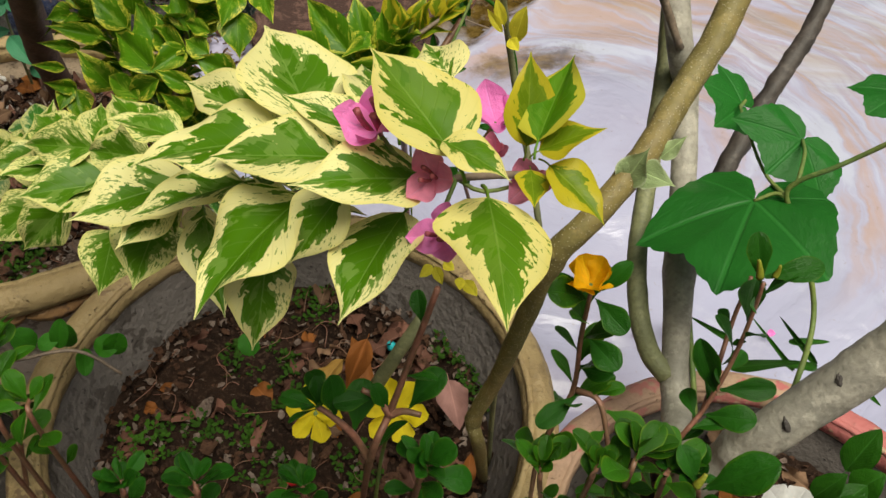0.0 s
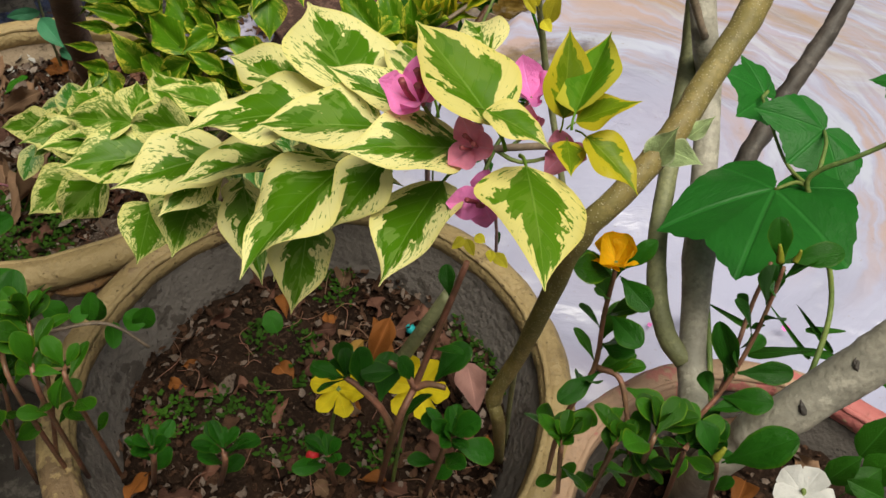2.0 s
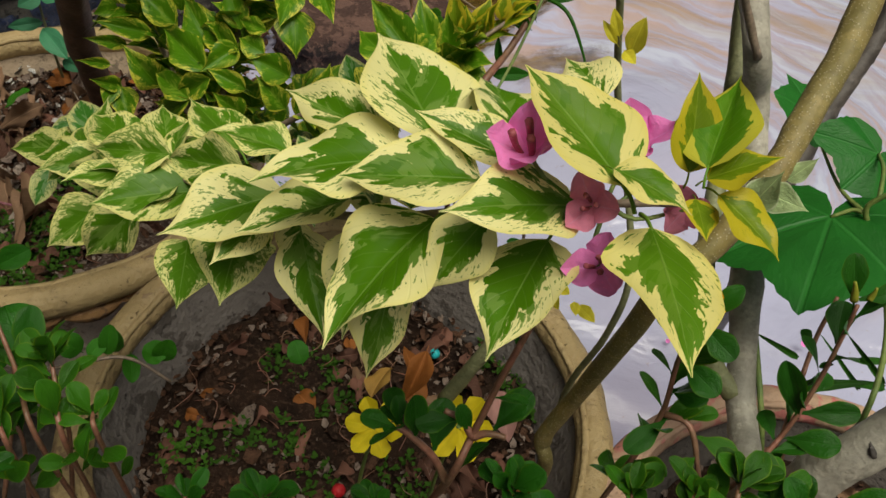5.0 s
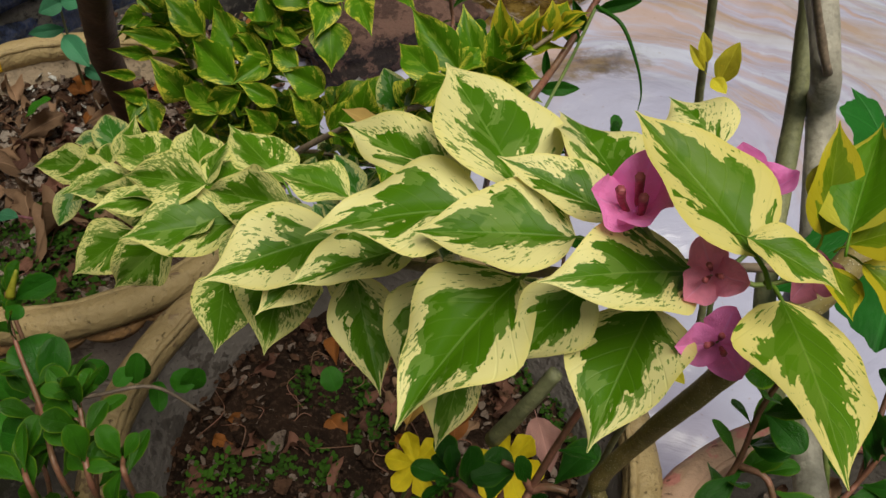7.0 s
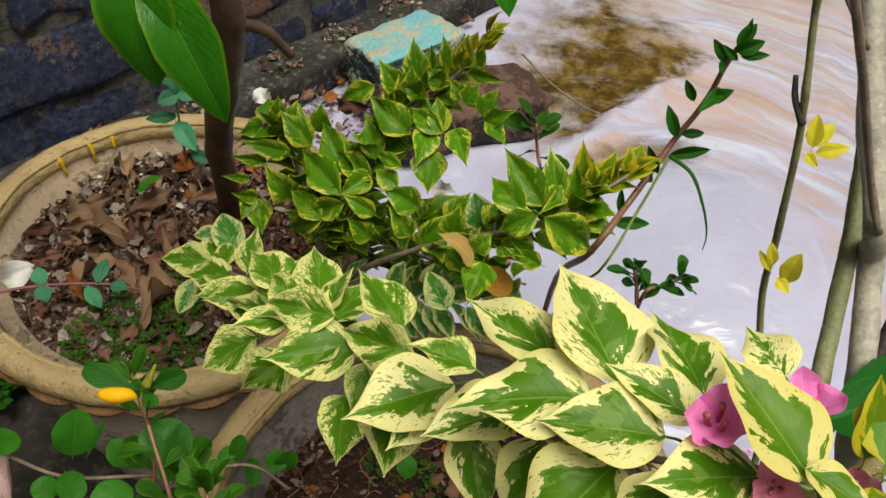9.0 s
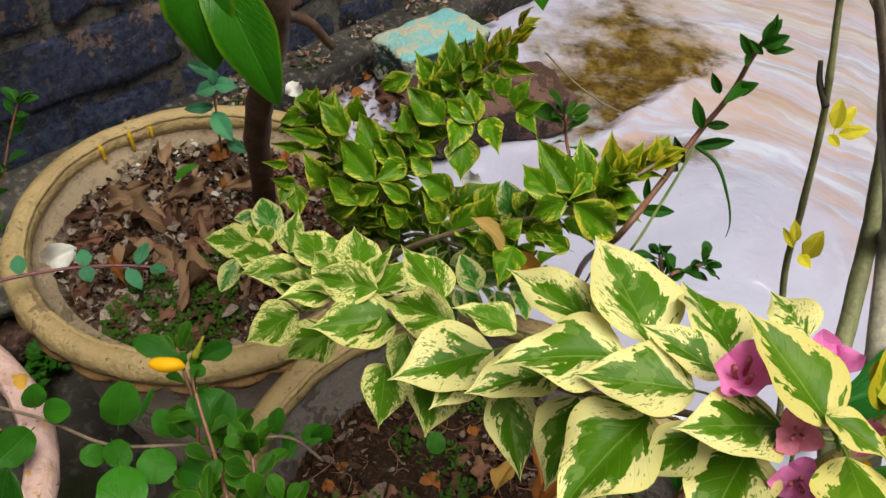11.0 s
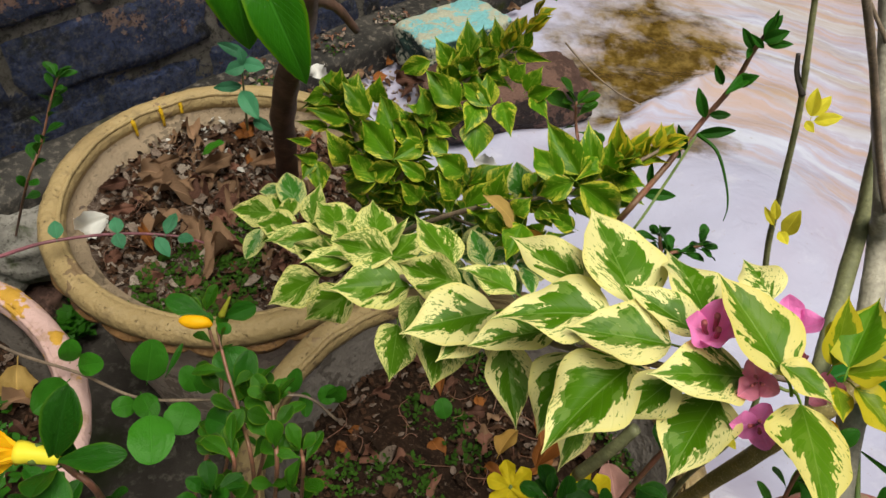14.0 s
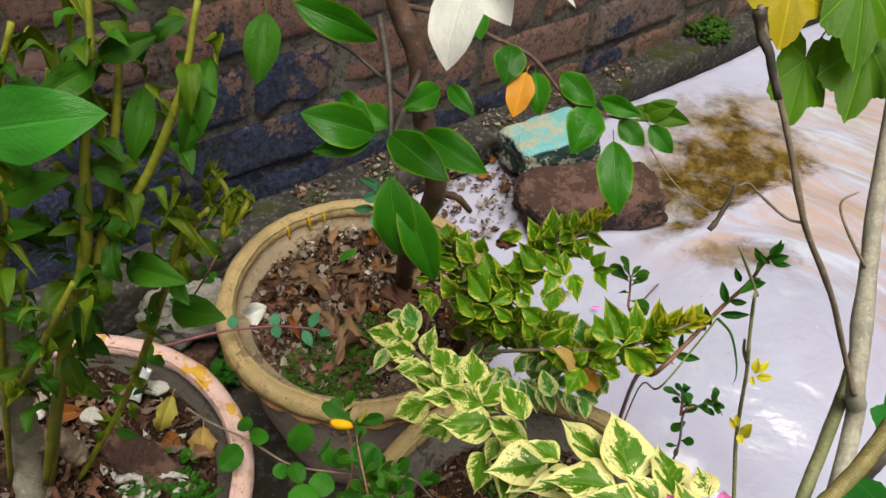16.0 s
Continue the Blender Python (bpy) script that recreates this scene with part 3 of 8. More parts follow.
# ---- plastic sheet with its stained puddle ----
def sheet_mat():
    m, n, l, b = mat("stained_white_plastic")
    p = world_pos(n)
    sep = n.new("ShaderNodeSeparateXYZ")
    l.new(p, sep.inputs[0])
    px, py = sep.outputs[0], sep.outputs[1]
    a, c = noise_of(n, l, p, 7.0, 4.0, 0.6), noise_of(n, l, p, 55.0, 4.0, 0.65)
    wide = noise_of(n, l, p, 3.1, 3.0, 0.55)
    # tide lines run in rings round the swell of the sheet
    rx, ry = calc(n, l, "SUBTRACT", px, 0.22), calc(n, l, "SUBTRACT", py, 0.72)
    rad = calc(n, l, "SQRT", calc(n, l, "ADD", calc(n, l, "MULTIPLY", rx, rx), calc(n, l, "MULTIPLY", ry, ry)))
    rad = calc(n, l, "ADD", rad, calc(n, l, "MULTIPLY_ADD", a, 0.07, -0.035))
    ang = calc(n, l, "ARCTAN2", ry, rx)
    ring = n.new("ShaderNodeCombineXYZ")
    l.new(calc(n, l, "MULTIPLY", rad, 34.0), ring.inputs[0])
    l.new(calc(n, l, "MULTIPLY", ang, 1.1), ring.inputs[1])
    bands = noise_of(n, l, ring.outputs[0], 1.0, 4.0, 0.58, 0.3)
    outer = calc(n, l, "MULTIPLY", step(n, l, rad, 0.10, 0.20), step(n, l, calc(n, l, "MULTIPLY_ADD", px, 0.75, py), 0.78, 1.0))
    off_wall = calc(n, l, "MULTIPLY_ADD", px, 0.799, calc(n, l, "MULTIPLY", py, -0.602))   # grows with the way out from the wall
    outer = calc(n, l, "MULTIPLY", outer, step(n, l, calc(n, l, "MULTIPLY_ADD", a, 0.1, off_wall), -0.64, -0.54))
    # run-off streaks beyond it
    flow = n.new("ShaderNodeCombineXYZ")
    l.new(calc(n, l, "MULTIPLY_ADD", px, 2.7, calc(n, l, "MULTIPLY", py, -1.2)), flow.inputs[0])
    l.new(calc(n, l, "MULTIPLY_ADD", px, 8.6, calc(n, l, "MULTIPLY", py, 19.0)), flow.inputs[1])
    streak = noise_of(n, l, flow.outputs[0], 1.0, 4.0, 0.6, 0.6)
    far = step(n, l, calc(n, l, "MULTIPLY_ADD", px, 0.45, py), 1.08, 1.22)
    col = mixc(n, l, a, (0.35, 0.355, 0.50), (0.48, 0.49, 0.65))
    col = mixc(n, l, calc(n, l, "MULTIPLY", step(n, l, wide, 0.45, 0.62), 0.6), col, (0.39, 0.36, 0.49))
    col = mixc(n, l, calc(n, l, "MULTIPLY", step(n, l, noise_of(n, l, p, 16.0, 5.0, 0.7), 0.56, 0.72), 0.35), col, (0.58, 0.585, 0.68))
    rust = calc(n, l, "MULTIPLY", step(n, l, bands, 0.46, 0.64), calc(n, l, "MULTIPLY", outer, 0.66))
    col = mixc(n, l, rust, col, (0.47, 0.31, 0.225))
    # blue-white bands between the rust put the sheet's wet sheen into its colour
    col = mixc(n, l, calc(n, l, "MULTIPLY", step(n, l, bands, 0.50, 0.38), calc(n, l, "MULTIPLY", outer, 0.6)), col, (0.54, 0.58, 0.69))
    run = calc(n, l, "MULTIPLY", step(n, l, streak, 0.42, 0.66), calc(n, l, "MULTIPLY", calc(n, l, "MULTIPLY", far, step(n, l, off_wall, -0.74, -0.64)), 0.5))
    col = mixc(n, l, run, col, (0.37, 0.26, 0.14))
    col = mixc(n, l, calc(n, l, "MULTIPLY", step(n, l, noise_of(n, l, p, 120.0, 3.0, 0.6), 0.66, 0.74), 0.4), col, (0.30, 0.22, 0.17))
    # the brown silt of the puddle
    dx = calc(n, l, "MULTIPLY", calc(n, l, "SUBTRACT", px, 0.128), 6.6)
    dy = calc(n, l, "MULTIPLY", calc(n, l, "SUBTRACT", py, 1.055), 4.2)
    r = calc(n, l, "ADD", calc(n, l, "MULTIPLY", dx, dx), calc(n, l, "MULTIPLY", dy, dy))
    r = calc(n, l, "ADD", r, calc(n, l, "MULTIPLY_ADD", a, 2.2, -1.1))
    r = calc(n, l, "ADD", r, calc(n, l, "MULTIPLY_ADD", wide, 1.6, -0.8))
    r = calc(n, l, "ADD", r, calc(n, l, "MULTIPLY_ADD", noise_of(n, l, p, 26.0, 5.0, 0.62), 2.4, -1.2))
    # a second, smaller stain below the ridge
    ex = calc(n, l, "MULTIPLY", calc(n, l, "SUBTRACT", px, 0.155), 11.0)
    ey = calc(n, l, "MULTIPLY", calc(n, l, "MULTIPLY_ADD", px, -0.35, calc(n, l, "SUBTRACT", py, 0.825)), 24.0)
    r2 = calc(n, l, "ADD", calc(n, l, "MULTIPLY", ex, ex), calc(n, l, "MULTIPLY", ey, ey))
    r2 = calc(n, l, "ADD", r2, calc(n, l, "MULTIPLY_ADD", noise_of(n, l, p, 30.0, 5.0, 0.7), 3.0, -1.3))
    silt = calc(n, l, "SUBTRACT", 1.0, step(n, l, r, 0.0, 1.7))
    # silt ends at the ridge, left clean so its highlight shows in the colour
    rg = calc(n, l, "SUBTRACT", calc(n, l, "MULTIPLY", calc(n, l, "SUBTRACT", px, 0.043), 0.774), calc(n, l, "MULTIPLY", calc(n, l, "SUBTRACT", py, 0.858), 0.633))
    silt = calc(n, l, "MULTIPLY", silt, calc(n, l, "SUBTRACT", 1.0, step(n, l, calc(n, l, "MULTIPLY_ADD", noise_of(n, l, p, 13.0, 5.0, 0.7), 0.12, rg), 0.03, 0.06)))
    silt = calc(n, l, "MAXIMUM", silt, calc(n, l, "MULTIPLY", calc(n, l, "SUBTRACT", 1.0, step(n, l, r2, 0.3, 1.5)), 0.7))
    silt = calc(n, l, "MULTIPLY", silt, calc(n, l, "MULTIPLY_ADD", noise_of(n, l, p, 24.0, 4.0, 0.6), 1.1, 0.5), clamp=True)
    brown = mixc(n, l, step(n, l, calc(n, l, "MULTIPLY_ADD", r, 0.20, noise_of(n, l, p, 34.0, 6.0, 0.66)), 0.38, 0.80), (0.05, 0.029, 0.003), (0.20, 0.135, 0.035))
    col = mixc(n, l, silt, col, brown)
    l.new(col, b.inputs["Base Color"])
    l.new(calc(n, l, "MULTIPLY_ADD", silt, -0.12, calc(n, l, "MULTIPLY_ADD", wide, 0.3, 0.06)), b.inputs["Roughness"])
    hgt = calc(n, l, "MULTIPLY_ADD", c, 0.06, calc(n, l, "MULTIPLY_ADD", noise_of(n, l, p, 20.0, 2.0, 0.5, 0.6), 0.35, calc(n, l, "MULTIPLY_ADD", bands, 0.3, a)))
    bump(n, l, b, hgt, 0.7, 0.011)
    return m


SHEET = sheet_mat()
WALL_WAY = Vector((math.cos(radians(WALL_TURN)), math.sin(radians(WALL_TURN)), 0))
WALL_OUT = Vector((math.sin(radians(WALL_TURN)), -math.cos(radians(WALL_TURN)), 0))


def sheet_height(u, w):
    """Folds of the sheet: u along the wall, w out from it."""
    x = WALL_AT + WALL_WAY * u + WALL_OUT * w
    z = 0.048 + 0.010 * noise.noise(x * 3.1) + 0.005 * noise.noise(x * 9.0) + 0.0022 * noise.noise(x * 26.0)
    q = math.hypot(x.x - 0.22, x.y - 0.72)
    z += 0.035 * math.exp(-(q / 0.17) ** 2)   # a swell where something lies below
    z += 0.004 * math.sin(q * 62 + 4 * noise.noise(x * 4.0)) * math.exp(-((q - 0.36) / 0.18) ** 2)
    ridge = (x.x - 0.043) * 0.774 - (x.y - 0.858) * 0.633   # a crumpled ridge beside the puddle
    along = (x.x - 0.043) * 0.633 + (x.y - 0.858) * 0.774
    z += (0.018 + 0.014 * noise.noise(x * 34.0)) * math.exp(-((ridge + 0.012 * noise.noise(x * 14.0)) / 0.016) ** 2) * max(0.0, min(1.0, along * 8)) * max(0.0, min(1.0, (0.36 - along) * 8))
    z += 0.009 * math.exp(-((x.x - 0.44 - 0.25 * (x.y - 0.8) ** 2) / 0.03) ** 2)
    return z


def plastic_sheet():
    bm = bmesh.new()
    nu, nw = 230, 150
    g = []
    for j in range(nw + 1):
        row = []
        for i in range(nu + 1):
            u, w = 0.32 + 2.6 * i / nu, 0.062 + 1.5 * j / nw
            p = WALL_AT + WALL_WAY * u + WALL_OUT * w
            p.z = sheet_height(u, w) - 0.02 * (j == nw) - 0.02 * (i in (0, nu)) - (0.012 if j == 0 else 0)
            row.append(bm.verts.new(p))
        g.append(row)
    for a, b in zip(g, g[1:]):
        for i in range(nu):
            bm.faces.new((a[i], b[i], b[i + 1], a[i + 1]))
    return thing("plastic_sheet", bm, SHEET, "wrinkled white plastic sheet with rust streaks and a brown puddle", "plastic sheet")


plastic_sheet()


# ---- pots ----
def pot(centre, r, rim_z, lip, foot, body_mat, lip_mat, in_mat, soil_z, label, scallops=0, seed=0.0):
    """A round cement pot: body, rolled lip, drape of scallops under the lip, inner face."""
    e = empty("flower_pot", (centre[0], centre[1], 0), label, "flower pot", "cement pots")
    t = 0.02
    bm = bmesh.new()
    lathe(bm, [(0.0, 0.004), (foot * 0.9, 0.002), (foot, 0.012), (foot * 1.03, 0.03), (foot + (r - foot) * 0.55, rim_z * 0.45), (r - 0.012, rim_z * 0.78), (r - 0.006, rim_z - lip)], centre, 96, 0.01, seed)
    part("body", bm, body_mat, e)
    bm = bmesh.new()
    prof = []
    for k in range(13):
        a = -0.5 * math.pi + 1.0 * math.pi * 2 * k / 12
        prof.append((r + lip * 1.0 * math.cos(a), rim_z - lip + lip * math.sin(a)))
    lathe(bm, prof, centre, 220, 0.012, seed + 5)
    # a thin raised edge runs along the inner side of the lip
    lathe(bm, [(r - lip * (0.62 - 0.22 * math.cos(q)), rim_z - lip * 0.28 + lip * 0.2 * math.sin(q)) for q in (k * math.pi / 4 for k in range(9))], centre, 120, 0.012, seed + 5)
    for v in bm.verts:
        v.co += Vector((v.co.x - centre[0], v.co.y - centre[1], 0.05)).normalized() * (0.0009 * noise.noise(v.co * 45) + 0.0006 * noise.noise(v.co * 120)) + Vector((0, 0, 0.0008 * noise.noise(v.co * 60 + Vector((3, 3, 3)))))
    part("lip", bm, lip_mat, e, "rounded painted lip")
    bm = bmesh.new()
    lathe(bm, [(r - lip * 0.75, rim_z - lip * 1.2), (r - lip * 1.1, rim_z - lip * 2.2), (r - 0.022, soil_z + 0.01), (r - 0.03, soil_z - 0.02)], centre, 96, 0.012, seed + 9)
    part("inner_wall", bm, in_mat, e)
    if scallops:
        bm = bmesh.new()
        rings = []
        for q, (dr, dz) in enumerate(((0.004, -1.7), (0.010, -2.0), (0.008, -2.5), (-0.004, -3.0))):
            ring = []
            for j in range(scallops * 10):
                a = 2 * math.pi * j / (scallops * 10)
                s = abs(math.sin(a * scallops * 0.5)) ** 0.7
                rr = r + dr * (0.7 + 0.45 * s)
                ring.append(bm.verts.new((centre[0] + rr * math.cos(a), centre[1] + rr * math.sin(a), rim_z + lip * dz * (1 if q < 2 else 0.88 + 0.22 * s))))
            rings.append(ring)
        for a, b in zip(rings, rings[1:]):
            for j in range(len(a)):
                bm.faces.new((a[j], a[(j + 1) % len(a)], b[(j + 1) % len(a)], b[j]))
        part("scalloped_band", bm, GOLD_BROWN, e, "brown scalloped moulding under the lip")
    return e


def soil(centre, r, z, material, label, seed, rise=0.01):
    bm = bmesh.new()
    rings = []
    for k in range(1, 42):
        q = r * k / 41
        rings.append([bm.verts.new((centre[0] + q * math.cos(a), centre[1] + q * math.sin(a), z + rise * noise.noise(Vector((q * math.cos(a) * 14 + seed, q * math.sin(a) * 14, seed))) + 0.006 * noise.noise(Vector((q * math.cos(a) * 70, q * math.sin(a) * 70, seed))) + 0.003 * noise.noise(Vector((q * math.cos(a) * 190, q * math.sin(a) * 190, seed))))) for a in (2 * math.pi * j / 120 for j in range(120))])
    bm.faces.new(rings[0])
    for a, b in zip(rings, rings[1:]):
        for j in range(120):
            bm.faces.new((a[j], b[j], b[(j + 1) % 120], a[(j + 1) % 120]))
    return thing("soil", bm, material, label, "soil", kind="stuff")


P1, P2, P3, P4 = (-0.297, 0.4595), (-0.058, 0.246), (-0.460, 0.1496), (0.20, 0.145)
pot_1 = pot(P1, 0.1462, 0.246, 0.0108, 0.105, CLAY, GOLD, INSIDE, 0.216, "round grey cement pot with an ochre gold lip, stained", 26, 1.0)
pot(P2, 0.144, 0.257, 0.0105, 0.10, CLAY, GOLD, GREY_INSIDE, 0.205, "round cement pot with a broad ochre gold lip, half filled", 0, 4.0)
pot(P3, 0.161, 0.262, 0.0100, 0.10, CLAY, PINK, SHADED_INSIDE, 0.238, "cement pot with flaking pink and yellow paint", 0, 7.0)
pot(P4, 0.125, 0.255, 0.010, 0.09, ROSE, ROSE, SHADED_INSIDE, 0.22, "faded rose-pink cement pot crowded with plants", 0, 9.0)
soil(P1, 0.1305, 0.217, DRY_SOIL, "dry grey soil with leaf crumbs in the pot", 1.3)
soil(P2, 0.1265, 0.205, SOIL, "dark moist soil with roots and dead leaves", 2.7)
soil(P3, 0.145, 0.238, SOIL, "brown soil littered with dead leaves", 5.1)
soil(P4, 0.109, 0.222, SOIL, "brown soil with chips and dry bits", 8.1)

YELLOW_PAINT = ground_mat("yellow_paint_drip", ((0.55, 0.33, 0.01), (0.62, 0.40, 0.02), (0.42, 0.25, 0.01)), 40.0, 0.5)
for a_, l_ in ((151, 0.016), (139, 0.018), (131, 0.010)):
    c_, s_ = math.cos(radians(a_)), math.sin(radians(a_))
    q_ = 0.1462 - 0.0098
    stem("paint_drip", [(P1[0] + (q_ + 0.004) * c_, P1[1] + (q_ + 0.004) * s_, 0.243), (P1[0] + (q_ - 0.0008) * c_, P1[1] + (q_ - 0.0008) * s_, 0.238), (P1[0] + (q_ - 0.0025) * c_, P1[1] + (q_ - 0.0025) * s_, 0.243 - l_)], 0.0026, 0.0012, YELLOW_PAINT, pot_1, "dribble of yellow paint", 8, 4, 0.3)


# ---- the variegated bougainvillea: base, tip, turn and width of its leaves ----
# each row: where the leaf begins and ends, the lean of its upper side, its width and how deeply it is folded
BRANCH_FRONT = [
    (-0.0255, 0.1656, 0.5218, -0.0422, 0.2005, 0.5272, 12, 0.0293, 0.48),
    (-0.0376, 0.1725, 0.5127, -0.0686, 0.1999, 0.5080, -5, 0.0179, 0.42),
    (-0.0338, 0.1587, 0.5188, -0.0708, 0.1534, 0.5164, 4, 0.0241, 0.46),
    (-0.0176, 0.1442, 0.5281, -0.0476, 0.1464, 0.5244, -1, 0.0217, 0.54),
    (-0.0703, 0.1855, 0.4776, -0.1031, 0.1696, 0.4755, -5, 0.0276, 0.32),
    (-0.0039, 0.1623, 0.5257, -0.0138, 0.1923, 0.5243, 9, 0.0217, 0.27),
    (-0.0085, 0.1512, 0.5284, -0.0313, 0.1606, 0.5334, 2, 0.0146, 0.47),
    (0.0034, 0.1340, 0.5317, -0.0252, 0.1260, 0.5367, -4, 0.0206, 0.16),
    (-0.0264, 0.1406, 0.5157, -0.0498, 0.1145, 0.5038, 18, 0.0271, 0.47),
    (-0.0148, 0.1325, 0.5272, -0.0270, 0.1254, 0.5099, -28, 0.0138, 0.54),
    (-0.0007, 0.1318, 0.5209, -0.0141, 0.1065, 0.5130, 23, 0.0225, 0.27),
]
BRANCH_END = [
    (0.0089, 0.1284, 0.5456, -0.0091, 0.1525, 0.5537, 10, 0.0230, 0.37),
    (0.0186, 0.1239, 0.5347, 0.0215, 0.0922, 0.5328, -12, 0.0239, 0.14),
    (0.0083, 0.1269, 0.5487, 0.0214, 0.1178, 0.5482, 5, 0.0099, 0.44),
]
SHOOT_TIP = [
    (0.0268, 0.1383, 0.5414, 0.0262, 0.1496, 0.5571, 16, 0.0122, 0.38),
    (0.0297, 0.1329, 0.5435, 0.0422, 0.1333, 0.5505, 2, 0.0098, 0.30),
    (0.0321, 0.1296, 0.5409, 0.0434, 0.1181, 0.5365, 2, 0.0117, 0.37),
    (0.0276, 0.1306, 0.5387, 0.0276, 0.1198, 0.5382, -5, 0.0071, 0.31),
]
BRANCH_UNDER = [
    (-0.0486, 0.1692, 0.4937, -0.0767, 0.1579, 0.4902, 17, 0.0236, 0.54),
    (-0.0348, 0.1359, 0.5000, -0.0382, 0.1235, 0.4752, -57, 0.0200, 0.09),
    (-0.0405, 0.1623, 0.4883, -0.0467, 0.1376, 0.4729, -7, 0.0200, 0.30),
    (-0.0618, 0.1743, 0.4720, -0.0529, 0.1480, 0.4576, 8, 0.0170, 0.40),
    (-0.0640, 0.1809, 0.4713, -0.0652, 0.1745, 0.4578, -12, 0.0111, 0.40),
    (0.0093, 0.1549, 0.5457, 0.0026, 0.1704, 0.5453, -20, 0.0130, 0.30),
]
BRANCH_BACK = [
    (-0.1195, 0.2306, 0.4502, -0.1495, 0.2395, 0.4426, -33, 0.0178, 0.47),
    (-0.1097, 0.2221, 0.4401, -0.1433, 0.2118, 0.4420, -12, 0.0250, 0.38),
    (-0.0846, 0.1982, 0.4756, -0.1131, 0.2130, 0.4654, -43, 0.0178, 0.54),
    (-0.1620, 0.2545, 0.3951, -0.1869, 0.2460, 0.3761, -28, 0.0213, 0.37),
    (-0.1378, 0.2315, 0.4177, -0.1608, 0.2265, 0.3938, -55, 0.0198, 0.54),
    (-0.1451, 0.2528, 0.4138, -0.1818, 0.2700, 0.4019, -58, 0.0178, 0.42),
    (-0.1317, 0.2660, 0.4204, -0.1413, 0.2958, 0.4203, 11, 0.0211, 0.28),
]
BRANCH_BACK_LOW = [
    (-0.0901, 0.2193, 0.4660, -0.1105, 0.2417, 0.4679, 17, 0.0213, 0.24),
    (-0.1501, 0.2722, 0.4156, -0.1725, 0.2932, 0.4155, -1, 0.0208, 0.31),
    (-0.0644, 0.1734, 0.5059, -0.0843, 0.1766, 0.5109, 11, 0.0144, 0.45),
    (-0.1094, 0.2066, 0.4286, -0.1071, 0.1786, 0.4268, -34, 0.0197, 0.10),
    (-0.0872, 0.1969, 0.4459, -0.0876, 0.1662, 0.4480, -5, 0.0240, 0.20),
    (-0.2143, 0.3361, 0.3531, -0.2442, 0.3356, 0.3507, -32, 0.0188, 0.39),
]
BRANCH_PALE_a = [
    (-0.2038, 0.3488, 0.3496, -0.218, 0.3765, 0.3534, -7, 0.0188),
    (-0.222, 0.3741, 0.3396, -0.2355, 0.3679, 0.3386, -47, 0.0093),
    (-0.2199, 0.3244, 0.3474, -0.2254, 0.3089, 0.3355, -28, 0.0121),
    (-0.0572, 0.3616, 0.3817, -0.0669, 0.3704, 0.4019, -38, 0.0183),
    (-0.0744, 0.3132, 0.3678, -0.0863, 0.3205, 0.3867, -40, 0.0155),
]
BUSH_FAR_a = [
    (-0.1077, 0.4273, 0.4317, -0.1138, 0.439, 0.4542, -20, 0.0174),
    (-0.1176, 0.4237, 0.4252, -0.1326, 0.4309, 0.4423, -46, 0.0147),
    (-0.0895, 0.4308, 0.4409, -0.0969, 0.4382, 0.4588, -37, 0.011),
    (-0.0816, 0.4319, 0.4417, -0.0823, 0.4383, 0.4586, -6, 0.0124),
    (-0.0748, 0.4328, 0.4424, -0.0725, 0.4379, 0.4575, 21, 0.0086),
    (-0.0778, 0.4296, 0.441, -0.0574, 0.4092, 0.4514, 64, 0.0101),
    (-0.1107, 0.4005, 0.416, -0.1348, 0.411, 0.4304, -46, 0.02),
    (-0.1345, 0.4228, 0.4277, -0.1538, 0.422, 0.4162, -62, 0.0134),
    (-0.0903, 0.3919, 0.4253, -0.1104, 0.4079, 0.4276, -45, 0.0129),
    (-0.0662, 0.3986, 0.4322, -0.0501, 0.3945, 0.4442, 66, 0.0106),
    (-0.0637, 0.3983, 0.4321, -0.0527, 0.3818, 0.4283, 36, 0.0106),
    (-0.0817, 0.3891, 0.4286, -0.0731, 0.3683, 0.4213, 22, 0.0151),
]
BUSH_FAR_b = [
    (-0.097, 0.3947, 0.4216, -0.1013, 0.3697, 0.4152, -12, 0.0161),
    (-0.095, 0.3848, 0.415, -0.0931, 0.3681, 0.3983, 4, 0.0209),
    (-0.0688, 0.4021, 0.4341, -0.0616, 0.407, 0.4493, 43, 0.0126),
    (-0.0903, 0.3919, 0.4253, -0.095, 0.408, 0.4373, -13, 0.0141),
    (-0.1281, 0.3976, 0.3964, -0.1351, 0.4105, 0.4157, -18, 0.0148),
    (-0.1485, 0.4072, 0.3751, -0.1667, 0.431, 0.3909, -23, 0.0224),
    (-0.13, 0.3911, 0.387, -0.1554, 0.4139, 0.383, -42, 0.0167),
    (-0.1306, 0.3912, 0.3859, -0.1468, 0.375, 0.381, -40, 0.0149),
    (-0.149, 0.3872, 0.3741, -0.1758, 0.4127, 0.3812, -31, 0.0212),
    (-0.1744, 0.4248, 0.3781, -0.1946, 0.4327, 0.3948, -42, 0.0181),
    (-0.1701, 0.4332, 0.3822, -0.1682, 0.4367, 0.4016, 36, 0.0158),
    (-0.1873, 0.4178, 0.3732, -0.2147, 0.4098, 0.3844, -54, 0.0127),
]
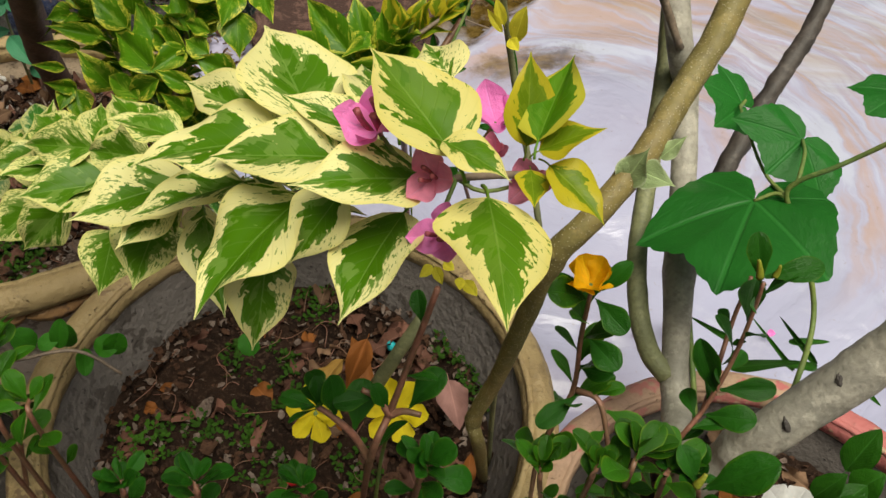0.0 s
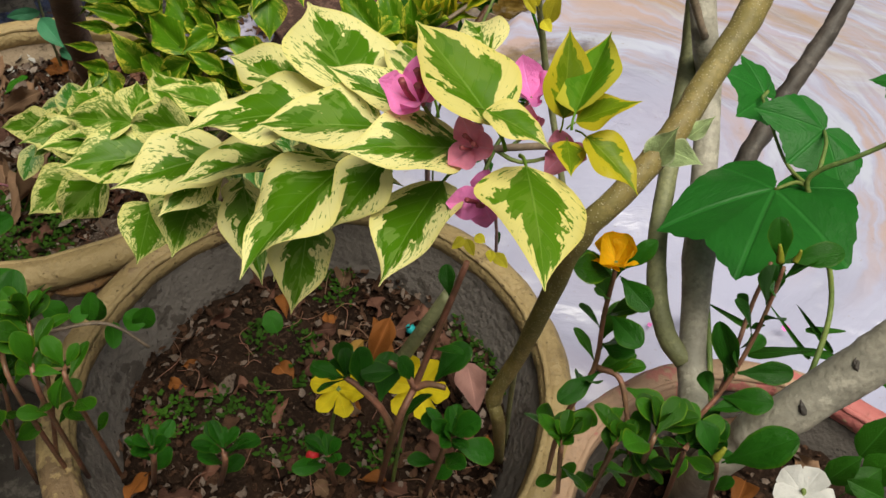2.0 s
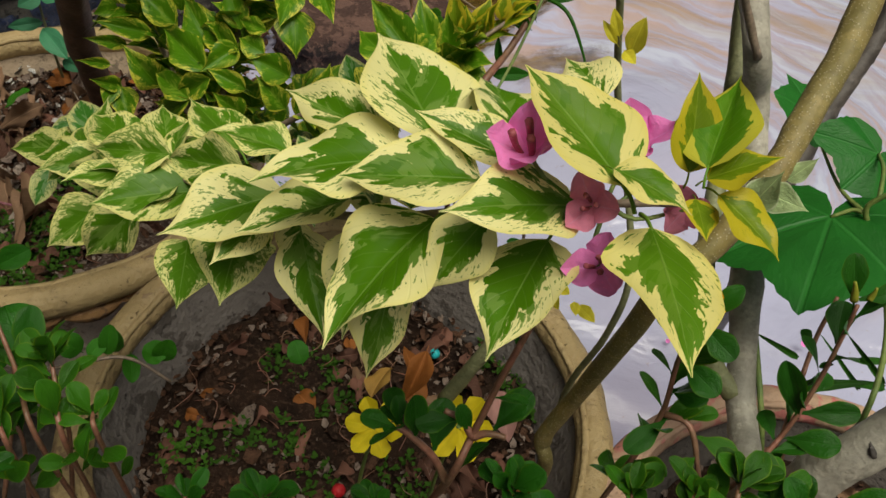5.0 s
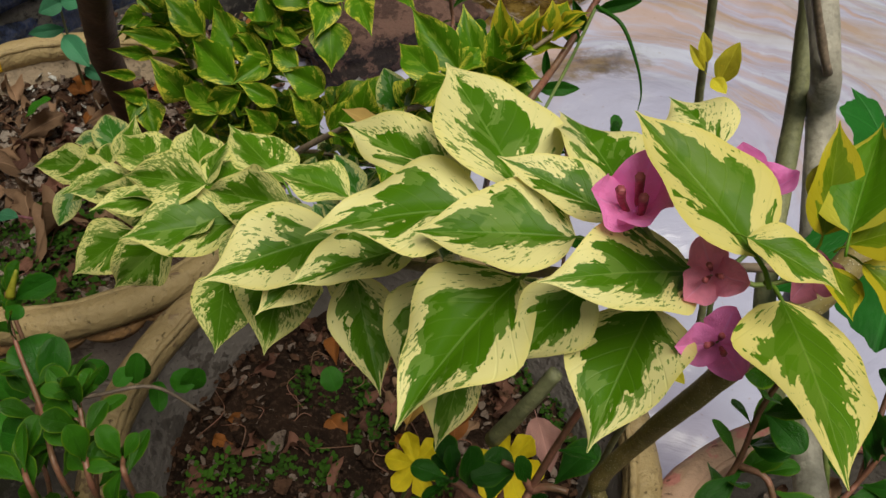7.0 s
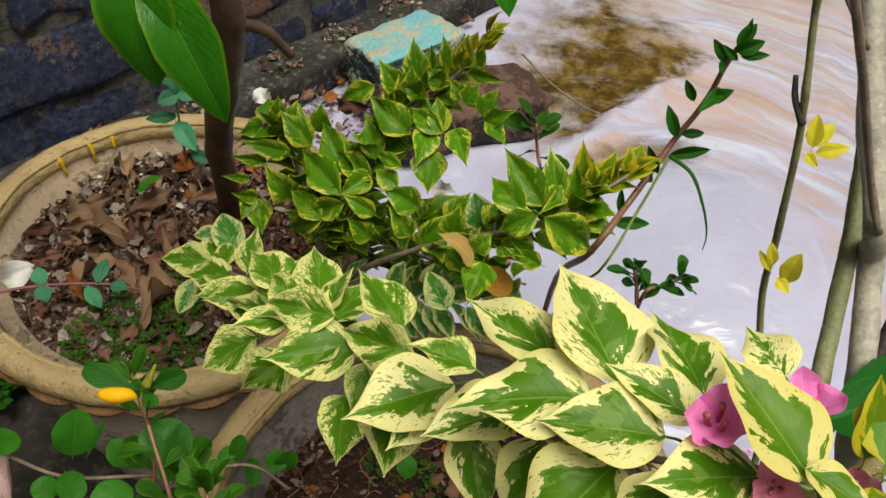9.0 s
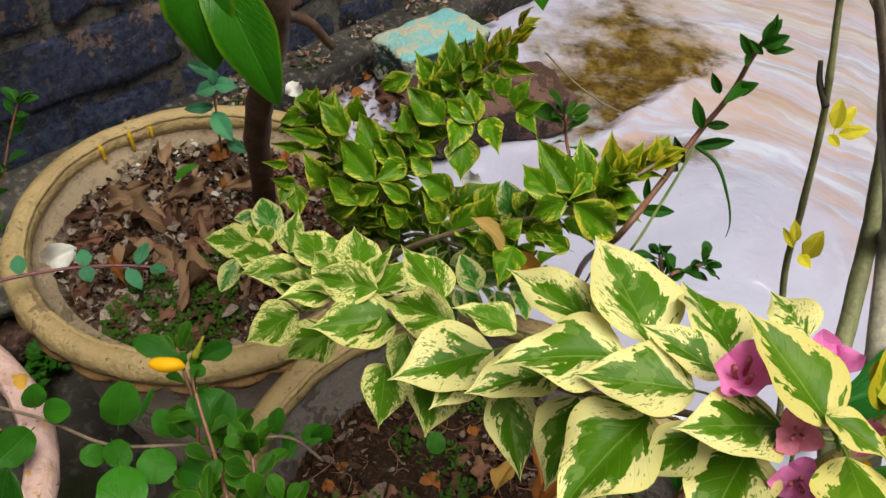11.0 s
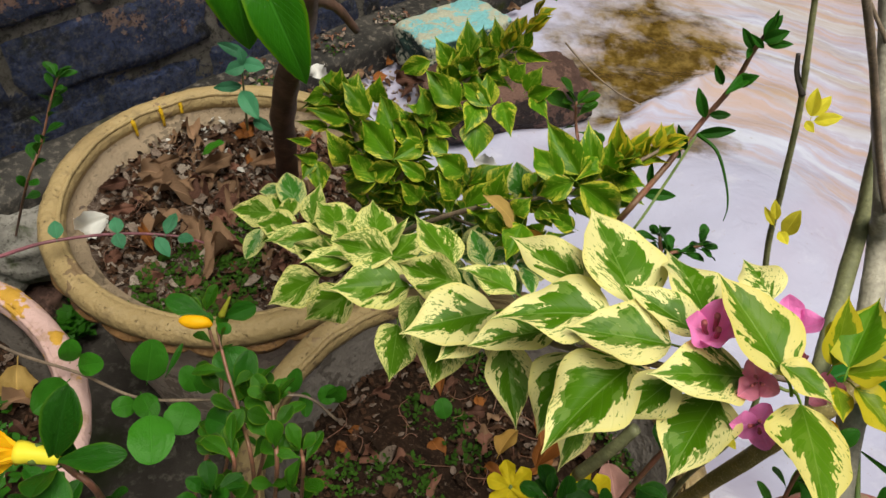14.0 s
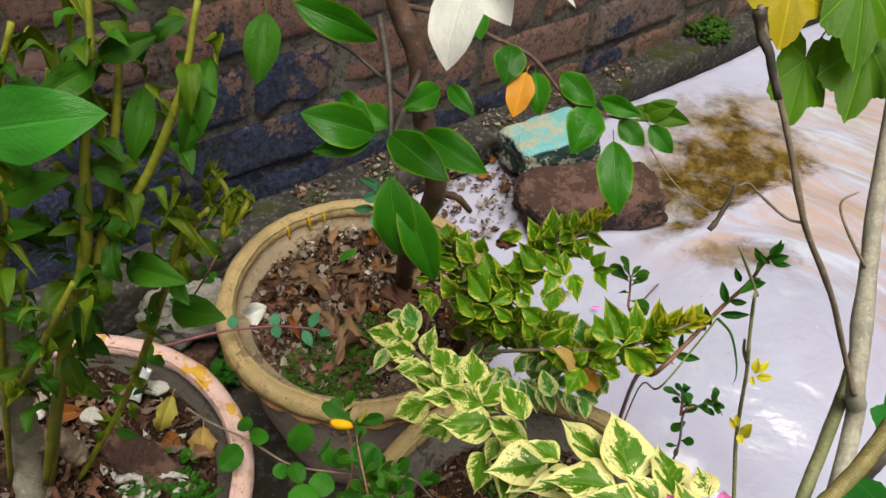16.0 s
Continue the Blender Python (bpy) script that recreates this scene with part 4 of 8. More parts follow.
BUSH_FAR_c = [
    (-0.2005, 0.4115, 0.3687, -0.2193, 0.4024, 0.3775, -56, 0.0082),
    (-0.2097, 0.4042, 0.359, -0.2231, 0.394, 0.3678, -58, 0.0067),
    (-0.1845, 0.4054, 0.3474, -0.1982, 0.4033, 0.3745, -64, 0.0196),
    (-0.1575, 0.3767, 0.3606, -0.1805, 0.3971, 0.3611, -33, 0.0155),
    (-0.1572, 0.3758, 0.359, -0.1821, 0.3934, 0.3304, -76, 0.0128),
    (-0.1439, 0.376, 0.3747, -0.1642, 0.3839, 0.3562, -68, 0.0152),
    (-0.1247, 0.3744, 0.3722, -0.1443, 0.3768, 0.3818, -47, 0.012),
    (-0.1105, 0.3778, 0.4078, -0.1261, 0.3907, 0.4051, -46, 0.0096),
    (-0.1117, 0.3739, 0.3966, -0.1258, 0.3824, 0.3993, -42, 0.0131),
    (-0.0994, 0.3722, 0.3843, -0.1204, 0.3727, 0.3958, -51, 0.0179),
    (-0.1014, 0.3653, 0.3683, -0.1154, 0.3669, 0.3873, -55, 0.0146),
    (-0.1253, 0.3652, 0.361, -0.1384, 0.3618, 0.3775, -64, 0.0148),
]
BUSH_FAR_d = [
    (-0.2054, 0.4011, 0.3465, -0.2168, 0.3901, 0.3583, -64, 0.0098),
    (-0.2039, 0.4011, 0.3438, -0.1974, 0.384, 0.3303, 3, 0.0177),
    (-0.2079, 0.4004, 0.3476, -0.2101, 0.3837, 0.3412, -20, 0.0114),
    (-0.0926, 0.3632, 0.3654, -0.0766, 0.3726, 0.3843, 41, 0.0154),
    (-0.1237, 0.4126, 0.4112, -0.1368, 0.4077, 0.4035, -52, 0.0128),
    (-0.0808, 0.4133, 0.4356, -0.0892, 0.417, 0.4437, -51, 0.0115),
    (-0.0928, 0.4224, 0.4356, -0.1039, 0.4247, 0.4441, -56, 0.0138),
    (-0.1048, 0.4191, 0.4273, -0.1165, 0.421, 0.4361, -56, 0.0118),
    (-0.0786, 0.409, 0.4349, -0.0721, 0.4125, 0.4457, 48, 0.0135),
]
BUSH_NEAR_a = [
    (-0.0331, 0.3447, 0.4242, -0.055, 0.3668, 0.4395, -39, 0.0194),
    (-0.0229, 0.3546, 0.4205, -0.0309, 0.3715, 0.4408, -27, 0.0152),
    (-0.0418, 0.3383, 0.4221, -0.0599, 0.3596, 0.4247, -39, 0.0163),
    (-0.0353, 0.3354, 0.4227, -0.0528, 0.3359, 0.4073, -54, 0.015),
    (-0.028, 0.3361, 0.4204, 0.0013, 0.3462, 0.3938, 69, 0.0229),
    (-0.0109, 0.3605, 0.4146, 0.01, 0.3581, 0.4116, 52, 0.0136),
    (-0.0158, 0.3672, 0.4216, 0.0019, 0.3592, 0.4176, 50, 0.0116),
    (-0.0287, 0.3285, 0.395, -0.0482, 0.3264, 0.4059, -54, 0.0107),
    (-0.058, 0.33, 0.3866, -0.0634, 0.3089, 0.3767, -8, 0.0193),
    (-0.0626, 0.335, 0.393, -0.0549, 0.3382, 0.4038, 44, 0.0135),
    (-0.0212, 0.3568, 0.4198, -0.0344, 0.3289, 0.4296, -29, 0.0093),
    (-0.0287, 0.3462, 0.423, -0.0205, 0.3575, 0.4277, 23, 0.0113),
]
BUSH_NEAR_b = [
    (-0.0489, 0.3355, 0.398, -0.0371, 0.3199, 0.407, 52, 0.0113),
]
BUSH_TIP_a = [
    (-0.0099, 0.3688, 0.424, -0.0138, 0.3774, 0.4438, -29, 0.0102),
    (0.0013, 0.3728, 0.4188, 0.0063, 0.3807, 0.4373, 16, 0.0136),
    (-0.0013, 0.3808, 0.4168, 0.0167, 0.3737, 0.4201, 54, 0.0105),
    (-0.0048, 0.3672, 0.423, -0.0067, 0.3699, 0.4369, -42, 0.0083),
]


# ---- variegated bougainvillea ----
CREAM_LEAF = leaf_set("cream_leaf", "heart", CREAM, 8, fold=0.31, droop=0.02, wave=0.09)
MOTTLED_CREAM = leaf_set("mottled_cream_leaf", "heart", CREAM_MOTTLED, 8, fold=0.22, droop=0.06, wave=0.06)
SHOOT_LEAF = leaf_set("shoot_leaf", "heart", SHOOT, 4, fold=0.4, droop=0.2, wave=0.06)
PALE_LEAF = leaf_set("mottled_leaf", "oval", MOTTLED, 3, fold=0.22, droop=0.12, wave=0.03)
EDGED_LEAF = leaf_set("edged_leaf", "heart", EDGED, 8, fold=0.55, droop=0.14, wave=0.07)
bush = empty("bougainvillea", (-0.19, 0.42, 0.2), "variegated bougainvillea with cream-edged leaves and pink bracts, rooted in a pot", "shrub")
BRANCH = [(-0.19, 0.42, 0.19), (-0.212, 0.39, 0.28), (-0.212, 0.337, 0.35), (-0.15, 0.268, 0.410), (-0.115, 0.229, 0.440), (-0.08, 0.193, 0.467), (-0.045, 0.163, 0.494), (-0.02, 0.147, 0.514), (0.0, 0.139, 0.523), (0.012, 0.138, 0.529), (0.027, 0.134, 0.535)]
stem("branch", BRANCH, 0.0017, 0.0009, TWIG, bush, "brown arching branch", 9, 8, 0.15, (0.3, 0.5, 0.7))
stem("branch", [(-0.19, 0.42, 0.19), (-0.16, 0.40, 0.28), (-0.14, 0.40, 0.36), (-0.12, 0.41, 0.41), (-0.085, 0.43, 0.44), (-0.07, 0.45, 0.455)], 0.0026, 0.001, TWIG, bush, "", 8, 8, 0.15)
stem("branch", [(-0.16, 0.40, 0.28), (-0.175, 0.415, 0.34), (-0.19, 0.43, 0.37), (-0.21, 0.43, 0.385)], 0.0026, 0.0009, TWIG, bush)
stem("branch", [(-0.17, 0.405, 0.26), (-0.12, 0.365, 0.34), (-0.08, 0.345, 0.385), (-0.03, 0.35, 0.405), (0.01, 0.37, 0.425), (0.02, 0.378, 0.43)], 0.002, 0.0009, TWIG, bush)


def folded(name, material, wave=0.07, droop=0.05):
    """Leaves of one kind, three each from flat to deeply folded along the midrib."""
    return {f: [leaf_mesh(name, "heart", material, fold=f, droop=droop * (0.4 + 0.5 * k), wave=wave * (0.6 + 0.4 * k), seed=k * 7 + int(f * 40), nx=10, ny=18, curl=0.04 * k) for k in range(3)] for f in (0.05, 0.25, 0.45, 0.65)}


def folded_leaves(rows, sets, wide=1.12, long=1.07, label=""):
    for i, (bx, by, bz, tx, ty, tz, turn, width, fold) in enumerate(rows):
        meshes = sets[min(sets, key=lambda f: abs(f - fold))]
        tip = Vector((tx, ty, tz))
        leaf("leaf", meshes, leaf_matrix(tip + (Vector((bx, by, bz)) - tip) * long, tip, turn, width * wide), bush, i, label)


CREAM_FOLDS, MOTTLED_FOLDS, YELLOW_FOLDS, SHOOT_FOLDS = folded("cream_leaf", CREAM), folded("mottled_cream_leaf", CREAM_MOTTLED), folded("yellow_leaf", YELLOW), folded("shoot_leaf", SHOOT)
for rows_, sets_ in ((BRANCH_FRONT, CREAM_FOLDS), (BRANCH_UNDER, CREAM_FOLDS), (BRANCH_END, YELLOW_FOLDS), (BRANCH_BACK, MOTTLED_FOLDS), (BRANCH_BACK_LOW, MOTTLED_FOLDS), (SHOOT_TIP, SHOOT_FOLDS)):
    folded_leaves(rows_, sets_)
folded_leaves([(0.0283, 0.1335, 0.5453, 0.0371, 0.1540, 0.5541, -26, 0.0180, 0.47)], folded("rimmed_leaf", RIMMED), 1.0, 1.0, "green leaf with a thin yellow rim")
for rows_, meshes_, wide_ in ((BRANCH_PALE_a, PALE_LEAF, 1.05), (BUSH_FAR_a, EDGED_LEAF, 1.0), (BUSH_FAR_b, EDGED_LEAF, 1.0), (BUSH_FAR_c, EDGED_LEAF, 1.0), (BUSH_FAR_d, EDGED_LEAF, 1.0), (BUSH_NEAR_a, EDGED_LEAF, 1.0), (BUSH_NEAR_b, EDGED_LEAF, 1.0), (BUSH_TIP_a, SHOOT_LEAF, 1.05)):
    leaves(rows_, meshes_, bush, "leaf", "", wide_, 1.08)

# small leaves that fill the inside of the branches
fill_rng = random.Random(11)


def filler(pts, count, size, meshes, ratio, first, down=0.0, spread=60, back=1):
    line = curve_points(pts, 10)
    for k in range(count):
        i = int((first + (1 - first) * (k + fill_rng.random()) / count) * (len(line) - 2))
        c, d = line[i], (line[i + 1] - line[i]).normalized()
        u = d.orthogonal().normalized()
        a = fill_rng.uniform(0, 6.283)
        y = (d * back * math.cos(radians(spread)) + (u * math.cos(a) + d.cross(u) * math.sin(a)) * math.sin(radians(spread))).normalized()
        y.z = abs(y.z) * 0.5 - down if back < 0 else y.z - down
        y.normalize()
        q = size * fill_rng.uniform(0.7, 1.1)
        leaf("leaf", meshes, leaf_matrix(c + y * 0.004, c + y * (q + 0.004), fill_rng.uniform(-40, 40), q * ratio), bush, k)


filler(BRANCH[2:5], 12, 0.030, MOTTLED_CREAM, 0.68, 0.0, 0.3, 55, -1)
filler(BRANCH[2:6], 12, 0.026, MOTTLED_CREAM, 0.64, 0.0, 0.8, 70)
filler(BRANCH[5:8], 7, 0.022, CREAM_LEAF, 0.62, 0.0, 0.5, 70, -1)
filler([(-0.16, 0.395, 0.31), (-0.14, 0.40, 0.36), (-0.12, 0.415, 0.41), (-0.085, 0.435, 0.435)], 78, 0.023, EDGED_LEAF, 0.75, 0.0, -0.15)
filler([(-0.165, 0.41, 0.31), (-0.175, 0.42, 0.34), (-0.19, 0.432, 0.37), (-0.205, 0.435, 0.38)], 46, 0.022, EDGED_LEAF, 0.75, 0.0, -0.15)
filler([(-0.12, 0.412, 0.41), (-0.085, 0.43, 0.442), (-0.068, 0.45, 0.458)], 16, 0.017, SHOOT_LEAF, 0.6, 0.3, -0.5, 40)
filler([(-0.09, 0.35, 0.375), (-0.03, 0.352, 0.40), (0.0, 0.365, 0.418)], 46, 0.023, EDGED_LEAF, 0.74, 0.0, -0.1)
filler([(-0.02, 0.356, 0.405), (0.005, 0.368, 0.42), (0.02, 0.378, 0.43)], 14, 0.018, SHOOT_LEAF, 0.6, 0.3, -0.5, 45)
filler([(-0.15, 0.405, 0.32), (-0.10, 0.388, 0.355), (-0.04, 0.365, 0.375)], 40, 0.024, EDGED_LEAF, 0.7, 0.0, -0.1)
filler([(-0.15, 0.375, 0.30), (-0.10, 0.352, 0.325), (-0.04, 0.338, 0.35)], 30, 0.026, PALE_LEAF, 0.62, 0.0, 0.0)
low_ = [(-0.165, 0.40, 0.25), (-0.1287, 0.4248, 0.29), (-0.0788, 0.4095, 0.3), (-0.0237, 0.391, 0.31)]
stem("branch", low_, 0.0022, 0.0008, TWIG, bush)
filler(low_, 30, 0.027, PALE_LEAF, 0.6, 0.2, 0.0, 62)
filler(low_, 30, 0.025, EDGED_LEAF, 0.7, 0.2, 0.0, 62)
filler([(-0.165, 0.40, 0.27), (-0.1661, 0.4339, 0.29), (-0.1403, 0.4661, 0.3)], 26, 0.027, EDGED_LEAF, 0.68, 0.2, 0.0, 62)
leaf("leaf", leaf_set("straw_leaf", "heart", STRAW, 1), leaf_matrix(*[(-0.0623, 0.3302, 0.3872), (-0.0831, 0.3288, 0.4079)], 0, 0.018), bush, 0, "yellowed dying leaf")


# pink bracts, three round each tiny flower
BRACT_LEAF = leaf_set("bract", "bract", BRACT, 3, fold=0.35, droop=-0.25, wave=0.16, stalk=0.05, curl=0.15)
SALMON_LEAF = leaf_set("salmon_bract", "bract", SALMON, 3, fold=0.35, droop=-0.25, wave=0.16, stalk=0.05, curl=0.15)


def bracts(at_, towards, size, meshes, open_=50, spin=0.0, tubes=True):
    c, d = Vector(at_), (Vector(towards) - Vector(at_)).normalized()
    u = d.orthogonal().normalized()
    for k in range(3):
        a = spin + k * 2.094
        out = u * math.cos(a) + d.cross(u) * math.sin(a)
        y = (d * math.cos(radians(open_)) + out * math.sin(radians(open_))).normalized()
        z = (d * math.sin(radians(open_)) - out * math.cos(radians(open_))).normalized()
        x = y.cross(z)
        m = Matrix.Identity(4)
        for i in range(3):
            m[i][0], m[i][1], m[i][2], m[i][3] = x[i] * size * 0.9, y[i] * size, z[i] * size, c[i]
        leaf("bract", meshes, m, bush, k, "pink papery bract")
        if tubes:
            q = c + out * size * 0.1
            stem("flower_tube", [q, q + d * size * 0.35 + out * size * 0.08, q + d * size * 0.7 + out * size * 0.1], size * 0.05, size * 0.075, SALMON_TUBE, bush, "", 6, 3)


SALMON_TUBE = stem_mat("flower_tube", (0.45, 0.09, 0.12), (0.35, 0.08, 0.09), 200.0, None, 0.5)
bracts((-0.0067, 0.1422, 0.5384), (-0.0131, 0.1362, 0.5608), 0.0125, BRACT_LEAF, 30, 0.3)
bracts((0.0062, 0.1299, 0.5363), (-0.01, 0.1042, 0.566), 0.0080, SALMON_LEAF, 48, 0.9)
bracts((0.0092, 0.1225, 0.5258), (-0.0083, 0.0957, 0.5585), 0.0088, BRACT_LEAF, 48, 0.2)
bracts((0.0219, 0.1573, 0.5308), (0.02, 0.1557, 0.5467), 0.0110, BRACT_LEAF, 35, 1.1, False)
bracts((0.0217, 0.1456, 0.5297), (0.0138, 0.1388, 0.5447), 0.0072, SALMON_LEAF, 22, 0.4, False)
bracts((0.029, 0.1367, 0.5303), (0.0244, 0.1253, 0.54), 0.0075, SALMON_LEAF, 45, 0.1, False)
for tip_ in ((-0.0067, 0.1422, 0.5384), (0.0062, 0.1299, 0.5363), (0.0092, 0.1225, 0.5258), (0.0219, 0.1573, 0.5308), (0.0217, 0.1456, 0.5297), (0.029, 0.1367, 0.5303)):
    stem("flower_stalk", [(0.012, 0.138, 0.529), tuple((a + b) / 2 - 0.002 for a, b in zip((0.012, 0.138, 0.529), tip_)), tip_], 0.0006, 0.0005, GREEN_STEM, bush, "", 5, 3)


# ---- small glossy-leaved tree in the stained pot ----
GLOSSY_LEAF = leaf_set("glossy_leaf", "oval", GLOSSY, 5, fold=0.3, droop=0.2, wave=0.08, nx=8, ny=14)
LIME_LEAF = leaf_set("lime_leaf", "oval", LOBED_LIGHT, 3, fold=0.28, droop=0.14, wave=0.03)
tree = empty("small_tree", (-0.275, 0.505, 0.217), "small tree with dark trunk and glossy green leaves", "tree")
stem("trunk", [(-0.268, 0.510, 0.2), (-0.260, 0.494, 0.26), (-0.246, 0.455, 0.34), (-0.222, 0.415, 0.42), (-0.2039, 0.3901, 0.4867), (-0.222, 0.4025, 0.5445), (-0.2314, 0.4073, 0.5931), (-0.2497, 0.4145, 0.6252), (-0.2613, 0.4224, 0.6563)], 0.0105, 0.0065, BROWN_BARK, tree, "dark red-brown trunk", 12, 8, 0.22, (0.55, 0.66, 0.8))
stem("branch", [(-0.2069, 0.3912, 0.4761), (-0.1953, 0.4014, 0.4706), (-0.1876, 0.408, 0.4623), (-0.1793, 0.4143, 0.4467)], 0.0035, 0.0024, BROWN_BARK, tree, "broken stub", 8, 5, 0.3, (0.4,))
stem("branch", [(-0.2257, 0.4044, 0.5821), (-0.2199, 0.3345, 0.5774), (-0.2158, 0.3039, 0.5684)], 0.0022, 0.0012, DARK_BARK, tree)
stem("branch", [(-0.216, 0.4011, 0.5418), (-0.2341, 0.3616, 0.5924), (-0.2622, 0.3609, 0.6123), (-0.2827, 0.3537, 0.6241)], 0.0018, 0.0009, DARK_BARK, tree)
stem("branch", [(-0.2556, 0.399, 0.6188), (-0.2369, 0.3632, 0.6085), (-0.223, 0.3334, 0.5911), (-0.218, 0.3183, 0.5756)], 0.0026, 0.0015, DARK_BARK, tree)
stem("branch", [(-0.2445, 0.418, 0.6203), (-0.2148, 0.4403, 0.6066), (-0.1862, 0.4523, 0.5904), (-0.1548, 0.4556, 0.5792), (-0.1284, 0.449, 0.5599), (-0.1128, 0.4442, 0.5517), (-0.0778, 0.4444, 0.5508), (-0.0508, 0.4512, 0.551)], 0.0024, 0.0008, BROWN_BARK, tree)
glossy_rows = [
    (-0.2131, 0.3054, 0.5623, -0.1993, 0.2877, 0.5074, 15, 0.0288), (-0.2039, 0.3044, 0.5522, -0.1713, 0.2836, 0.4971, 29, 0.0251), (-0.2278, 0.3172, 0.5838, -0.2717, 0.301, 0.5996, -54, 0.0282), (-0.2313, 0.3169, 0.5774, -0.2623, 0.294, 0.5768, -51, 0.0147),
    (-0.2203, 0.3243, 0.5818, -0.1728, 0.2999, 0.5756, 39, 0.0261), (-0.201, 0.3345, 0.58, -0.1515, 0.3178, 0.5737, 44, 0.0243), (-0.2055, 0.3858, 0.5808, -0.2219, 0.3533, 0.5817, -45, 0.0196), (-0.2936, 0.3466, 0.6478, -0.2428, 0.3628, 0.6235, 60, 0.0225),
    (-0.2018, 0.3977, 0.5772, -0.1772, 0.3806, 0.5693, 38, 0.0129), (-0.2227, 0.3308, 0.5816, -0.2453, 0.3379, 0.5865, -43, 0.0188), (-0.2351, 0.3269, 0.5808, -0.2655, 0.3474, 0.5863, -33, 0.0167)]
leaves(glossy_rows, GLOSSY_LEAF, tree, "leaf", "", 1.0, 1.0)
branch_rows = [
    (-0.1696, 0.4546, 0.5859, -0.167, 0.4269, 0.5688, -4, 0.0262), (-0.1488, 0.4503, 0.57, -0.1373, 0.4274, 0.5484, 17, 0.0214), (-0.13, 0.4582, 0.569, -0.0997, 0.4446, 0.556, 49, 0.0223), (-0.1001, 0.4495, 0.5537, -0.1066, 0.4114, 0.5332, -11, 0.0376),
    (-0.0791, 0.4353, 0.5355, -0.0623, 0.3941, 0.4995, 18, 0.0291), (-0.0971, 0.4528, 0.5576, -0.0643, 0.446, 0.5561, 55, 0.0162), (-0.079, 0.4445, 0.5483, -0.0563, 0.4357, 0.5376, 50, 0.0188), (-0.0562, 0.4473, 0.5485, -0.0345, 0.4381, 0.5347, 51, 0.0171), (-0.2052, 0.4557, 0.6189, -0.189, 0.4266, 0.6016, 17, 0.0245)]
leaves(branch_rows, GLOSSY_LEAF, tree, "leaf", "", 0.95, 1.0)
leaves([(-0.0655, 0.454, 0.557, -0.0278, 0.4533, 0.5545, 57, 0.0145), (-0.0621, 0.4509, 0.5533, -0.0411, 0.4568, 0.568, 53, 0.0127), (-0.0713, 0.4513, 0.5557, -0.0466, 0.4558, 0.5543, 56, 0.0102)], LIME_LEAF, tree)
leaf("leaf", leaf_set("orange_leaf", "oval", plain_leaf("orange_dying_leaf", (0.62, 0.27, 0.03), None, 0.4, 0.3, 0.25, 0.1), 1), leaf_matrix(*[(-0.1544, 0.4422, 0.5735), (-0.1555, 0.4165, 0.5493)], 0, 0.021), tree, 0, "orange dying leaf")

# white flower hanging from the tree, and buds
white_meshes = leaf_set("white_petal", "oval", WHITE, 3, fold=0.25, droop=0.2, wave=0.03, stalk=0.03)
bloom_at = (-0.169, 0.2986, 0.7132)
stem("flower_stalk", [(-0.2613, 0.4224, 0.6563), (-0.215, 0.3734, 0.6969), bloom_at], 0.0016, 0.001, GREEN_STEM, tree)
bloom = part("blossom", bmesh.ops.create_icosphere(bb := bmesh.new(), subdivisions=2, radius=0.004, matrix=Matrix.Translation(bloom_at)) and bb, LIME_STEM, tree, "white hanging blossom")
for tip_, w_, turn_ in (((-0.1698, 0.2633, 0.6799), 0.027, 10), ((-0.1141, 0.2963, 0.7123), 0.026, -20), ((-0.1446, 0.2928, 0.695), 0.024, 25), ((-0.2109, 0.3019, 0.7121), 0.025, 0), ((-0.169, 0.3033, 0.7455), 0.025, 0)):
    ob = leaf("petal", white_meshes, leaf_matrix(bloom_at, tip_, turn_, w_), None, int(w_ * 1000))
    ob.parent = bloom
    ob.matrix_parent_inverse = Matrix.Translation((0, 0, 0))


# ---- grey trunks in the rose pot ----
grey = empty("forked_tree", (0.1673, 0.2074, 0.222), "slender grey-barked tree forking low, in a rose pot", "tree")
stem("trunk", [(0.1701, 0.2068, 0.212), (0.1417, 0.1919, 0.3043), (0.1433, 0.2137, 0.3109), (0.1443, 0.2326, 0.3187), (0.1469, 0.2812, 0.3525), (0.1466, 0.3143, 0.3828), (0.1454, 0.3474, 0.413), (0.1316, 0.338, 0.4434), (0.1227, 0.3905, 0.4881), (0.1144, 0.431, 0.5284), (0.1092, 0.4755, 0.5717), (0.1033, 0.5198, 0.615)], 0.0078, 0.0060, GREY_BARK, grey, "grey trunk", 12, 6, 0.14, (0.35, 0.7))
stem("trunk", [(0.1394, 0.2282, 0.3171), (0.1301, 0.2368, 0.3243), (0.124, 0.2508, 0.3367), (0.122, 0.2694, 0.3508), (0.1236, 0.2888, 0.3646), (0.1287, 0.3143, 0.3816), (0.1338, 0.3518, 0.4163), (0.1355, 0.3761, 0.4386), (0.1362, 0.3937, 0.4548)], 0.0055, 0.0046, OLIVE_STEM, grey, "thinner green-grey fork", 10, 6, 0.1)
stem("branch", [(0.13, 0.3315, 0.4446), (0.1149, 0.3326, 0.4701), (0.0751, 0.324, 0.541), (0.0359, 0.3063, 0.6031), (0.0133, 0.314, 0.6436), (-0.0061, 0.3223, 0.6768), (-0.0216, 0.3302, 0.7019), (-0.0271, 0.3324, 0.7122)], 0.0020, 0.0017, TWIG, grey, "dead grey twig", 8, 6, 0.35, (0.5, 0.95))
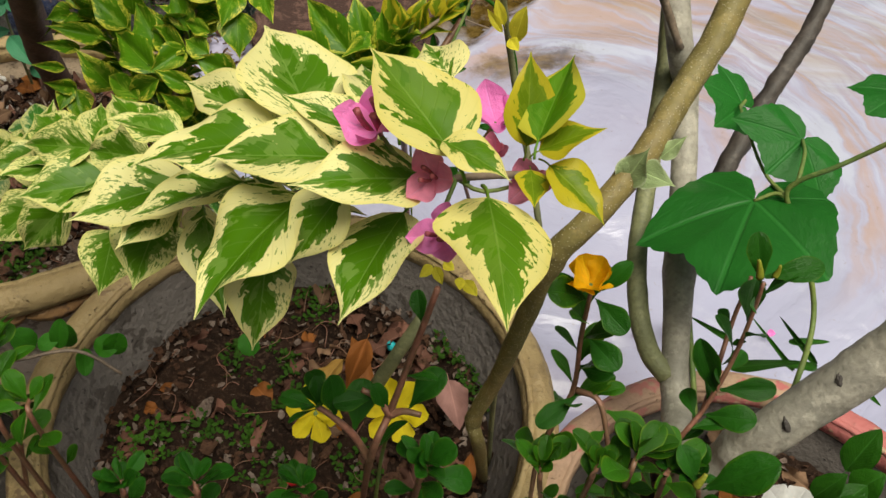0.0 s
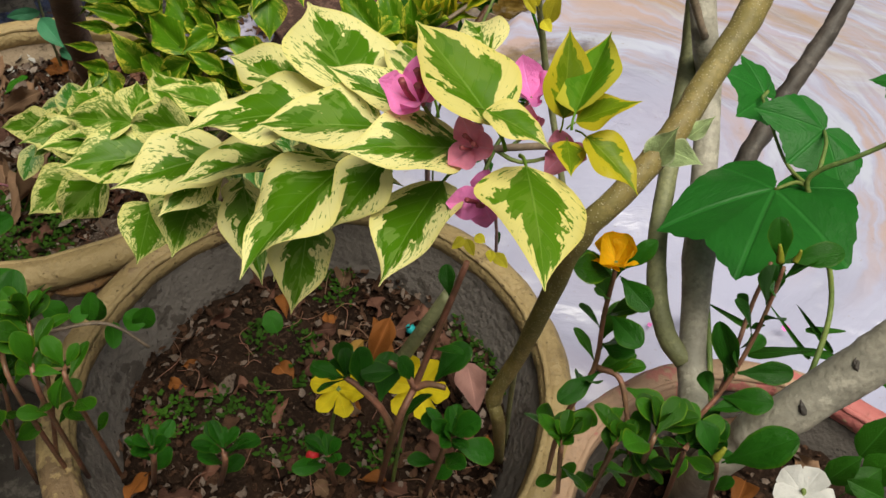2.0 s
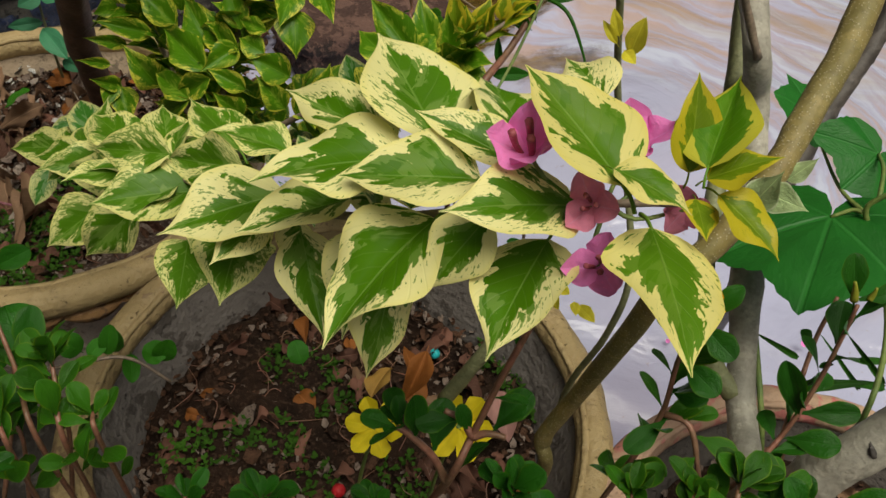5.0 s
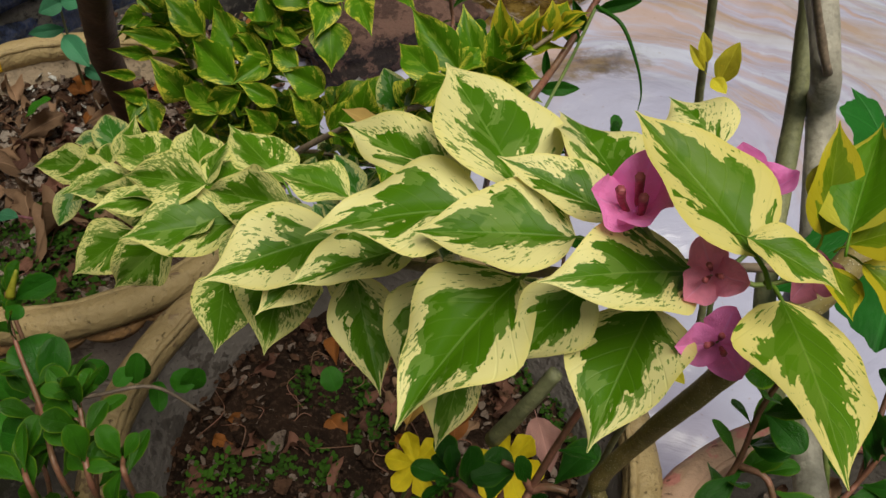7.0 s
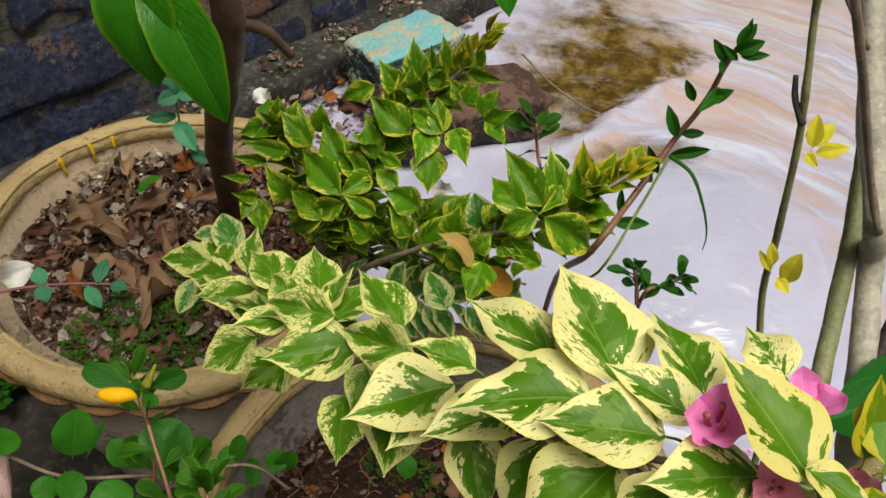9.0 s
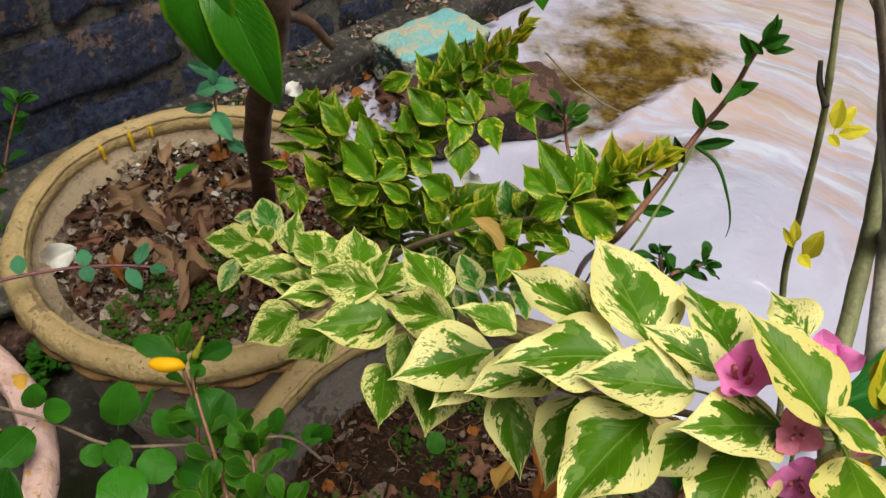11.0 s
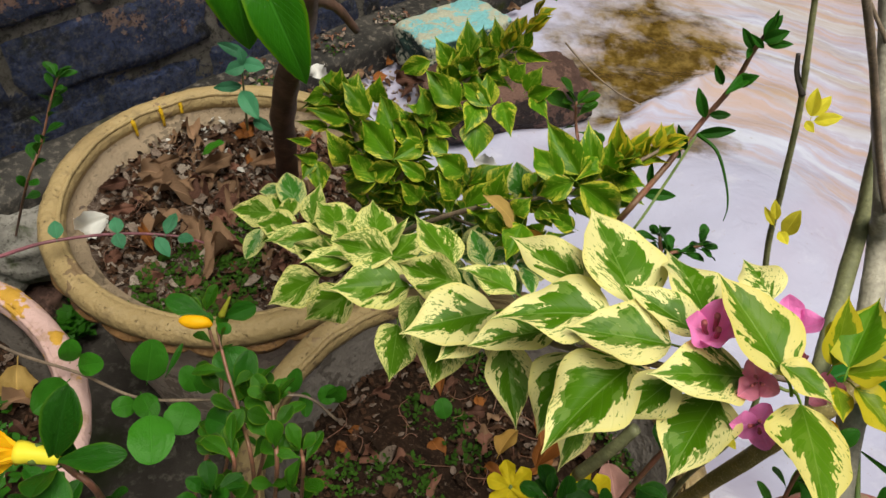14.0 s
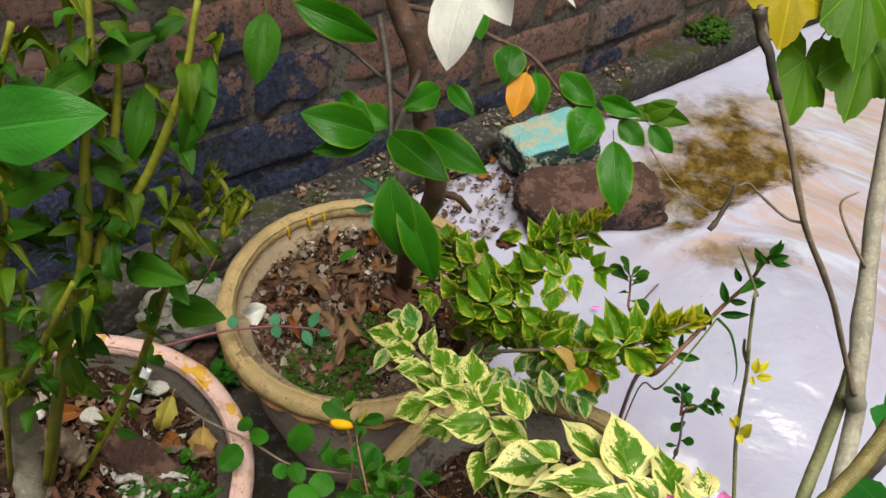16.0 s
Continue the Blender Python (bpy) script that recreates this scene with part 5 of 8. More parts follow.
stem("branch", [(0.034, 0.3069, 0.6041), (0.024, 0.3061, 0.6057), (0.0051, 0.302, 0.6202), (-0.0034, 0.3001, 0.6273), (-0.0089, 0.2972, 0.6259)], 0.0009, 0.0007, TWIG, grey)
stem("dry_pod", [(-0.0099, 0.2974, 0.6262), (-0.011, 0.2923, 0.6189), (-0.0135, 0.2868, 0.6101), (-0.0164, 0.282, 0.6034)], 0.0009, 0.0018, DARK_BARK, grey, "curled dry seed pod", 7, 5, 0.5)
stem("branch", [(0.1227, 0.3998, 0.4969), (0.0941, 0.4042, 0.5287), (0.083, 0.4118, 0.5454), (0.093, 0.4209, 0.5517)], 0.0014, 0.0006, TWIG, grey)
stem("bark_flap", [(-0.0268, 0.3317, 0.7105), (-0.0222, 0.3290, 0.7010), (-0.0130, 0.3240, 0.6870), (-0.0030, 0.3200, 0.6700)], 0.0034, 0.0018, DARK_BARK, grey, "peeling dark bark", 6, 4, 0.8)
dark = empty("dark_tree", (0.2889, 0.4796, 0.05), "thin dark-barked stem rising beside the sheet", "tree")
stem("trunk", [(0.2837, 0.4807, 0.02), (0.1786, 0.3307, 0.305), (0.1859, 0.3491, 0.336), (0.2009, 0.3706, 0.3567), (0.2134, 0.3882, 0.3737), (0.2276, 0.4059, 0.3908), (0.2387, 0.4197, 0.4043), (0.2479, 0.4349, 0.4188), (0.2601, 0.4576, 0.4404)], 0.0064, 0.0053, DARK_BARK, dark, "dark rough trunk", 12, 9, 0.24)
thick = empty("thick_trunk", (0.1903, 0.2189, 0.222), "thick pale grey leaning trunk with a knot", "tree")
stem("trunk", [(0.1667, 0.2001, 0.195), (0.1445, 0.175, 0.2986), (0.1531, 0.1735, 0.3332), (0.163, 0.1739, 0.3573), (0.1763, 0.1782, 0.3757), (0.1889, 0.1818, 0.3934), (0.2004, 0.1853, 0.411), (0.2114, 0.1883, 0.4349)], 0.0088, 0.0108, GREY_BARK, thick, "", 16, 8, 0.07, (0.32,))

for at_, q_ in (((0.1654, 0.1706, 0.3713), 0.0034), ((0.18, 0.1772, 0.3947), 0.0026)):
    bm = bmesh.new()
    rock(bm, (q_ * 2.0, q_ * 2.4, q_ * 0.8), Matrix.Translation(at_) @ Matrix.Rotation(radians(40), 4, "X"), 2.2, 0.3, q_ * 900)
    part("knot", bm, DARK_BARK, thick, "dark round knot scar")

# ---- speckled sapling in the half-filled pot ----
sap = empty("sapling", (0.0551, 0.2281, 0.205), "olive sapling stem speckled with pale dots, leaning out of the pot", "sapling")
stem("trunk", [(0.0572, 0.2275, 0.195), (0.0407, 0.1841, 0.3173), (0.036, 0.1858, 0.3389), (0.042, 0.1832, 0.3776), (0.0438, 0.1682, 0.4388), (0.045, 0.1594, 0.4783), (0.0569, 0.1648, 0.4949), (0.0717, 0.1806, 0.5063), (0.0827, 0.1973, 0.5155), (0.0937, 0.213, 0.5239), (0.1023, 0.2291, 0.5325), (0.1109, 0.2458, 0.5416)], 0.0031, 0.0048, SPECKLED, sap, "", 11, 7, 0.12, (0.18, 0.45))
stem("bud_stub", [(0.0441, 0.1567, 0.4825), (0.0422, 0.1566, 0.4863), (0.0425, 0.1562, 0.4887)], 0.0016, 0.0009, SPECKLED, sap)
PALE_YOUNG = leaf_set("young_leaf", "heart", PALE, 2, fold=0.3, droop=0.1, wave=0.1)
leaves([(0.0639, 0.1709, 0.501, 0.0678, 0.1706, 0.5145, 63, 0.0081), (0.0678, 0.1736, 0.5037, 0.0764, 0.1648, 0.5058, 51, 0.0078), (0.0752, 0.1786, 0.5047, 0.0811, 0.1794, 0.5126, 45, 0.0046)], PALE_YOUNG, sap)
stem("side_shoot", [(-0.0087, 0.1987, 0.3439), (0.0012, 0.1991, 0.3717), (0.0105, 0.2037, 0.3898)], 0.0034, 0.003, OLIVE_STEM, sap)

# ---- thin stem with pairs of lemon-yellow leaves ----
LEMON_LEAF = leaf_set("lemon_leaf", "oval", LEMON, 3, fold=0.35, droop=0.1, wave=0.03)
wand = empty("yellow_leaved_stem", (0.060, 0.235, 0.205), "thin grey-green stem with pairs of lemon-yellow leaves", "sapling")
stem("stem", [(0.060, 0.235, 0.2), (0.0485, 0.211, 0.336), (0.0526, 0.202, 0.3955), (0.053, 0.206, 0.434), (0.0368, 0.2272, 0.4909), (0.027, 0.2233, 0.5296), (0.0193, 0.2225, 0.5641), (0.0133, 0.2228, 0.5857), (0.0089, 0.2263, 0.6033), (0.0055, 0.2265, 0.6177), (0.0108, 0.2446, 0.6023), (-0.0084, 0.2376, 0.6357)], 0.0016, 0.0007, OLIVE_STEM, wand, "", 8, 6, 0.15, (0.62, 0.75, 0.85))
stem("twig_stub", [(0.0169, 0.2215, 0.5731), (0.0129, 0.2234, 0.5793), (0.0113, 0.2264, 0.5851)], 0.0012, 0.0007, DARK_BARK, wand)
leaves([(0.0293, 0.2194, 0.5187, 0.0254, 0.2217, 0.5281, -69, 0.0047), (0.0319, 0.2154, 0.5147, 0.0344, 0.218, 0.5282, 13, 0.0082), (0.0292, 0.2179, 0.5173, 0.0231, 0.2217, 0.524, -59, 0.0036), (0.0302, 0.2181, 0.5173, 0.033, 0.2107, 0.517, 43, 0.0051),
        (0.0231, 0.2218, 0.5632, 0.0321, 0.2204, 0.5683, 55, 0.0056), (0.0234, 0.2221, 0.5635, 0.022, 0.2258, 0.5742, -41, 0.006), (0.0241, 0.2242, 0.5627, 0.029, 0.2291, 0.57, 16, 0.0054), (0.0215, 0.2222, 0.5637, 0.0236, 0.2153, 0.5639, 50, 0.0039)], LEMON_LEAF, wand, "leaf", "", 0.8, 0.85)

leaves([(0.0096, 0.1555, 0.4781, 0.0054, 0.1495, 0.4792, -27, 0.0037), (0.0096, 0.1555, 0.4781, 0.0122, 0.148, 0.4781, 18, 0.0037), (0.0122, 0.1562, 0.4788, 0.0156, 0.1531, 0.4788, 35, 0.0037), (0.0184, 0.1525, 0.4757, 0.0224, 0.1456, 0.4764, 29, 0.0044), (0.0175, 0.1531, 0.4762, 0.0175, 0.1481, 0.4757, 5, 0.0034)], LEMON_LEAF, wand, "leaf", "", 0.9, 0.9)


# ---- vine with dark lobed leaves ----
def lobed_mesh(name, material, lobes=5, depth=0.28, seed=0):
    """A palmate leaf of radius one about its stalk at the origin, its tip towards y: straight-sided, pointed lobes, a sinus at the stalk."""
    rnd = random.Random(seed)
    bm = bmesh.new()
    uv = bm.loops.layers.uv.new("UVMap")
    side = [(0, 1.0), (14, 0.86), (29, 0.86 - depth * 0.30), (42, 0.86), (56, 0.97), (70, 0.80), (86, 0.74 - depth * 0.2), (104, 0.66), (122, 0.63), (142, 0.46), (160, 0.30), (174, 0.10)] if lobes == 5 else \
        [(0, 1.0), (16, 0.82), (34, 0.70 - depth * 0.3), (54, 0.74), (72, 0.82), (92, 0.70), (112, 0.60), (134, 0.50), (156, 0.34), (174, 0.10)]
    ring = [(-a, r) for a, r in side[:0:-1]] + side
    corner = [Vector((r * math.sin(radians(a)), r * math.cos(radians(a)), 0)) * rnd.uniform(0.94, 1.06) for a, r in ring]
    rim = []
    for p, q in zip(corner, corner[1:]):
        for k in range(4):
            c = p.lerp(q, k / 4)
            rim.append(c * (1 + 0.015 * math.sin(len(rim) * 2.1 + seed)))
    rim.append(corner[-1])
    rings, grid, tex = 7, [], {}
    centre = bm.verts.new((0, 0, 0))
    tex[centre] = (0.5, 0.0)
    step_a = 56 if lobes == 5 else 72
    for k in range(1, rings + 1):
        row = []
        for c in rim:
            q = c * (k / rings)
            a = math.degrees(math.atan2(c.x, c.y))
            off = abs(((a + step_a / 2) % step_a) - step_a / 2) / (step_a / 2)   # 0 on a main vein, 1 half-way between two
            z = 0.08 * off * q.length - 0.16 * q.length ** 2 + 0.03 * math.sin(a * 0.07 + seed) * q.length
            vert = bm.verts.new((q.x, q.y, z))
            tex[vert] = (0.5 + 0.5 * off * (k / rings), k / rings)
            row.append(vert)
        grid.append(row)
    for j in range(len(rim) - 1):
        f = bm.faces.new((centre, grid[0][j + 1], grid[0][j]))
        for lp in f.loops:
            lp[uv].uv = tex[lp.vert]
    for a, b in zip(grid, grid[1:]):
        for j in range(len(rim) - 1):
            f = bm.faces.new((a[j], a[j + 1], b[j + 1], b[j]))
            for lp in f.loops:
                lp[uv].uv = tex[lp.vert]
    bmesh.ops.recalc_face_normals(bm, faces=bm.faces)
    return mesh_of(bm, name, material)


LOBED_LEAF = [lobed_mesh("lobed_leaf", LOBED, 5, 0.10, 1), lobed_mesh("lobed_leaf", LOBED, 5, 0.2, 2)]
LOBED_PALE = [lobed_mesh("light_lobed_leaf", LOBED_LIGHT, 5, 0.25, 3), lobed_mesh("light_lobed_leaf", LOBED_LIGHT, 3, 0.3, 4)]
LOBED_YELLOW = [lobed_mesh("yellow_lobed_leaf", plain_leaf("yellowing_leaf", (0.42, 0.34, 0.012), None, 0.4, 0.3, 0.35, 0.1), 3, 0.2, 5)]


def lobed(base, tip, turn, width, meshes, parent, pick=0):
    m = leaf_matrix(base, tip, turn, width)
    leaf("leaf", meshes, m, parent, pick)


vine = empty("lobed_vine", (0.2288, 0.2389, 0.222), "climbing vine with dark green lobed leaves", "vine")
stem("stem", [(0.2257, 0.231, 0.215), (0.194, 0.2099, 0.3313), (0.2084, 0.2447, 0.3506), (0.1933, 0.2639, 0.3874), (0.1814, 0.273, 0.4044), (0.1835, 0.2741, 0.4137), (0.1932, 0.2709, 0.4251), (0.2018, 0.2698, 0.4341), (0.2105, 0.2673, 0.446), (0.2242, 0.2643, 0.4646)], 0.0015, 0.0011, GREEN_STEM, vine, "", 7, 6)
stem("stem", [(0.1814, 0.273, 0.4044), (0.1794, 0.2993, 0.3986), (0.1749, 0.3386, 0.407)], 0.0012, 0.0008, GREEN_STEM, vine, "", 6, 5)
for base_, tip_, w_, tn_ in (((0.1687, 0.2762, 0.3981), (0.1362, 0.2195, 0.3989), 0.0530, 15), ((0.1986, 0.3101, 0.4100), (0.1787, 0.2921, 0.4029), 0.0373, -21),
                             ((0.1799, 0.3471, 0.4024), (0.1561, 0.3480, 0.4169), 0.0265, -18), ((0.2548, 0.3359, 0.4237), (0.2311, 0.3214, 0.4224), 0.026, 0)):
    lobed(base_, tip_, tn_, w_, LOBED_LEAF, vine, int(w_ * 1000))
for base_, tip_ in (((0.1814, 0.273, 0.4044), (0.1687, 0.2762, 0.3981)), ((0.1835, 0.2741, 0.4137), (0.1986, 0.3101, 0.4100)), ((0.1749, 0.3386, 0.407), (0.1799, 0.3471, 0.4024))):
    stem("leaf_stalk", [base_, tuple((a + b) / 2 + 0.002 for a, b in zip(base_, tip_)), tip_], 0.0011, 0.0009, GREEN_STEM, vine, "", 6, 4)
high = empty("climbing_vine", (0.176, 0.222, 0.222), "pale lobed leaves of a vine on the grey trunk", "vine")
stem("stem", [(0.176, 0.222, 0.215), (0.153, 0.205, 0.3043), (0.153, 0.29, 0.348), (0.150, 0.352, 0.409), (0.130, 0.395, 0.486), (0.117, 0.435, 0.525), (0.108, 0.512, 0.60), (0.0774, 0.5508, 0.6154), (0.0583, 0.5575, 0.6123), (0.0169, 0.5543, 0.6328)], 0.0016, 0.0009, GREEN_STEM, high, "", 6, 8)
for base_, tip_, w_, ms_ in (((0.046, 0.5305, 0.5826), (0.0459, 0.4868, 0.5482), 0.028, LOBED_PALE), ((0.0844, 0.5385, 0.6022), (0.0823, 0.4854, 0.5664), 0.036, LOBED_PALE), ((0.0174, 0.5383, 0.6315), (0.0215, 0.5027, 0.6039), 0.040, LOBED_YELLOW), ((0.0647, 0.5495, 0.6451), (0.0749, 0.4941, 0.6042), 0.036, LOBED_PALE)):
    lobed(base_, tip_, 0, w_, ms_, high, int(w_ * 1000))
    stem("leaf_stalk", [(0.0583, 0.5575, 0.6123), tuple((a + b) / 2 + 0.003 for a, b in zip((0.0583, 0.5575, 0.6123), base_)), base_], 0.0009, 0.0007, GREEN_STEM, high, "", 6, 4)


# ---- purslane and other low plants ----
SPOON_LEAF = leaf_set("purslane_leaf", "spoon", PURSLANE, 5, fold=0.3, droop=0.1, wave=0.02, stalk=0.05, stalk_r=0.03)
SPOON_LIGHT = leaf_set("light_purslane_leaf", "spoon", plain_leaf("light_purslane", (0.026, 0.105, 0.005), (0.09, 0.18, 0.008), 0.36, 0.15), 4, fold=0.3, droop=0.1, wave=0.02, stalk=0.05, stalk_r=0.03)
ROUND_LEAF = leaf_set("round_leaf", "round", ROUND, 4, fold=0.16, droop=0.1, wave=0.05, stalk=0.12, nx=10, ny=22, stalk_r=0.02)
TEAL_LEAF = leaf_set("teal_leaf", "oval", TEAL, 3, fold=0.25, droop=0.1, wave=0.03)
PETAL_LEAF = leaf_set("yellow_petal", "petal", PETAL, 4, fold=0.35, droop=-0.2, wave=0.08, stalk=0)


def purslane(base, label, sprigs, leaf_meshes=None, thick_=0.0013):
    e = empty("purslane", base, label, "purslane", "purslane plants")
    for k, (pts, count, size, rosette) in enumerate(sprigs):
        sprig(e, pts, thick_, thick_ * 0.65, RED_STEM, leaf_meshes or SPOON_LEAF, int(count * 1.35 + 0.5), size * 0.9, 0.55, int(abs(pts[0][0]) * 9000) + k * 17, 58, 0.2, int(rosette * 1.5))
    return e


def flower(parent, at_, towards, size, open_=60, count=5, name="blossom", meshes=None, label="yellow purslane flower", wide=0.95):
    c, d = Vector(at_), (Vector(towards) - Vector(at_)).normalized()
    bm = bmesh.new()
    bmesh.ops.create_icosphere(bm, subdivisions=2, radius=size * 0.15, matrix=Matrix.Translation(c - d * size * 0.1))
    b = part(name, bm, GREEN_STEM, parent, label)
    u = d.orthogonal().normalized()
    for k in range(count):
        a = k * 6.283 / count
        out = u * math.cos(a) + d.cross(u) * math.sin(a)
        q = radians(open_ + 9 * math.sin(k * 2.3))
        y, z = d * math.cos(q) + out * math.sin(q), d * math.sin(q) - out * math.cos(q)
        x = y.cross(z)
        m = Matrix.Identity(4)
        for i in range(3):
            m[i][0], m[i][1], m[i][2], m[i][3] = x[i] * size * wide, y[i] * size, z[i] * size, c[i]
        ob = new("petal", (meshes or PETAL_LEAF)[k % len(meshes or PETAL_LEAF)])
        ob.matrix_basis = m
        ob.parent = b
        ob.matrix_parent_inverse = Matrix.Identity(4)
    return b


# in the half-filled pot, below the branch
mid = purslane((-0.0165, 0.2023, 0.205), "purslane with round green leaves in the half-filled pot", [
    ([(-0.0165, 0.2023, 0.205), (-0.0087, 0.1505, 0.3646), (-0.0017, 0.1567, 0.3911), (0.0046, 0.1624, 0.4171), (0.0123, 0.1659, 0.4548)], 3, 0.016, 0),
    ([(-0.0087, 0.1505, 0.3646), (-0.0153, 0.1529, 0.3799), (-0.024, 0.156, 0.3888), (-0.0292, 0.1573, 0.3924)], 2, 0.019, 4),
    ([(-0.0016, 0.156, 0.3904), (-0.0061, 0.1596, 0.3961), (-0.0126, 0.1614, 0.3987)], 1, 0.016, 0),
    ([(-0.0016, 0.156, 0.3904), (0.0036, 0.156, 0.3935), (0.01, 0.1544, 0.3939)], 1, 0.020, 0),
    ([(0.0103, 0.1963, 0.205), (0.0106, 0.1408, 0.3638), (0.0129, 0.1402, 0.3838)], 4, 0.018, 9),
    ([(-0.0428, 0.2015, 0.205), (-0.0353, 0.1464, 0.3386), (-0.0356, 0.1453, 0.3512)], 2, 0.016, 6),
    ([(-0.1488, 0.1965, 0.205), (-0.1136, 0.1509, 0.3236), (-0.1117, 0.1516, 0.338)], 3, 0.017, 6),
    ([(-0.1106, 0.1977, 0.205), (-0.0822, 0.1509, 0.3258), (-0.0813, 0.1516, 0.3401)], 3, 0.016, 6),
], None, 0.0017)
LEMON_PETAL = leaf_set("lemon_petal", "petal", plain_leaf("lemon_petal", (0.72, 0.58, 0.02), None, 0.5, 0.2, 0.3, 0.1), 4, fold=0.2, droop=-0.1, wave=0.1, stalk=0)
for at_, to_, q_ in (((0.0005, 0.1985, 0.3230), (-0.006, 0.128, 0.4218), 0.0170), ((-0.0385, 0.2040, 0.3080), (-0.0486, 0.1500, 0.4022), 0.0150)):
    flower(mid, at_, to_, q_, 78, 6, "blossom", LEMON_PETAL, "open lemon-yellow flower", 0.62)
    stem("flower_stalk", [(at_[0] - 0.01, at_[1] + 0.004, 0.2), (at_[0] - 0.006, at_[1] + 0.002, at_[2] - 0.05), at_], 0.0012, 0.0009, GREEN_STEM, mid, "", 6, 4)

# with the yellow flower, between the pots
right = purslane((0.0811, 0.1977, 0.222), "purslane with red stems and a yellow flower", [
    ([(0.0811, 0.2005, 0.212), (0.0601, 0.1579, 0.3625), (0.0677, 0.165, 0.3967), (0.0655, 0.1684, 0.4268), (0.0632, 0.1671, 0.454)], 11, 0.0175, 0),
    ([(0.0689, 0.1658, 0.3975), (0.0769, 0.1599, 0.3995), (0.0808, 0.1489, 0.3897), (0.0826, 0.1378, 0.3797)], 4, 0.016, 3),
    ([(0.0872, 0.1929, 0.222), (0.0561, 0.1363, 0.3764), (0.0548, 0.1378, 0.3913)], 5, 0.015, 6),
    ([(0.1034, 0.1917, 0.222), (0.0717, 0.1317, 0.3869), (0.0728, 0.1331, 0.4018)], 5, 0.015, 7),
    ([(0.1264, 0.1924, 0.222), (0.083, 0.1286, 0.3985), (0.0841, 0.1321, 0.4126)], 6, 0.017, 7),
    ([(0.1495, 0.1931, 0.222), (0.0934, 0.1249, 0.4025), (0.0943, 0.1269, 0.4112)], 4, 0.016, 5),
], SPOON_LIGHT)
leaves([(0.0622, 0.1682, 0.4549, 0.0485, 0.1706, 0.4589, -44, 0.0037), (0.066, 0.1678, 0.4548, 0.075, 0.1707, 0.4663, 33, 0.0056), (0.0671, 0.1675, 0.4492, 0.0754, 0.1562, 0.4476, 35, 0.0079), (0.0697, 0.1701, 0.4247, 0.0782, 0.1573, 0.4244, 33, 0.0089), (0.0699, 0.1694, 0.4077, 0.0791, 0.1614, 0.4146, 43, 0.0076),
        (0.068, 0.1623, 0.397, 0.0539, 0.1528, 0.3914, -18, 0.0073), (0.0602, 0.1571, 0.3686, 0.0671, 0.1522, 0.3782, 46, 0.0072), (0.1005, 0.1133, 0.4264, 0.1158, 0.1124, 0.4442, 28, 0.0107)], SPOON_LEAF, right)
flower(right, (0.0628, 0.1679, 0.4574), (0.0582, 0.1653, 0.4778), 0.0108, 42, 6)

tall = purslane((0.1552, 0.2249, 0.222), "tall purslane with a pair of buds on a red stem", [
    ([(0.161, 0.2176, 0.215), (0.1265, 0.1758, 0.3361), (0.1339, 0.1812, 0.3619), (0.141, 0.1909, 0.3848), (0.144, 0.1988, 0.4059), (0.1438, 0.2026, 0.4229)], 9, 0.018, 0),
    ([(0.1339, 0.1812, 0.3619), (0.1412, 0.1976, 0.3706), (0.1476, 0.2141, 0.3862), (0.1498, 0.2205, 0.4058)], 2, 0.014, 0),
    ([(0.1762, 0.1939, 0.222), (0.1082, 0.1242, 0.3962), (0.1031, 0.124, 0.4092)], 3, 0.015, 5),
])
leaves([(0.1455, 0.2043, 0.4246, 0.165, 0.2043, 0.4327, 37, 0.0089), (0.1422, 0.2043, 0.4243, 0.1386, 0.2141, 0.4398, -39, 0.008), (0.1364, 0.1848, 0.3721, 0.1255, 0.195, 0.3943, -52, 0.0091), (0.1365, 0.1793, 0.3604, 0.1528, 0.1724, 0.3687, 37, 0.0102), (0.1421, 0.1875, 0.3682, 0.1629, 0.1848, 0.374, 34, 0.0088), (0.1442, 0.1961, 0.3899, 0.1408, 0.195, 0.3953, -98, 0.0047)], SPOON_LEAF, tall)
stem("bud", [(0.1417, 0.2033, 0.4248), (0.1402, 0.2042, 0.4295), (0.1387, 0.2053, 0.4331)], 0.0017, 0.0006, LIME_STEM, tall, "yellow bud", 8, 4)
stem("bud", [(0.1477, 0.2036, 0.4255), (0.148, 0.204, 0.4285), (0.1478, 0.2043, 0.4315)], 0.0014, 0.0005, LIME_STEM, tall, "yellow bud", 8, 4)
stem("bud", [(0.0959, 0.1135, 0.4263), (0.0968, 0.1139, 0.4294), (0.0977, 0.1148, 0.4316)], 0.0015, 0.0006, LIME_STEM, tall, "yellow bud", 8, 4)

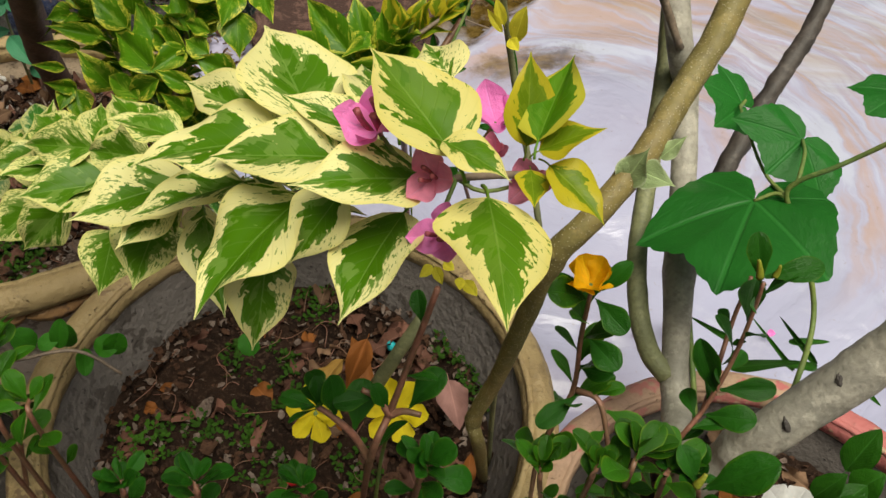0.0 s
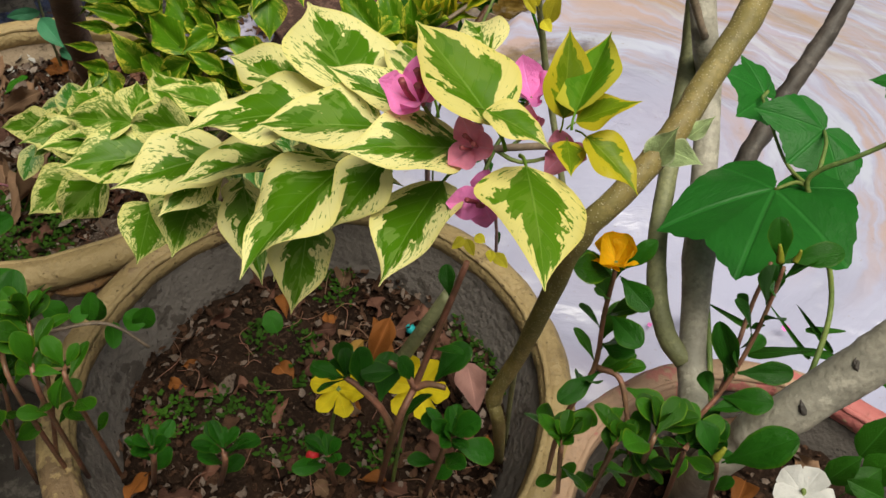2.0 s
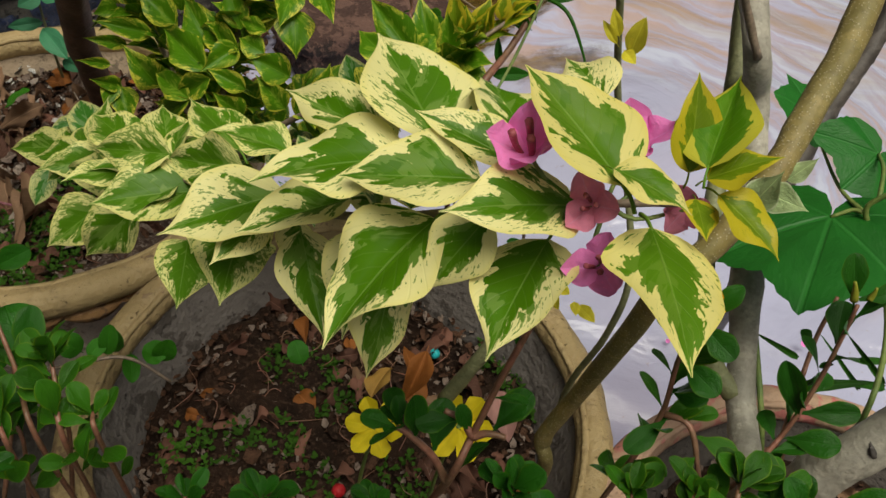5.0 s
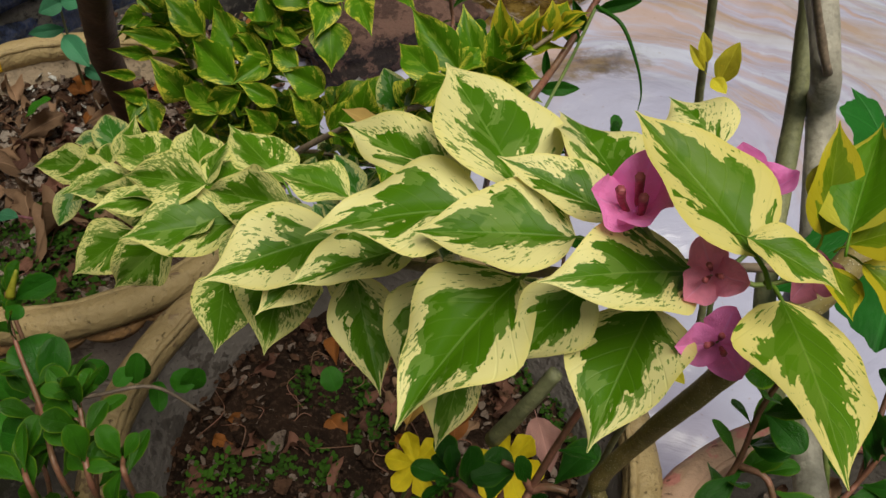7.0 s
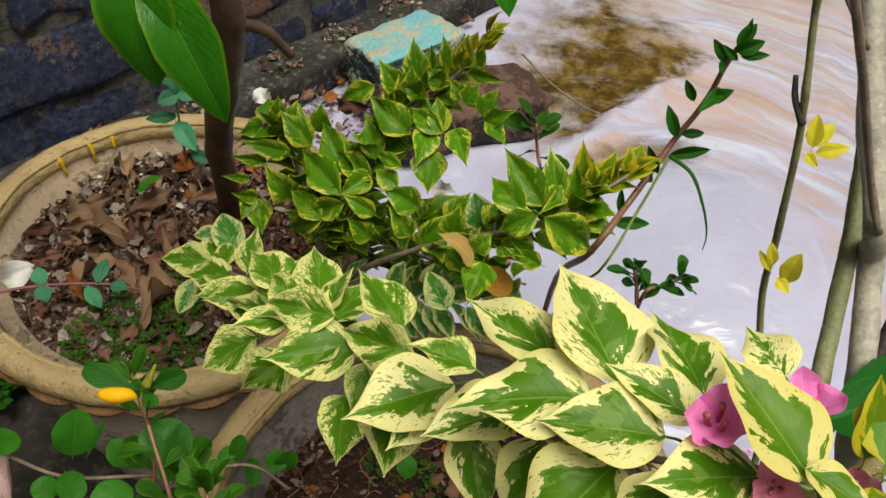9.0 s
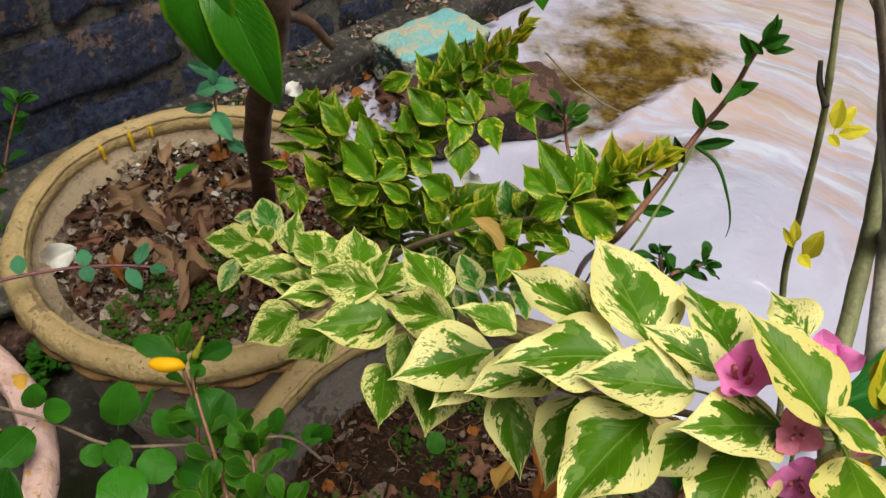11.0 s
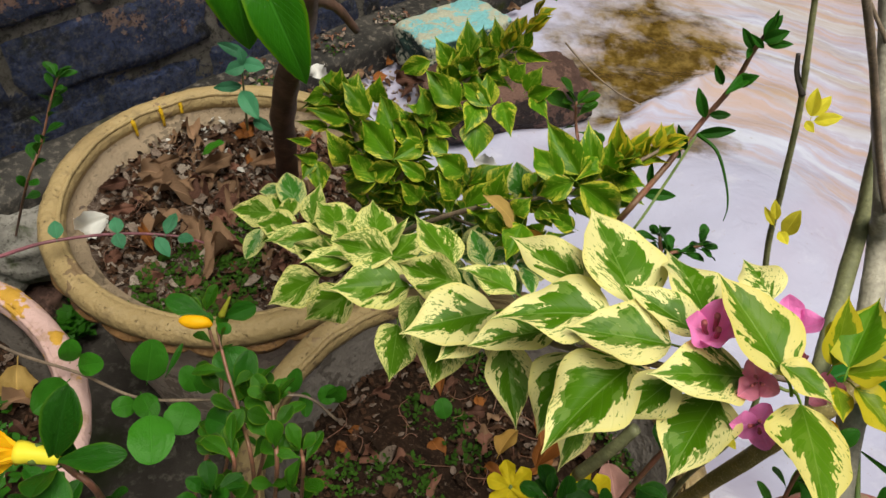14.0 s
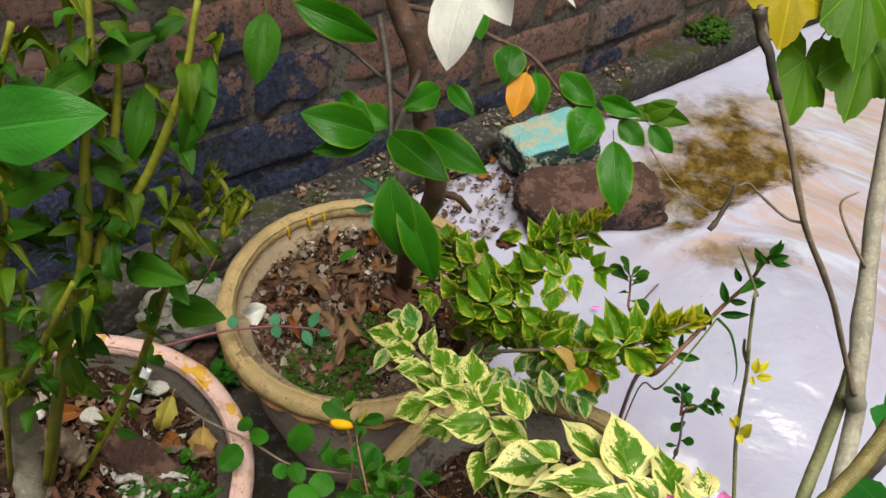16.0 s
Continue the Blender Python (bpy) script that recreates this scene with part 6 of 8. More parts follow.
# white periwinkle at the pot's edge
peri = empty("periwinkle", (0.2334, 0.1847, 0.222), "white five-petalled periwinkle flower with green leaves", "flower")
stem("stem", [(0.2368, 0.1862, 0.215), (0.1635, 0.1353, 0.3508), (0.1532, 0.1318, 0.3714)], 0.0014, 0.001, GREEN_STEM, peri)
WHITE_PETAL = leaf_set("white_flower_petal", "petal", WHITE, 3, fold=0.1, droop=0.05, wave=0.03, stalk=0)
flower(peri, (0.1538, 0.1313, 0.3696), (0.1314, 0.1224, 0.4184), 0.0118, 82, 5, "blossom", WHITE_PETAL, "white flower")
leaves([(0.1888, 0.1342, 0.3646, 0.1747, 0.1389, 0.3682, -38, 0.0091), (0.1807, 0.1401, 0.356, 0.1941, 0.1474, 0.3633, 7, 0.0094), (0.1755, 0.1464, 0.3533, 0.1834, 0.1487, 0.3695, 16, 0.0092), (0.2119, 0.1739, 0.3267, 0.2206, 0.1824, 0.3487, -3, 0.013), (0.1976, 0.1526, 0.347, 0.205, 0.1533, 0.3617, 22, 0.0119)], GREEN_SET := leaf_set("green_leaf", "oval", GREEN, 4, fold=0.25, droop=0.12, wave=0.03), peri)
grass = empty("grass_tuft", (0.2558, 0.285, 0.215), "sparse thin grass blades beside the trunks", "grass")
BLADE = leaf_set("blade", "blade", GREEN, 3, fold=0.4, droop=0.25, wave=0.0, stalk=0, nx=2, ny=12)
leaves([(0.2075, 0.247, 0.3255, 0.2284, 0.247, 0.3269, 36, 0.0042), (0.22, 0.2393, 0.3193, 0.201, 0.257, 0.3341, -48, 0.0036), (0.2201, 0.2371, 0.3173, 0.1885, 0.2336, 0.3254, -38, 0.0047), (0.1747, 0.2481, 0.3242, 0.1533, 0.257, 0.3308, -45, 0.0036), (0.2131, 0.2427, 0.3084, 0.1816, 0.2508, 0.3407, -64, 0.003), (0.1741, 0.2314, 0.3225, 0.2038, 0.2279, 0.3349, 35, 0.0063), (0.2268, 0.2237, 0.3326, 0.2446, 0.2111, 0.3223, 50, 0.004)], BLADE, grass)

# at the other side: stalk with a closed flower, and a clump, rising between the pots
left = purslane((-0.1835, 0.1801, 0.24), "purslane with a closed yellow flower rising past the pot's lip", [
    ([(-0.1829, 0.1822, 0.235), (-0.1713, 0.1674, 0.3534), (-0.188, 0.1946, 0.3529), (-0.2024, 0.2163, 0.3609), (-0.2108, 0.2309, 0.3686)], 5, 0.018, 0),
    ([(-0.1749, 0.1837, 0.235), (-0.156, 0.1612, 0.3605), (-0.162, 0.1777, 0.37), (-0.166, 0.1891, 0.3771)], 12, 0.017, 9),
    ([(-0.1588, 0.1867, 0.235), (-0.1434, 0.163, 0.3616), (-0.1463, 0.17, 0.3686)], 5, 0.017, 6),
    ([(-0.2005, 0.179, 0.235), (-0.1762, 0.1582, 0.3587), (-0.1835, 0.1689, 0.3625)], 6, 0.018, 6),
    ([(-0.2255, 0.1836, 0.24), (-0.2124, 0.2234, 0.3116), (-0.2297, 0.2559, 0.3262), (-0.2383, 0.2688, 0.3304)], 7, 0.017, 5),
    ([(-0.1908, 0.1852, 0.24), (-0.1757, 0.193, 0.3202), (-0.1843, 0.2046, 0.3367), (-0.1875, 0.2104, 0.3444)], 8, 0.019, 8),
    ([(-0.2122, 0.1843, 0.24), (-0.1962, 0.186, 0.306), (-0.1995, 0.1926, 0.3184)], 5, 0.018, 7),
], SPOON_LIGHT)
leaves([(-0.2173, 0.2368, 0.3677, -0.2425, 0.2405, 0.3727, -30, 0.0099), (-0.2086, 0.2369, 0.3701, -0.1923, 0.2421, 0.3784, 43, 0.0093), (-0.2108, 0.2322, 0.3698, -0.202, 0.2267, 0.371, 22, 0.0063), (-0.235, 0.2109, 0.3434, -0.2292, 0.2245, 0.3563, 31, 0.0029),
        (-0.1935, 0.2117, 0.342, -0.206, 0.2298, 0.3532, -4, 0.0194), (-0.1928, 0.2087, 0.3389, -0.1928, 0.2277, 0.3575, 15, 0.0111), (-0.1819, 0.1839, 0.3491, -0.2035, 0.1883, 0.3476, -24, 0.0132), (-0.1797, 0.1862, 0.3513, -0.1895, 0.1808, 0.3465, -32, 0.011)], SPOON_LEAF, left)
bm = bmesh.new()
bud_a, bud_b = Vector((-0.2131, 0.2313, 0.3704)), Vector((-0.2307, 0.2283, 0.3713))
bmesh.ops.create_uvsphere(bm, u_segments=14, v_segments=10, radius=0.5, matrix=Matrix.Translation((bud_a + bud_b) / 2) @ (bud_b - bud_a).to_track_quat("Z", "Y").to_matrix().to_4x4() @ Matrix.Diagonal((0.0078, 0.0078, (bud_b - bud_a).length, 1)))
for v in bm.verts:
    v.co += (v.co - (bud_a + bud_b) / 2) * 0.16 * noise.noise(v.co * 320)
part("blossom", bm, PETAL, left, "closed yellow flower")
stem("bud", [(-0.2095, 0.2353, 0.3728), (-0.2072, 0.2376, 0.379), (-0.2052, 0.2403, 0.3844)], 0.0021, 0.0006, LIME_STEM, left, "green bud", 8, 4)
near = purslane((-0.2399, 0.1337, 0.26), "purslane with an orange-yellow flower close to the pink pot", [
    ([(-0.2367, 0.1386, 0.25), (-0.1833, 0.0879, 0.4641), (-0.1835, 0.083, 0.4939), (-0.187, 0.0822, 0.5031)], 2, 0.015, 0),
    ([(-0.292, 0.1176, 0.26), (-0.2563, 0.1024, 0.3891), (-0.2612, 0.106, 0.4067)], 5, 0.017, 6),
    ([(-0.2575, 0.126, 0.26), (-0.2278, 0.1045, 0.388), (-0.231, 0.1085, 0.4059)], 5, 0.017, 6),
    ([(-0.1968, 0.1406, 0.26), (-0.1805, 0.1324, 0.3542), (-0.1781, 0.1387, 0.3736)], 5, 0.018, 6),
])
leaves([(-0.1864, 0.0811, 0.5034, -0.1825, 0.0936, 0.5243, 36, 0.0097), (-0.1847, 0.0815, 0.5036, -0.1654, 0.0851, 0.5077, 31, 0.0069), (-0.1868, 0.0804, 0.5027, -0.1802, 0.0669, 0.499, -11, 0.009), (-0.1807, 0.09, 0.4658, -0.1933, 0.0875, 0.4509, -48, 0.0084)], SPOON_LEAF, near)
stem("calyx", [(-0.1852, 0.0824, 0.5031), (-0.1911, 0.0814, 0.5049), (-0.1963, 0.0805, 0.5052)], 0.0024, 0.0034, LEMON, near, "pale yellow base of the rolled flower", 9, 4, 0.2)
flower(near, (-0.1935, 0.0811, 0.5046), (-0.2129, 0.0782, 0.5062), 0.021, 13, 6, "blossom", None, "orange-yellow rolled flower", 0.62)

# trailing vine with round leaves
trail = empty("round_leaved_vine", (-0.1654, 0.2666, 0.262), "trailing vine with round green leaves hanging between the pots", "vine")
stem("stem", [(-0.3875, 0.2554, 0.2694), (-0.3621, 0.2493, 0.2691), (-0.3172, 0.2419, 0.2734), (-0.273, 0.2295, 0.2799), (-0.2317, 0.2293, 0.2914), (-0.1953, 0.2332, 0.3001), (-0.1677, 0.2411, 0.2993), (-0.1474, 0.2391, 0.2823)], 0.0012, 0.0009, TWIG, trail, "", 6, 6)
round_rows = [(-0.3229, 0.2444, 0.2831, -0.3207, 0.2483, 0.3007, 60, 0.0135), (-0.3139, 0.2404, 0.2857, -0.295, 0.239, 0.2973, 43, 0.0147), (-0.2723, 0.244, 0.2799, -0.2697, 0.2563, 0.3057, 33, 0.0223), (-0.3187, 0.2284, 0.2813, -0.3248, 0.2037, 0.2855, -36, 0.0209), (-0.2719, 0.2236, 0.2811, -0.2807, 0.2147, 0.2868, -37, 0.0131), (-0.2679, 0.2283, 0.2854, -0.2552, 0.2142, 0.2849, 2, 0.0151),
              (-0.2377, 0.2265, 0.289, -0.2376, 0.2077, 0.2846, -18, 0.0214), (-0.2435, 0.1978, 0.3172, -0.2322, 0.1733, 0.3137, -9, 0.0246), (-0.2344, 0.2337, 0.2957, -0.2423, 0.2396, 0.309, -12, 0.013), (-0.2328, 0.2339, 0.2959, -0.2228, 0.2406, 0.3089, 44, 0.013), (-0.1763, 0.2422, 0.3009, -0.1744, 0.2497, 0.315, 22, 0.0091), (-0.1784, 0.2467, 0.3053, -0.1838, 0.2377, 0.3039, -26, 0.0085)]
leaves(round_rows, ROUND_LEAF, trail, "leaf", "", 1.0)
leaves([(-0.1592, 0.2459, 0.2895, -0.1525, 0.2537, 0.2967, 27, 0.012), (-0.1534, 0.2484, 0.2879, -0.1474, 0.2503, 0.3037, 76, 0.0121), (-0.1828, 0.2572, 0.2803, -0.1785, 0.2597, 0.2965, 75, 0.0105), (-0.1963, 0.2513, 0.2876, -0.204, 0.2503, 0.2997, -39, 0.0133), (-0.1727, 0.2553, 0.2793, -0.1681, 0.2393, 0.2786, -14, 0.0093), (-0.0823, 0.2617, 0.2729, -0.0875, 0.2705, 0.2805, -11, 0.012)], ROUND_LEAF, trail, "leaf", "", 1.0)

# red creeping stem over the first pot's lip
creep = empty("creeping_stem", (-0.47, 0.36, 0.2), "mauve creeping stem with small grey-green leaves lying over the lip", "creeper")
stem("stem", [(-0.4792, 0.3187, 0.235), (-0.4484, 0.3262, 0.25), (-0.4152, 0.3411, 0.262), (-0.3943, 0.3511, 0.266), (-0.3686, 0.3723, 0.258), (-0.3436, 0.3897, 0.248), (-0.318, 0.4003, 0.24), (-0.2973, 0.4073, 0.228)], 0.0017, 0.0009, PINK_STEM, creep, "", 7, 6)
for b_, t_ in (((-0.3608, 0.3779, 0.256), (-0.3525, 0.369, 0.25)), ((-0.3597, 0.3781, 0.256), (-0.3659, 0.3889, 0.262)), ((-0.3341, 0.3883, 0.248), (-0.321, 0.3791, 0.238)), ((-0.3293, 0.395, 0.246), (-0.3295, 0.4161, 0.25)), ((-0.3921, 0.352, 0.268), (-0.398, 0.3633, 0.275)), ((-0.3201, 0.396, 0.244), (-0.3063, 0.3949, 0.244))):
    leaf("leaf", TEAL_LEAF, leaf_matrix(b_, t_, 10, 0.011), creep, 1)

# teal-leaved seedling and pale stalks in the first pot
seed_ = empty("seedling", (-0.3223, 0.5602, 0.217), "grey-green seedling in the dry pot", "seedling")
stem("stem", [(-0.3228, 0.5646, 0.21), (-0.3155, 0.5491, 0.2719), (-0.3152, 0.5502, 0.3009), (-0.3142, 0.5522, 0.3167)], 0.0012, 0.0007, OLIVE_STEM, seed_)
leaves([(-0.3109, 0.5527, 0.317, -0.3361, 0.5522, 0.3249, -52, 0.0123), (-0.3121, 0.548, 0.3098, -0.3263, 0.5393, 0.3049, -55, 0.0153), (-0.3123, 0.549, 0.3107, -0.2932, 0.5477, 0.3112, 54, 0.0153), (-0.318, 0.549, 0.286, -0.34, 0.5402, 0.2855, -55, 0.0117), (-0.3156, 0.5451, 0.282, -0.2951, 0.527, 0.2702, 23, 0.0196), (-0.3019, 0.5333, 0.2628, -0.2825, 0.5257, 0.2613, 41, 0.0128), (-0.313, 0.5472, 0.3118, -0.316, 0.5528, 0.3244, -4, 0.0095)], TEAL_LEAF, seed_, "leaf", "", 0.85)
stalks = purslane((-0.5856, 0.5362, 0.03), "slender purslane stalk between the pot and the wall", [
    ([(-0.5907, 0.4935, 0.02), (-0.481, 0.4409, 0.2177), (-0.463, 0.4557, 0.259), (-0.4526, 0.4718, 0.295), (-0.4444, 0.481, 0.3174)], 13, 0.019, 5),
    ([(-0.6018, 0.491, 0.02), (-0.5058, 0.4265, 0.2189), (-0.508, 0.4379, 0.2581)], 9, 0.019, 4)])
leaf("leaf", ROUND_LEAF, leaf_matrix(*[(-0.3403, 0.5015, 0.2409), (-0.3223, 0.5074, 0.2526)], 0, 0.017), seed_, 1)
stem("dry_straw", [(-0.2751, 0.5054, 0.222), (-0.285, 0.5102, 0.2324), (-0.2992, 0.5286, 0.2371)], 0.001, 0.0007, TWIG, seed_)
stem("dry_straw", [(-0.3306, 0.4246, 0.222), (-0.3441, 0.4725, 0.199), (-0.3569, 0.4999, 0.2054), (-0.3674, 0.5133, 0.212)], 0.0009, 0.0007, TWIG, seed_)

# purslane stem and grass blade that stand out over the sheet
over = empty("purslane", (0.0273, 0.509, 0.2), "long red-brown purslane stem with sparse leaves over the sheet", "purslane", "purslane plants")
stem("stem", [(0.012, 0.47, 0.045), (0.0, 0.425, 0.27), (-0.0014, 0.3387, 0.3991), (0.0179, 0.3652, 0.4168), (0.0354, 0.3889, 0.4389), (0.0464, 0.3944, 0.4646), (0.049, 0.392, 0.49), (0.0537, 0.3935, 0.5052)], 0.0024, 0.0012, RED_STEM, over, "", 8, 6)
LANCE_LEAF = leaf_set("narrow_purslane_leaf", "oval", PURSLANE, 4, fold=0.4, droop=0.1, wave=0.03, stalk=0.05, stalk_r=0.03)
leaves([(0.0518, 0.3897, 0.4988, 0.0617, 0.3885, 0.5069, 61, 0.0081), (0.0513, 0.391, 0.5029, 0.0566, 0.394, 0.5125, 36, 0.007), (0.0487, 0.3931, 0.4911, 0.0395, 0.3955, 0.5009, -73, 0.0059), (0.0455, 0.3869, 0.4713, 0.0547, 0.3831, 0.4811, 70, 0.0073), (0.0514, 0.3911, 0.4751, 0.0382, 0.3731, 0.4722, -23, 0.0073), (0.0405, 0.3947, 0.4651, 0.0337, 0.3973, 0.4751, -68, 0.0056), (0.0365, 0.3885, 0.4455, 0.0286, 0.3955, 0.4596, -52, 0.007),
        (0.0364, 0.3848, 0.4349, 0.0561, 0.3856, 0.4415, 51, 0.0071), (0.0299, 0.3775, 0.4281, 0.0221, 0.3829, 0.4408, -55, 0.0058), (0.0275, 0.3736, 0.4245, 0.0174, 0.3832, 0.4273, -48, 0.0078), (0.0395, 0.3897, 0.4464, 0.0515, 0.3915, 0.4475, 53, 0.0058), (0.0507, 0.3899, 0.5018, 0.0525, 0.393, 0.5118, 9, 0.0052), (0.0104, 0.3551, 0.4074, 0.0297, 0.357, 0.4082, 48, 0.0078), (0.0126, 0.3597, 0.4117, 0.011, 0.365, 0.424, -26, 0.0045), (0.0523, 0.3896, 0.4945, 0.0428, 0.3893, 0.5017, -78, 0.0041), (0.0539, 0.3885, 0.4975, 0.0649, 0.384, 0.5023, 65, 0.0052), (0.0534, 0.3909, 0.5027, 0.0542, 0.3958, 0.5144, -10, 0.0035), (0.0473, 0.3929, 0.491, 0.0446, 0.3838, 0.4892, 4, 0.0036)], LANCE_LEAF, over, "leaf", "", 0.95)
stem("blade", [(0.014, 0.46, 0.05), (0.004, 0.41, 0.28), (0.0032, 0.3278, 0.3952), (0.0187, 0.3493, 0.4223), (0.0305, 0.368, 0.4468)], 0.0008, 0.0008, GREEN_STEM, over)
stem("blade", [(0.0305, 0.368, 0.4468), (0.0419, 0.3586, 0.444), (0.0504, 0.3465, 0.4318), (0.054, 0.3392, 0.4216), (0.0539, 0.3355, 0.4139)], 0.0013, 0.0002, GREEN, over, "curved grass blade", 5, 6)
tuft = purslane((0.0721, 0.4851, 0.2), "dark purslane tuft against the white sheet", [
    ([(0.07, 0.42, 0.045), (0.052, 0.374, 0.25), (0.0239, 0.3093, 0.397), (0.0326, 0.3147, 0.4046), (0.0422, 0.3169, 0.4104)], 10, 0.014, 6),
    ([(0.0226, 0.308, 0.3958), (0.0209, 0.3155, 0.4032), (0.0187, 0.3207, 0.4084)], 6, 0.013, 5)])
sprout = purslane((0.0356, 0.7822, 0.06), "light green purslane sprout by the sheet", [
    ([(0.0391, 0.7836, 0.05), (-0.0269, 0.4031, 0.3933), (-0.0337, 0.4069, 0.4114), (-0.0368, 0.41, 0.4257)], 6, 0.02, 5)], SPOON_LIGHT)


# ---- leafy bush with lime stems beside the pink pot ----
SOFT_LEAF = leaf_set("soft_leaf", "oval", plain_leaf("soft_green_leaf", (0.032, 0.115, 0.006), None, 0.4, 0.35), 5, fold=0.3, droop=0.3, wave=0.1)
OLIVE_LEAF = leaf_set("olive_leaf", "oval", plain_leaf("olive_leaf", (0.06, 0.12, 0.006), None, 0.4, 0.35), 4, fold=0.5, droop=0.4, wave=0.15, curl=0.3)
WILTED = leaf_set("wilted_leaf", "lance", plain_leaf("wilted_leaf", (0.10, 0.15, 0.008), (0.24, 0.25, 0.015), 0.45, 0.3), 4, fold=1.1, droop=0.9, wave=0.5, curl=1.3)
lime = empty("lime_stemmed_bush", (-0.4939, 0.1532, 0.2400), "leafy bush with lime-green stems and a gnarled grey base", "bush")
stem("trunk", [(-0.4806, 0.1434, 0.2250), (-0.4718, 0.1599, 0.2995), (-0.4363, 0.1490, 0.4009), (-0.3785, 0.1306, 0.5280), (-0.3616, 0.1201, 0.5857)], 0.014, 0.008, GREY_BARK, lime, "gnarled grey base", 10, 6, 0.4, (0.3, 0.6))
stem("trunk", [(-0.4684, 0.1607, 0.3180), (-0.4520, 0.1700, 0.3150), (-0.4400, 0.1732, 0.2990), (-0.4330, 0.1740, 0.2900)], 0.010, 0.0085, TWIG, lime, "cut pale stub of wood", 11, 6, 0.7)
lime_lines = [
    [(-0.4758, 0.1595, 0.2400), (-0.3547, 0.1360, 0.5105), (-0.3076, 0.1365, 0.6187), (-0.3037, 0.1539, 0.6723), (-0.2995, 0.1704, 0.7154), (-0.3009, 0.1814, 0.7451)],
    [(-0.4713, 0.1611, 0.2400), (-0.3564, 0.1471, 0.5178), (-0.3045, 0.1444, 0.6160), (-0.2815, 0.1623, 0.6560), (-0.2657, 0.1787, 0.6964), (-0.2615, 0.1966, 0.7314)],
    [(-0.3071, 0.1399, 0.6074), (-0.2990, 0.1542, 0.6430), (-0.2972, 0.1693, 0.6758), (-0.2968, 0.1876, 0.7120)],
    [(-0.4518, 0.1736, 0.2400), (-0.3871, 0.1986, 0.3703), (-0.3006, 0.1723, 0.5537), (-0.2790, 0.1717, 0.6074), (-0.2627, 0.1773, 0.6279)],
    [(-0.4404, 0.1480, 0.4005), (-0.3491, 0.1163, 0.5387), (-0.3094, 0.1097, 0.6017), (-0.2972, 0.1153, 0.6247)],
    [(-0.5030, 0.1500, 0.2400), (-0.3586, 0.1177, 0.5717), (-0.3343, 0.1268, 0.6442), (-0.3306, 0.1393, 0.6931), (-0.3181, 0.1525, 0.7312)]]
for i_, line_ in enumerate(lime_lines):
    stem("stem", line_, 0.0038 - 0.0003 * i_, 0.0014, LIME_STEM, lime, "", 8, 7, 0.12, (0.4, 0.7))
leaves([(-0.3158, 0.119, 0.7029, -0.2658, 0.1307, 0.7164, 58, 0.0325)], leaf_set("broad_leaf", "oval", plain_leaf("broad_bright_leaf", (0.035, 0.19, 0.02), None, 0.3, 0.35), 1, fold=0.2, droop=0.2, wave=0.06), lime, "leaf", "broad glossy leaf", 1.0)
lime_rows = [(-0.3318, 0.1290, 0.6552, -0.2989, 0.1351, 0.6723, 62, 0.0148), (-0.3395, 0.1245, 0.6337, -0.3112, 0.1242, 0.6458, 52, 0.0103), (-0.3080, 0.1526, 0.6340, -0.2866, 0.1441, 0.6305, 21, 0.0107), (-0.3029, 0.1569, 0.5919, -0.2647, 0.1502, 0.6007, 36, 0.0172), (-0.3043, 0.1822, 0.5285, -0.2684, 0.1799, 0.5359, 36, 0.0199),
             (-0.2326, 0.2003, 0.7282, -0.2287, 0.1801, 0.7082, -16, 0.0152), (-0.2889, 0.1835, 0.6873, -0.2853, 0.1595, 0.6638, -26, 0.0133), (-0.2606, 0.1958, 0.7018, -0.2613, 0.1625, 0.6705, -30, 0.0141), (-0.2938, 0.1687, 0.7124, -0.2736, 0.1821, 0.7204, 62, 0.0118), (-0.2618, 0.1855, 0.7019, -0.2513, 0.1684, 0.6833, -3, 0.0099), (-0.2927, 0.1593, 0.7128, -0.3017, 0.1342, 0.7101, -53, 0.0137)]
leaves(lime_rows, SOFT_LEAF, lime, "leaf", "", 1.0)
lime_rng = random.Random(5)
for line_, n_, s_ in ((lime_lines[0], 44, 0.025), (lime_lines[1], 46, 0.024), (lime_lines[2], 28, 0.022), (lime_lines[3], 40, 0.021), (lime_lines[5], 50, 0.025), (lime_lines[4], 22, 0.021)):
    cp = curve_points(line_, 8)
    for k in range(n_):
        c = cp[int((0.16 + 0.84 * ((k + lime_rng.random()) / n_) ** 1.25) * (len(cp) - 1))]
        a = lime_rng.uniform(0, 6.283)
        y = Vector((math.cos(a), math.sin(a), lime_rng.uniform(-1.3, 0.4))).normalized()
        q = s_ * lime_rng.uniform(0.45, 1.0)
        leaf("leaf", (SOFT_LEAF, OLIVE_LEAF, SOFT_LEAF, WILTED, OLIVE_LEAF)[k % 5], leaf_matrix(c + y * 0.005, c + y * (q + 0.005), lime_rng.uniform(-45, 45), q * 0.48), lime, k)

